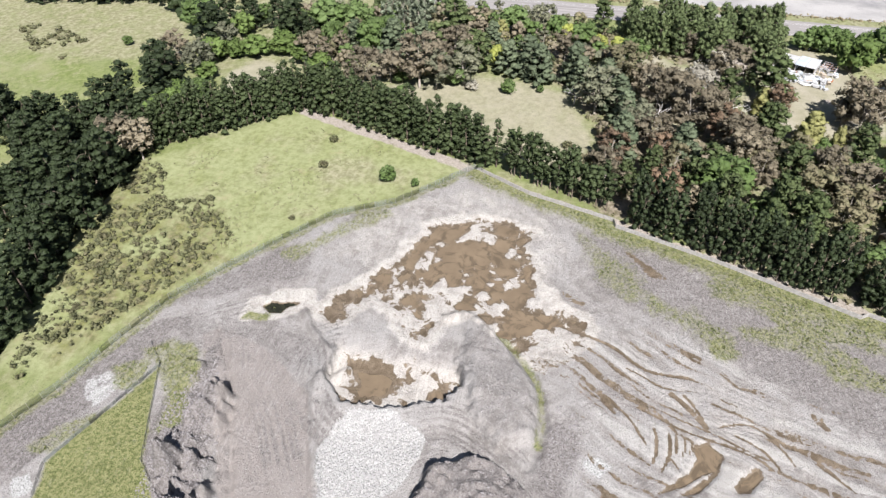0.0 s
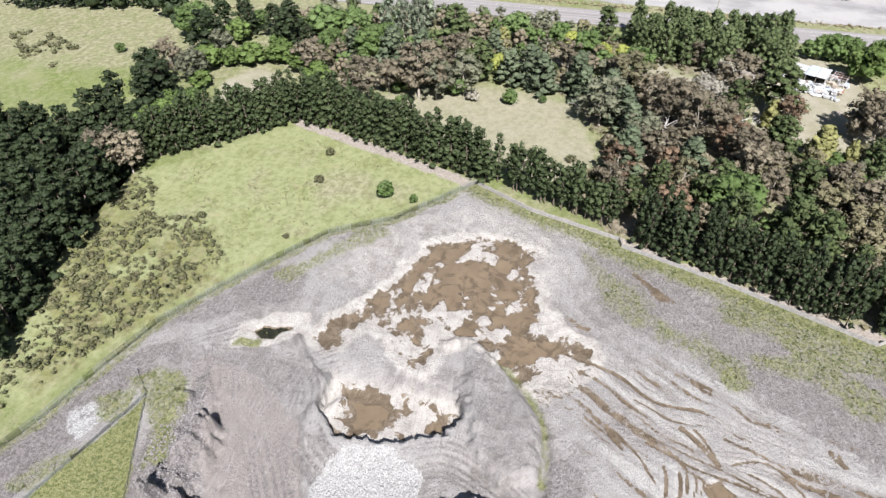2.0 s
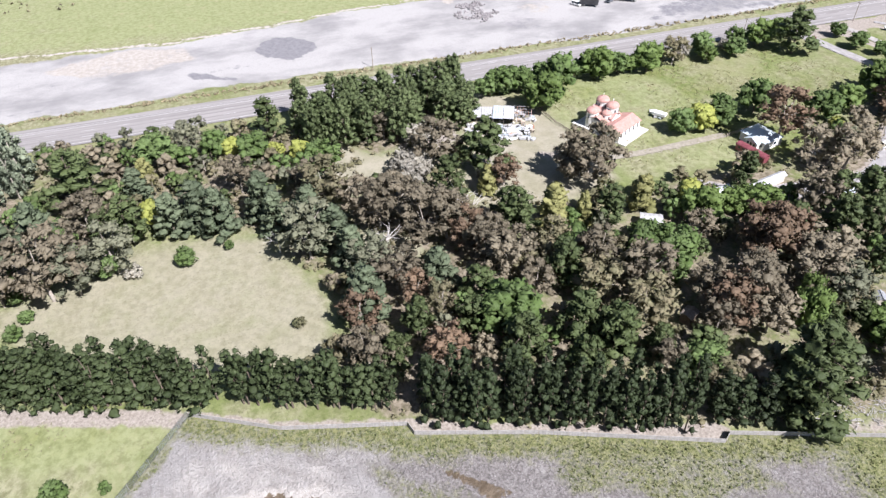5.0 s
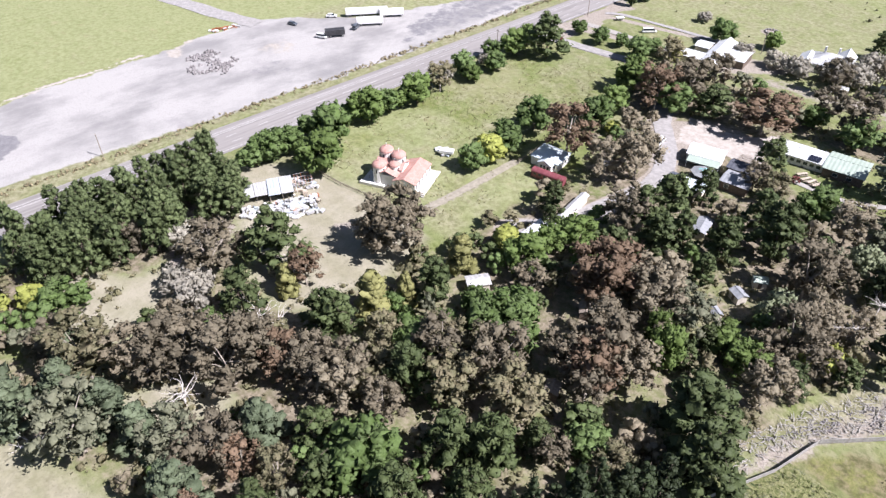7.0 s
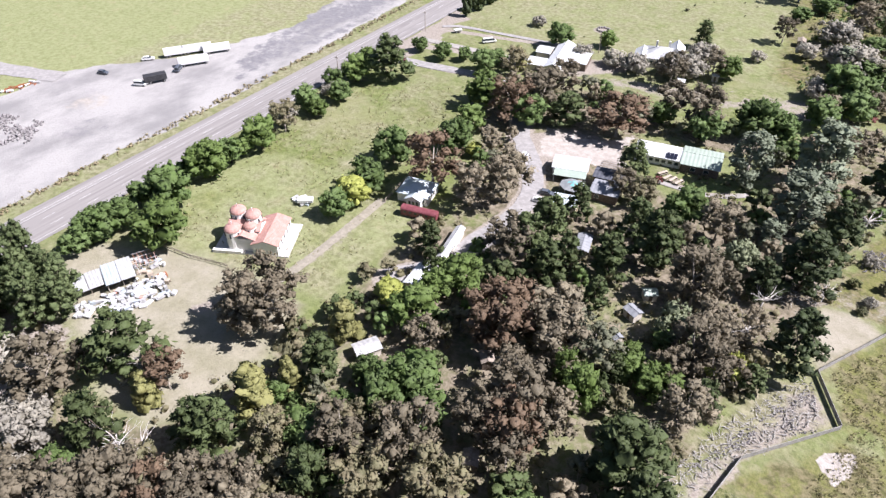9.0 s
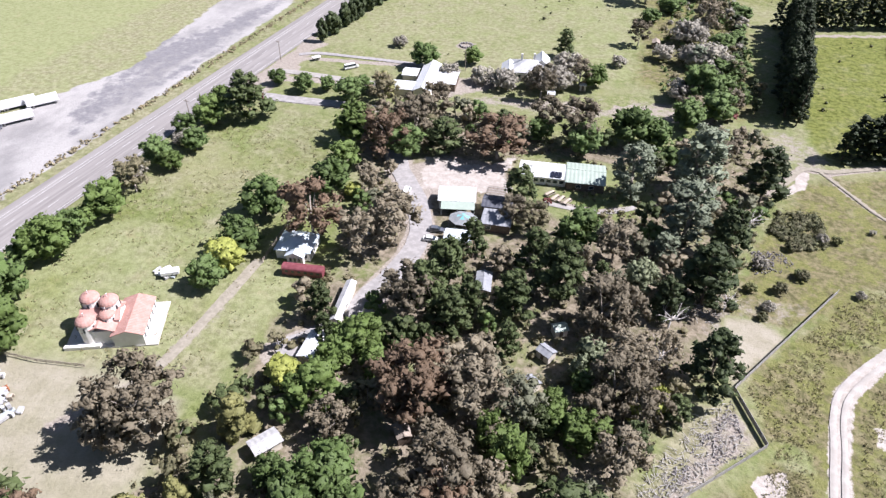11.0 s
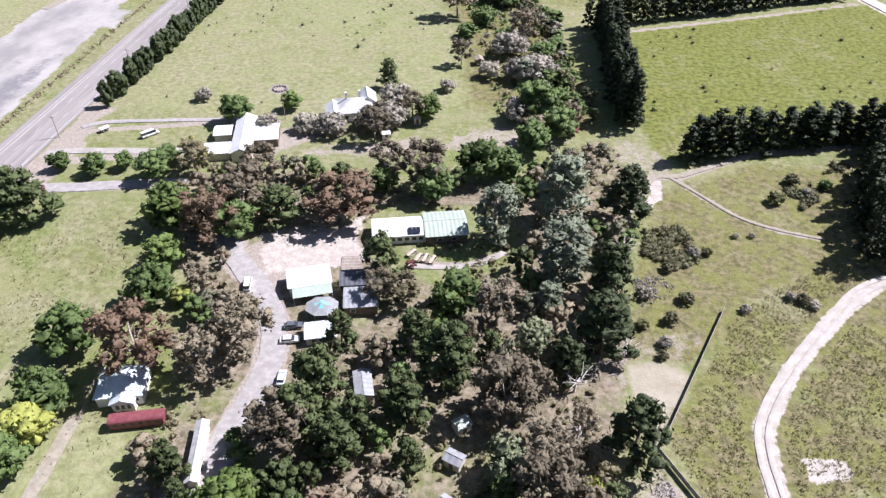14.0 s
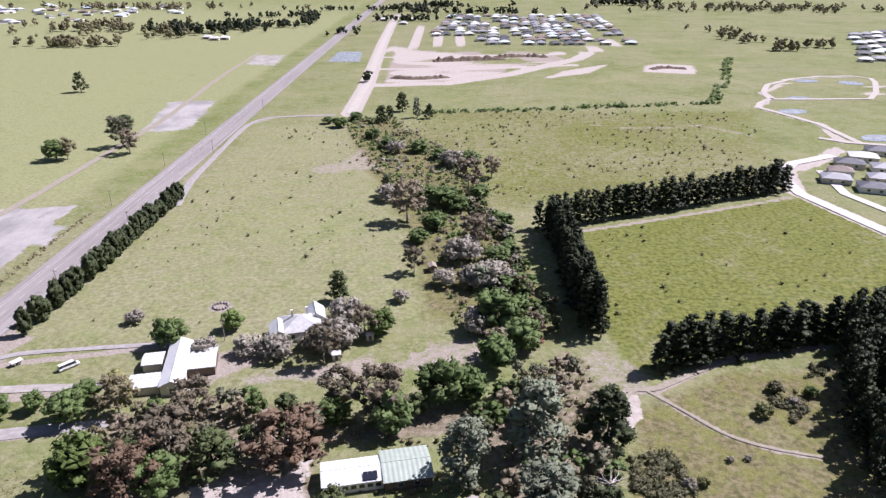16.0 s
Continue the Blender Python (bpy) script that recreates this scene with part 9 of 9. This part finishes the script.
for n, seed, leaf, tone in ((700, 911, M_BROAD, "dense green"), (480, 921, M_OLIVE, "olive brown"), (160, 931, M_GREY, "grey twiggy")):
    p = strewn(CREEK, n, seed, (14, 0.46))
    leaf_stuff("creek_scrub", p, 0.5 + 2.0 * sr.random(len(p)) ** 1.8, 14, 0.32, leaf, tone + " scrub along a creek", "scrub", seed + 1)
NORTH = [(30, 330), (190, 362), (250, 560), (-10, 560), (-40, 460)]
p = np.concatenate([strewn(NORTH, 520, 913, (40, 0.46)), strewn([(60, 196), (60, 290), (188, 342), (200, 300), (150, 212)], 45, 914), strewn([(-130, 205), (-135, 330), (-140, 500), (-80, 520), (-20, 300), (0, 215)], 110, 915, (30, 0.5))])
leaf_stuff("field_bushes", p, 0.4 + 1.3 * sr.random(len(p)) ** 2.5, 12, 0.3, M_BRACKEN, "small dark bushes dotted over pasture", "bushes", 916)
p = np.concatenate([strewn([(-16, 545), (100, 560), (228, 585), (222, 592), (90, 568), (-20, 556)], 160, 917), strewn([(222, 582), (262, 670), (270, 668), (300, 760), (345, 860), (352, 858), (280, 680), (232, 580)], 150, 918)])
leaf_stuff("far_creek_scrub", p, 1.0 + 2.6 * sr.random(len(p)) ** 2, 12, 0.5, M_BROAD, "dark scrub lining a distant creek", "scrub", 919)
p = strewn([(-480, -60), (-300, -120), (-95, -205), (-95, -250), (-300, -300)], 180, 925, (30, 0.55))
leaf_stuff("pasture_bushes", p, 0.5 + 1.6 * sr.random(len(p)) ** 2, 12, 0.32, M_SCRUB, "brown bushes on a dry pasture", "bushes", 926)
v, f, n = leaf_cloud(rng_of(940), WEED_SPOTS, 7, 0.2, 0.0, 0.9, 0.4)
thing("quarry_weeds", leafy_mesh("quarry_weeds", v, f, n), M_WEED, "green weeds growing on quarry gravel", "weeds", kind="stuff")
YARD_GRASS = [(-140, -2), (-142, 140), (-104, 136), (-72, 76), (-72, 22), (-96, 18), (-118, 18)]
p = strewn(YARD_GRASS, 1400, 943, (7, 0.44))
leaf_stuff("grass_tufts", p, 0.18 + 0.45 * sr.random(len(p)) ** 2, 6, 0.26, M_TUSSOCK, "rank green tufts in the churchyard paddock", "tussocks", 944, 0.0, 0.6)
FIELD = [(-44, -174), (-24, -118), (-10, -126), (10, -152), (38, -171), (60, -180), (20, -200), (0, -210)]
p = strewn(FIELD, 900, 941, (9, 0.5))
leaf_stuff("field_tufts", p, 0.15 + 0.35 * sr.random(len(p)) ** 2, 7, 0.2, M_SCRUB, "straw-coloured tussocks in green grass", "tussocks", 942, 0.0, 0.7)


ROCK_V = np.array([(1, 0, 0), (-1, 0, 0), (0, 1, 0), (0, -1, 0), (0, 0, 1), (0, 0, -1)], float)
ROCK_F = np.array([(0, 2, 4), (2, 1, 4), (1, 3, 4), (3, 0, 4), (2, 0, 5), (1, 2, 5), (3, 1, 5), (0, 3, 5)])


def stones(name, groups, material, label, seed):
    """Loose angular stones lying on the quarry floor, joined into one piece."""
    r = rng_of(seed)
    V, Fs, base = [], [], 0
    for poly, n, size in groups:
        for x, y in strewn(poly, n, seed + int(x_of(poly))):
            hit, at, _, _ = quarry.ray_cast((x, y, 50), (0, 0, -1))
            if not hit:
                continue
            s = size * (0.4 + 1.1 * r.random() ** 2)
            v = ROCK_V * s * (0.6 + 0.8 * r.random((6, 3)))
            m = np.array(Euler((r.random() * 6, r.random() * 6, r.random() * 6)).to_matrix())
            V.append(v @ m.T + np.array((x, y, at.z + 0.25 * s)))
            Fs.append(ROCK_F + base)
            base += 6
    thing(name, mesh_of(name, np.concatenate(V), np.concatenate(Fs).tolist()), material, label, "stones", kind="stuff")


def x_of(poly):
    return abs(poly[0][0] * 3 + poly[0][1])


stones("white_stones", [([(74, -122), (73, -112), (77, -104), (86, -106), (96, -113), (97, -120), (84, -125)], 2600, 0.24)], M_CHALK, "heap of white crushed rock on the quarry floor", 980)
stones("rubble_stones", [([(70, -156), (80, -161), (112, -152), (112, -138), (84, -146), (66, -156)], 3200, 0.2), ([(78, -103), (80, -84), (100, -80), (106, -100), (92, -106)], 500, 0.2), ([(40, -105), (58, -86), (74, -84), (74, -97), (52, -103)], 400, 0.16), ([(60, -82), (74, -80), (84, -80), (80, -72), (66, -74)], 400, 0.2), ([(36, -170), (60, -176), (100, -192), (112, -190), (62, -168), (44, -160)], 500, 0.12)], M_STONE, "loose grey rubble and clods on the quarry floor", 990)
def yard_rubble(poly, n, seed, label="spread heap of broken grey concrete on gravel", size=1.0):
    """A spread heap of broken concrete on the gravel, joined into one piece."""
    r = rng_of(seed)
    V, Fs = [], []
    for k, (x, y) in enumerate(strewn(poly, n, seed, (5, 0.4))):
        q = size * (0.25 + 0.7 * r.random() ** 2)
        m = np.array(Euler((r.random() * 6, r.random() * 6, r.random() * 6)).to_matrix())
        V.append((ROCK_V * q * (0.5 + 0.8 * r.random((6, 3)))) @ m.T + np.array((x, y, 0.25 * q)))
        Fs.append(ROCK_F + 6 * k)
    thing("rubble_heap", mesh_of("rubble_heap", np.concatenate(V), np.concatenate(Fs).tolist()), M_STONE, label, "rubble", kind="stuff")


yard_rubble([(41.4, 118), (48.9, 121), (52.8, 117), (50.8, 112), (42.5, 108)], 520, 986, "low bank of grey stones in rough grass", 0.36)
yard_rubble([(24, 23), (31, 40), (38, 55), (40, 62), (44, 48), (35, 40)], 520, 987, "grey stones and clods along the fence", 0.36)
yard_rubble([(-227, 14), (-229, 29), (-212, 34), (-203, 22), (-212, 12)], 420, 985)
FALLEN = [(22, 4), (30, 28), (44, 52), (38, 62), (26, 36), (16, 8)]


M_BRANCH = surface("grey fallen wood", (0.3, 0.285, 0.262), (0.46, 0.44, 0.41), 1.2, 0.9, 0.1)


def logs(name, poly, n, seed, label):
    r = rng_of(seed)
    V, Fs = [], []
    for x, y in strewn(poly, n, seed):
        a, L = r.random() * 6.28, 0.5 + 2.0 * r.random() ** 2
        limb(V, Fs, (x, y, 0.12), (x + L * math.cos(a), y + L * math.sin(a), 0.1 + 0.5 * r.random()), 0.05 + 0.12 * r.random() ** 2, 0.03, 4)
    thing(name, mesh_of(name, V, Fs), M_BRANCH, label, "branches", kind="stuff")


logs("fallen_branches", FALLEN, 760, 995, "bleached fallen branches along the fence")
logs("felled_timber", [(22, 84), (34, 84), (38, 98), (28, 100)], 260, 996, "heap of grey felled branches at the wood edge")


def dead_tree(x, y, h, seed, label="bleached dead tree with bare white branches"):
    r = rng_of(seed)
    ob = anchor("dead_tree", x, y, 0, label, "tree", "dead trees")
    V, Fs = [], []
    top = Vector((0.3, 0.2, h * 0.45))
    limb(V, Fs, (0, 0, -0.2), top, 0.3, 0.2, 7)
    part_mesh("trunk", mesh_of("trunk", V, Fs, True), M_DEADWOOD, ob)
    for k in range(10):
        V, Fs = [], []
        a = k * 0.65 + r.random()
        p, rad = top.copy() * (0.6 + 0.4 * r.random()), 0.2
        d = Vector((math.cos(a), math.sin(a), 0.5 + 0.6 * r.random())).normalized()
        for j in range(4):
            q = p + d * h * 0.17
            limb(V, Fs, p, q, rad, rad * 0.6, 5)
            if j:
                s = (d + Vector((r.normal(), r.normal(), r.normal())) * 0.6).normalized()
                limb(V, Fs, p, p + s * h * 0.16, rad * 0.6, 0.02, 4)
            p, rad = q, rad * 0.6
            d = (d + Vector((r.normal(), r.normal(), r.normal() * 0.6)) * 0.3).normalized()
        part_mesh("branch", mesh_of("branch", V, Fs, True), M_DEADWOOD, ob)


for i, (x, y, h) in enumerate(((-71.5, -36.5, 10), (-67.0, -34.5, 8.5), (24, 79, 8), (23.5, 66, 8), (18, 60, 9), (-83, -20, 8), (-70, -88, 7), (40, 128, 7), (-62, -60, 9), (36, 90, 6))):
    dead_tree(x, y, h, 700 + i)


def far_wood(name, spots, seed, material, label):
    """Distant trees, joined: each a trunk and a few leaf clumps."""
    r = rng_of(seed)
    V, Fs, base = [], [], 0
    for cx, cy, rx, ry, n, h in spots:
        for k in range(n):
            x, y = cx + rx * r.normal() * 0.5, cy + ry * r.normal() * 0.5
            hh = h * (0.7 + 0.5 * r.random())
            cl = [(x + 0.28 * hh * r.normal() * 0.6, y + 0.28 * hh * r.normal() * 0.6, hh * (0.3 + 0.55 * j / 5), hh * (0.26 - 0.02 * j)) for j in range(6)]
            v, f, _ = leaf_cloud(r, cl, 8, 1.0, 0.85, 0.9)
            V.append(v)
            Fs.append(f + base)
            base += len(v)
            tv, tf = [], []
            limb(tv, tf, (x, y, 0), (x, y, hh * 0.6), 0.3, 0.15, 4)
            V.append(np.array(tv))
            Fs.append(np.array([(a, b, c) for q in tf[:4] for a, b, c in ((q[0], q[1], q[2]), (q[0], q[2], q[3]))]) + base)
            base += len(tv)
    thing(name, mesh_of(name, np.concatenate(V), np.concatenate(Fs).tolist()), material, label, "trees", kind="stuff")


far_wood("far_gum_wood", [(-560, 1180, 110, 90, 46, 15), (-490, 960, 60, 30, 30, 14), (-420, 1080, 40, 60, 18, 14), (700, 1570, 330, 90, 90, 15), (430, 1060, 20, 90, 22, 12), (436, 920, 26, 14, 9, 14), (500, 955, 20, 16, 7, 13), (-530, 975, 8, 6, 3, 12), (-700, 1600, 300, 60, 60, 14)], 1001, M_OLIVE, "distant olive-brown wood on the plain")
far_wood("far_pine_wood", [(-400, 1130, 70, 50, 40, 17), (-330, 1180, 50, 40, 30, 16), (-270, 1210, 40, 20, 14, 12), (-60, 1330, 90, 20, 26, 12), (60, 1480, 200, 30, 50, 13), (-90, 1560, 60, 10, 22, 16), (0, 1640, 70, 10, 26, 16), (430, 1730, 90, 20, 40, 16), (-310, 1400, 100, 12, 24, 12), (-150, 1120, 20, 40, 10, 10), (-210, 1560, 160, 10, 24, 10), (-73, 690, 4, 5, 2, 10), (-240, 1300, 6, 60, 12, 20)], 1002, M_DARKPINE, "distant dark pine belts on the plain")
far_wood("west_wood", [(-330, -300, 190, 14, 46, 12), (-130, -300, 26, 40, 16, 13), (-340, 40, 20, 20, 5, 11)], 1003, M_DARKPINE, "dark pine wood beyond the pasture")

wr = rng_of(1010)
for x, y in strewn([(-16.5, -275.4), (-25.9, -256.3), (-33.5, -238), (-12.2, -221), (8.4, -224), (32.6, -236)], 26, 1009):
    plant("pine_tree", "conifer", M_DARKPINE, x, y, 5.2 + 1.6 * wr.random(), 16 + 5 * wr.random(), "tall dark cone-shaped pine in the gully", group="pines of the wood", z=float(gully(np.array(x), np.array(y))))
for x, y in ((-26.9, -235.5), (-12.9, -245.8), (-11, -261.9), (-7.3, -269.9), (5.2, -227.1), (20, -228), (38.8, -223.4), (24, -222), (50, -220), (62, -216), (73, -212), (84, -209)):
    plant("pine_tree", "conifer", M_DARKPINE, x, y, 5.6 + 1.2 * wr.random(), 19 + 5 * wr.random(), "tall dark cone-shaped pine in the gully", group="pines of the wood", z=float(gully(np.array(x), np.array(y))))
for cx, cy, rx, ry, n, h in ((40, -262, 24, 14, 30, 15), (0, -284, 22, 14, 20, 15), (84, -242, 18, 10, 18, 14)):
    for k in range(n):
        x, y = cx + rx * (2 * wr.random() - 1), cy + ry * (2 * wr.random() - 1)
        plant("pine_tree", "conifer", M_DARKPINE, x, y, 4.6 + 1.6 * wr.random(), 1.3 * h * (0.8 + 0.3 * wr.random()), "tall dark cone-shaped pine in the gully", group="pines of the wood", z=float(gully(np.array(x), np.array(y))))
p = strewn([(-84, -328), (-92, -316), (-78, -288), (-60, -285), (-60, -303)], 90, 1011, (9, 0.5))
leaf_stuff("brown_bushes", p, 0.5 + 1.3 * wr.random(len(p)) ** 1.6, 16, 0.3, M_BRACKEN, "patch of low brown bushes on dry pasture", "bushes", 1012)
# ring of stones and trodden earth round a fire pit
ob = anchor("fire_pit", -81.5, 222.5, 0, "round stone fire pit in the paddock", "fire pit")
for i in range(14):
    a = 2 * math.pi * i / 14
    bm = bmesh.new()
    bmesh.ops.create_icosphere(bm, subdivisions=1, radius=0.55)
    for v in bm.verts:
        v.co *= 0.75 + 0.5 * sr.random()
    bm.transform(Matrix.Translation((2.6 * math.cos(a), 2.6 * math.sin(a), 0.25)))
    part("stone", bm, M_STONE, ob)
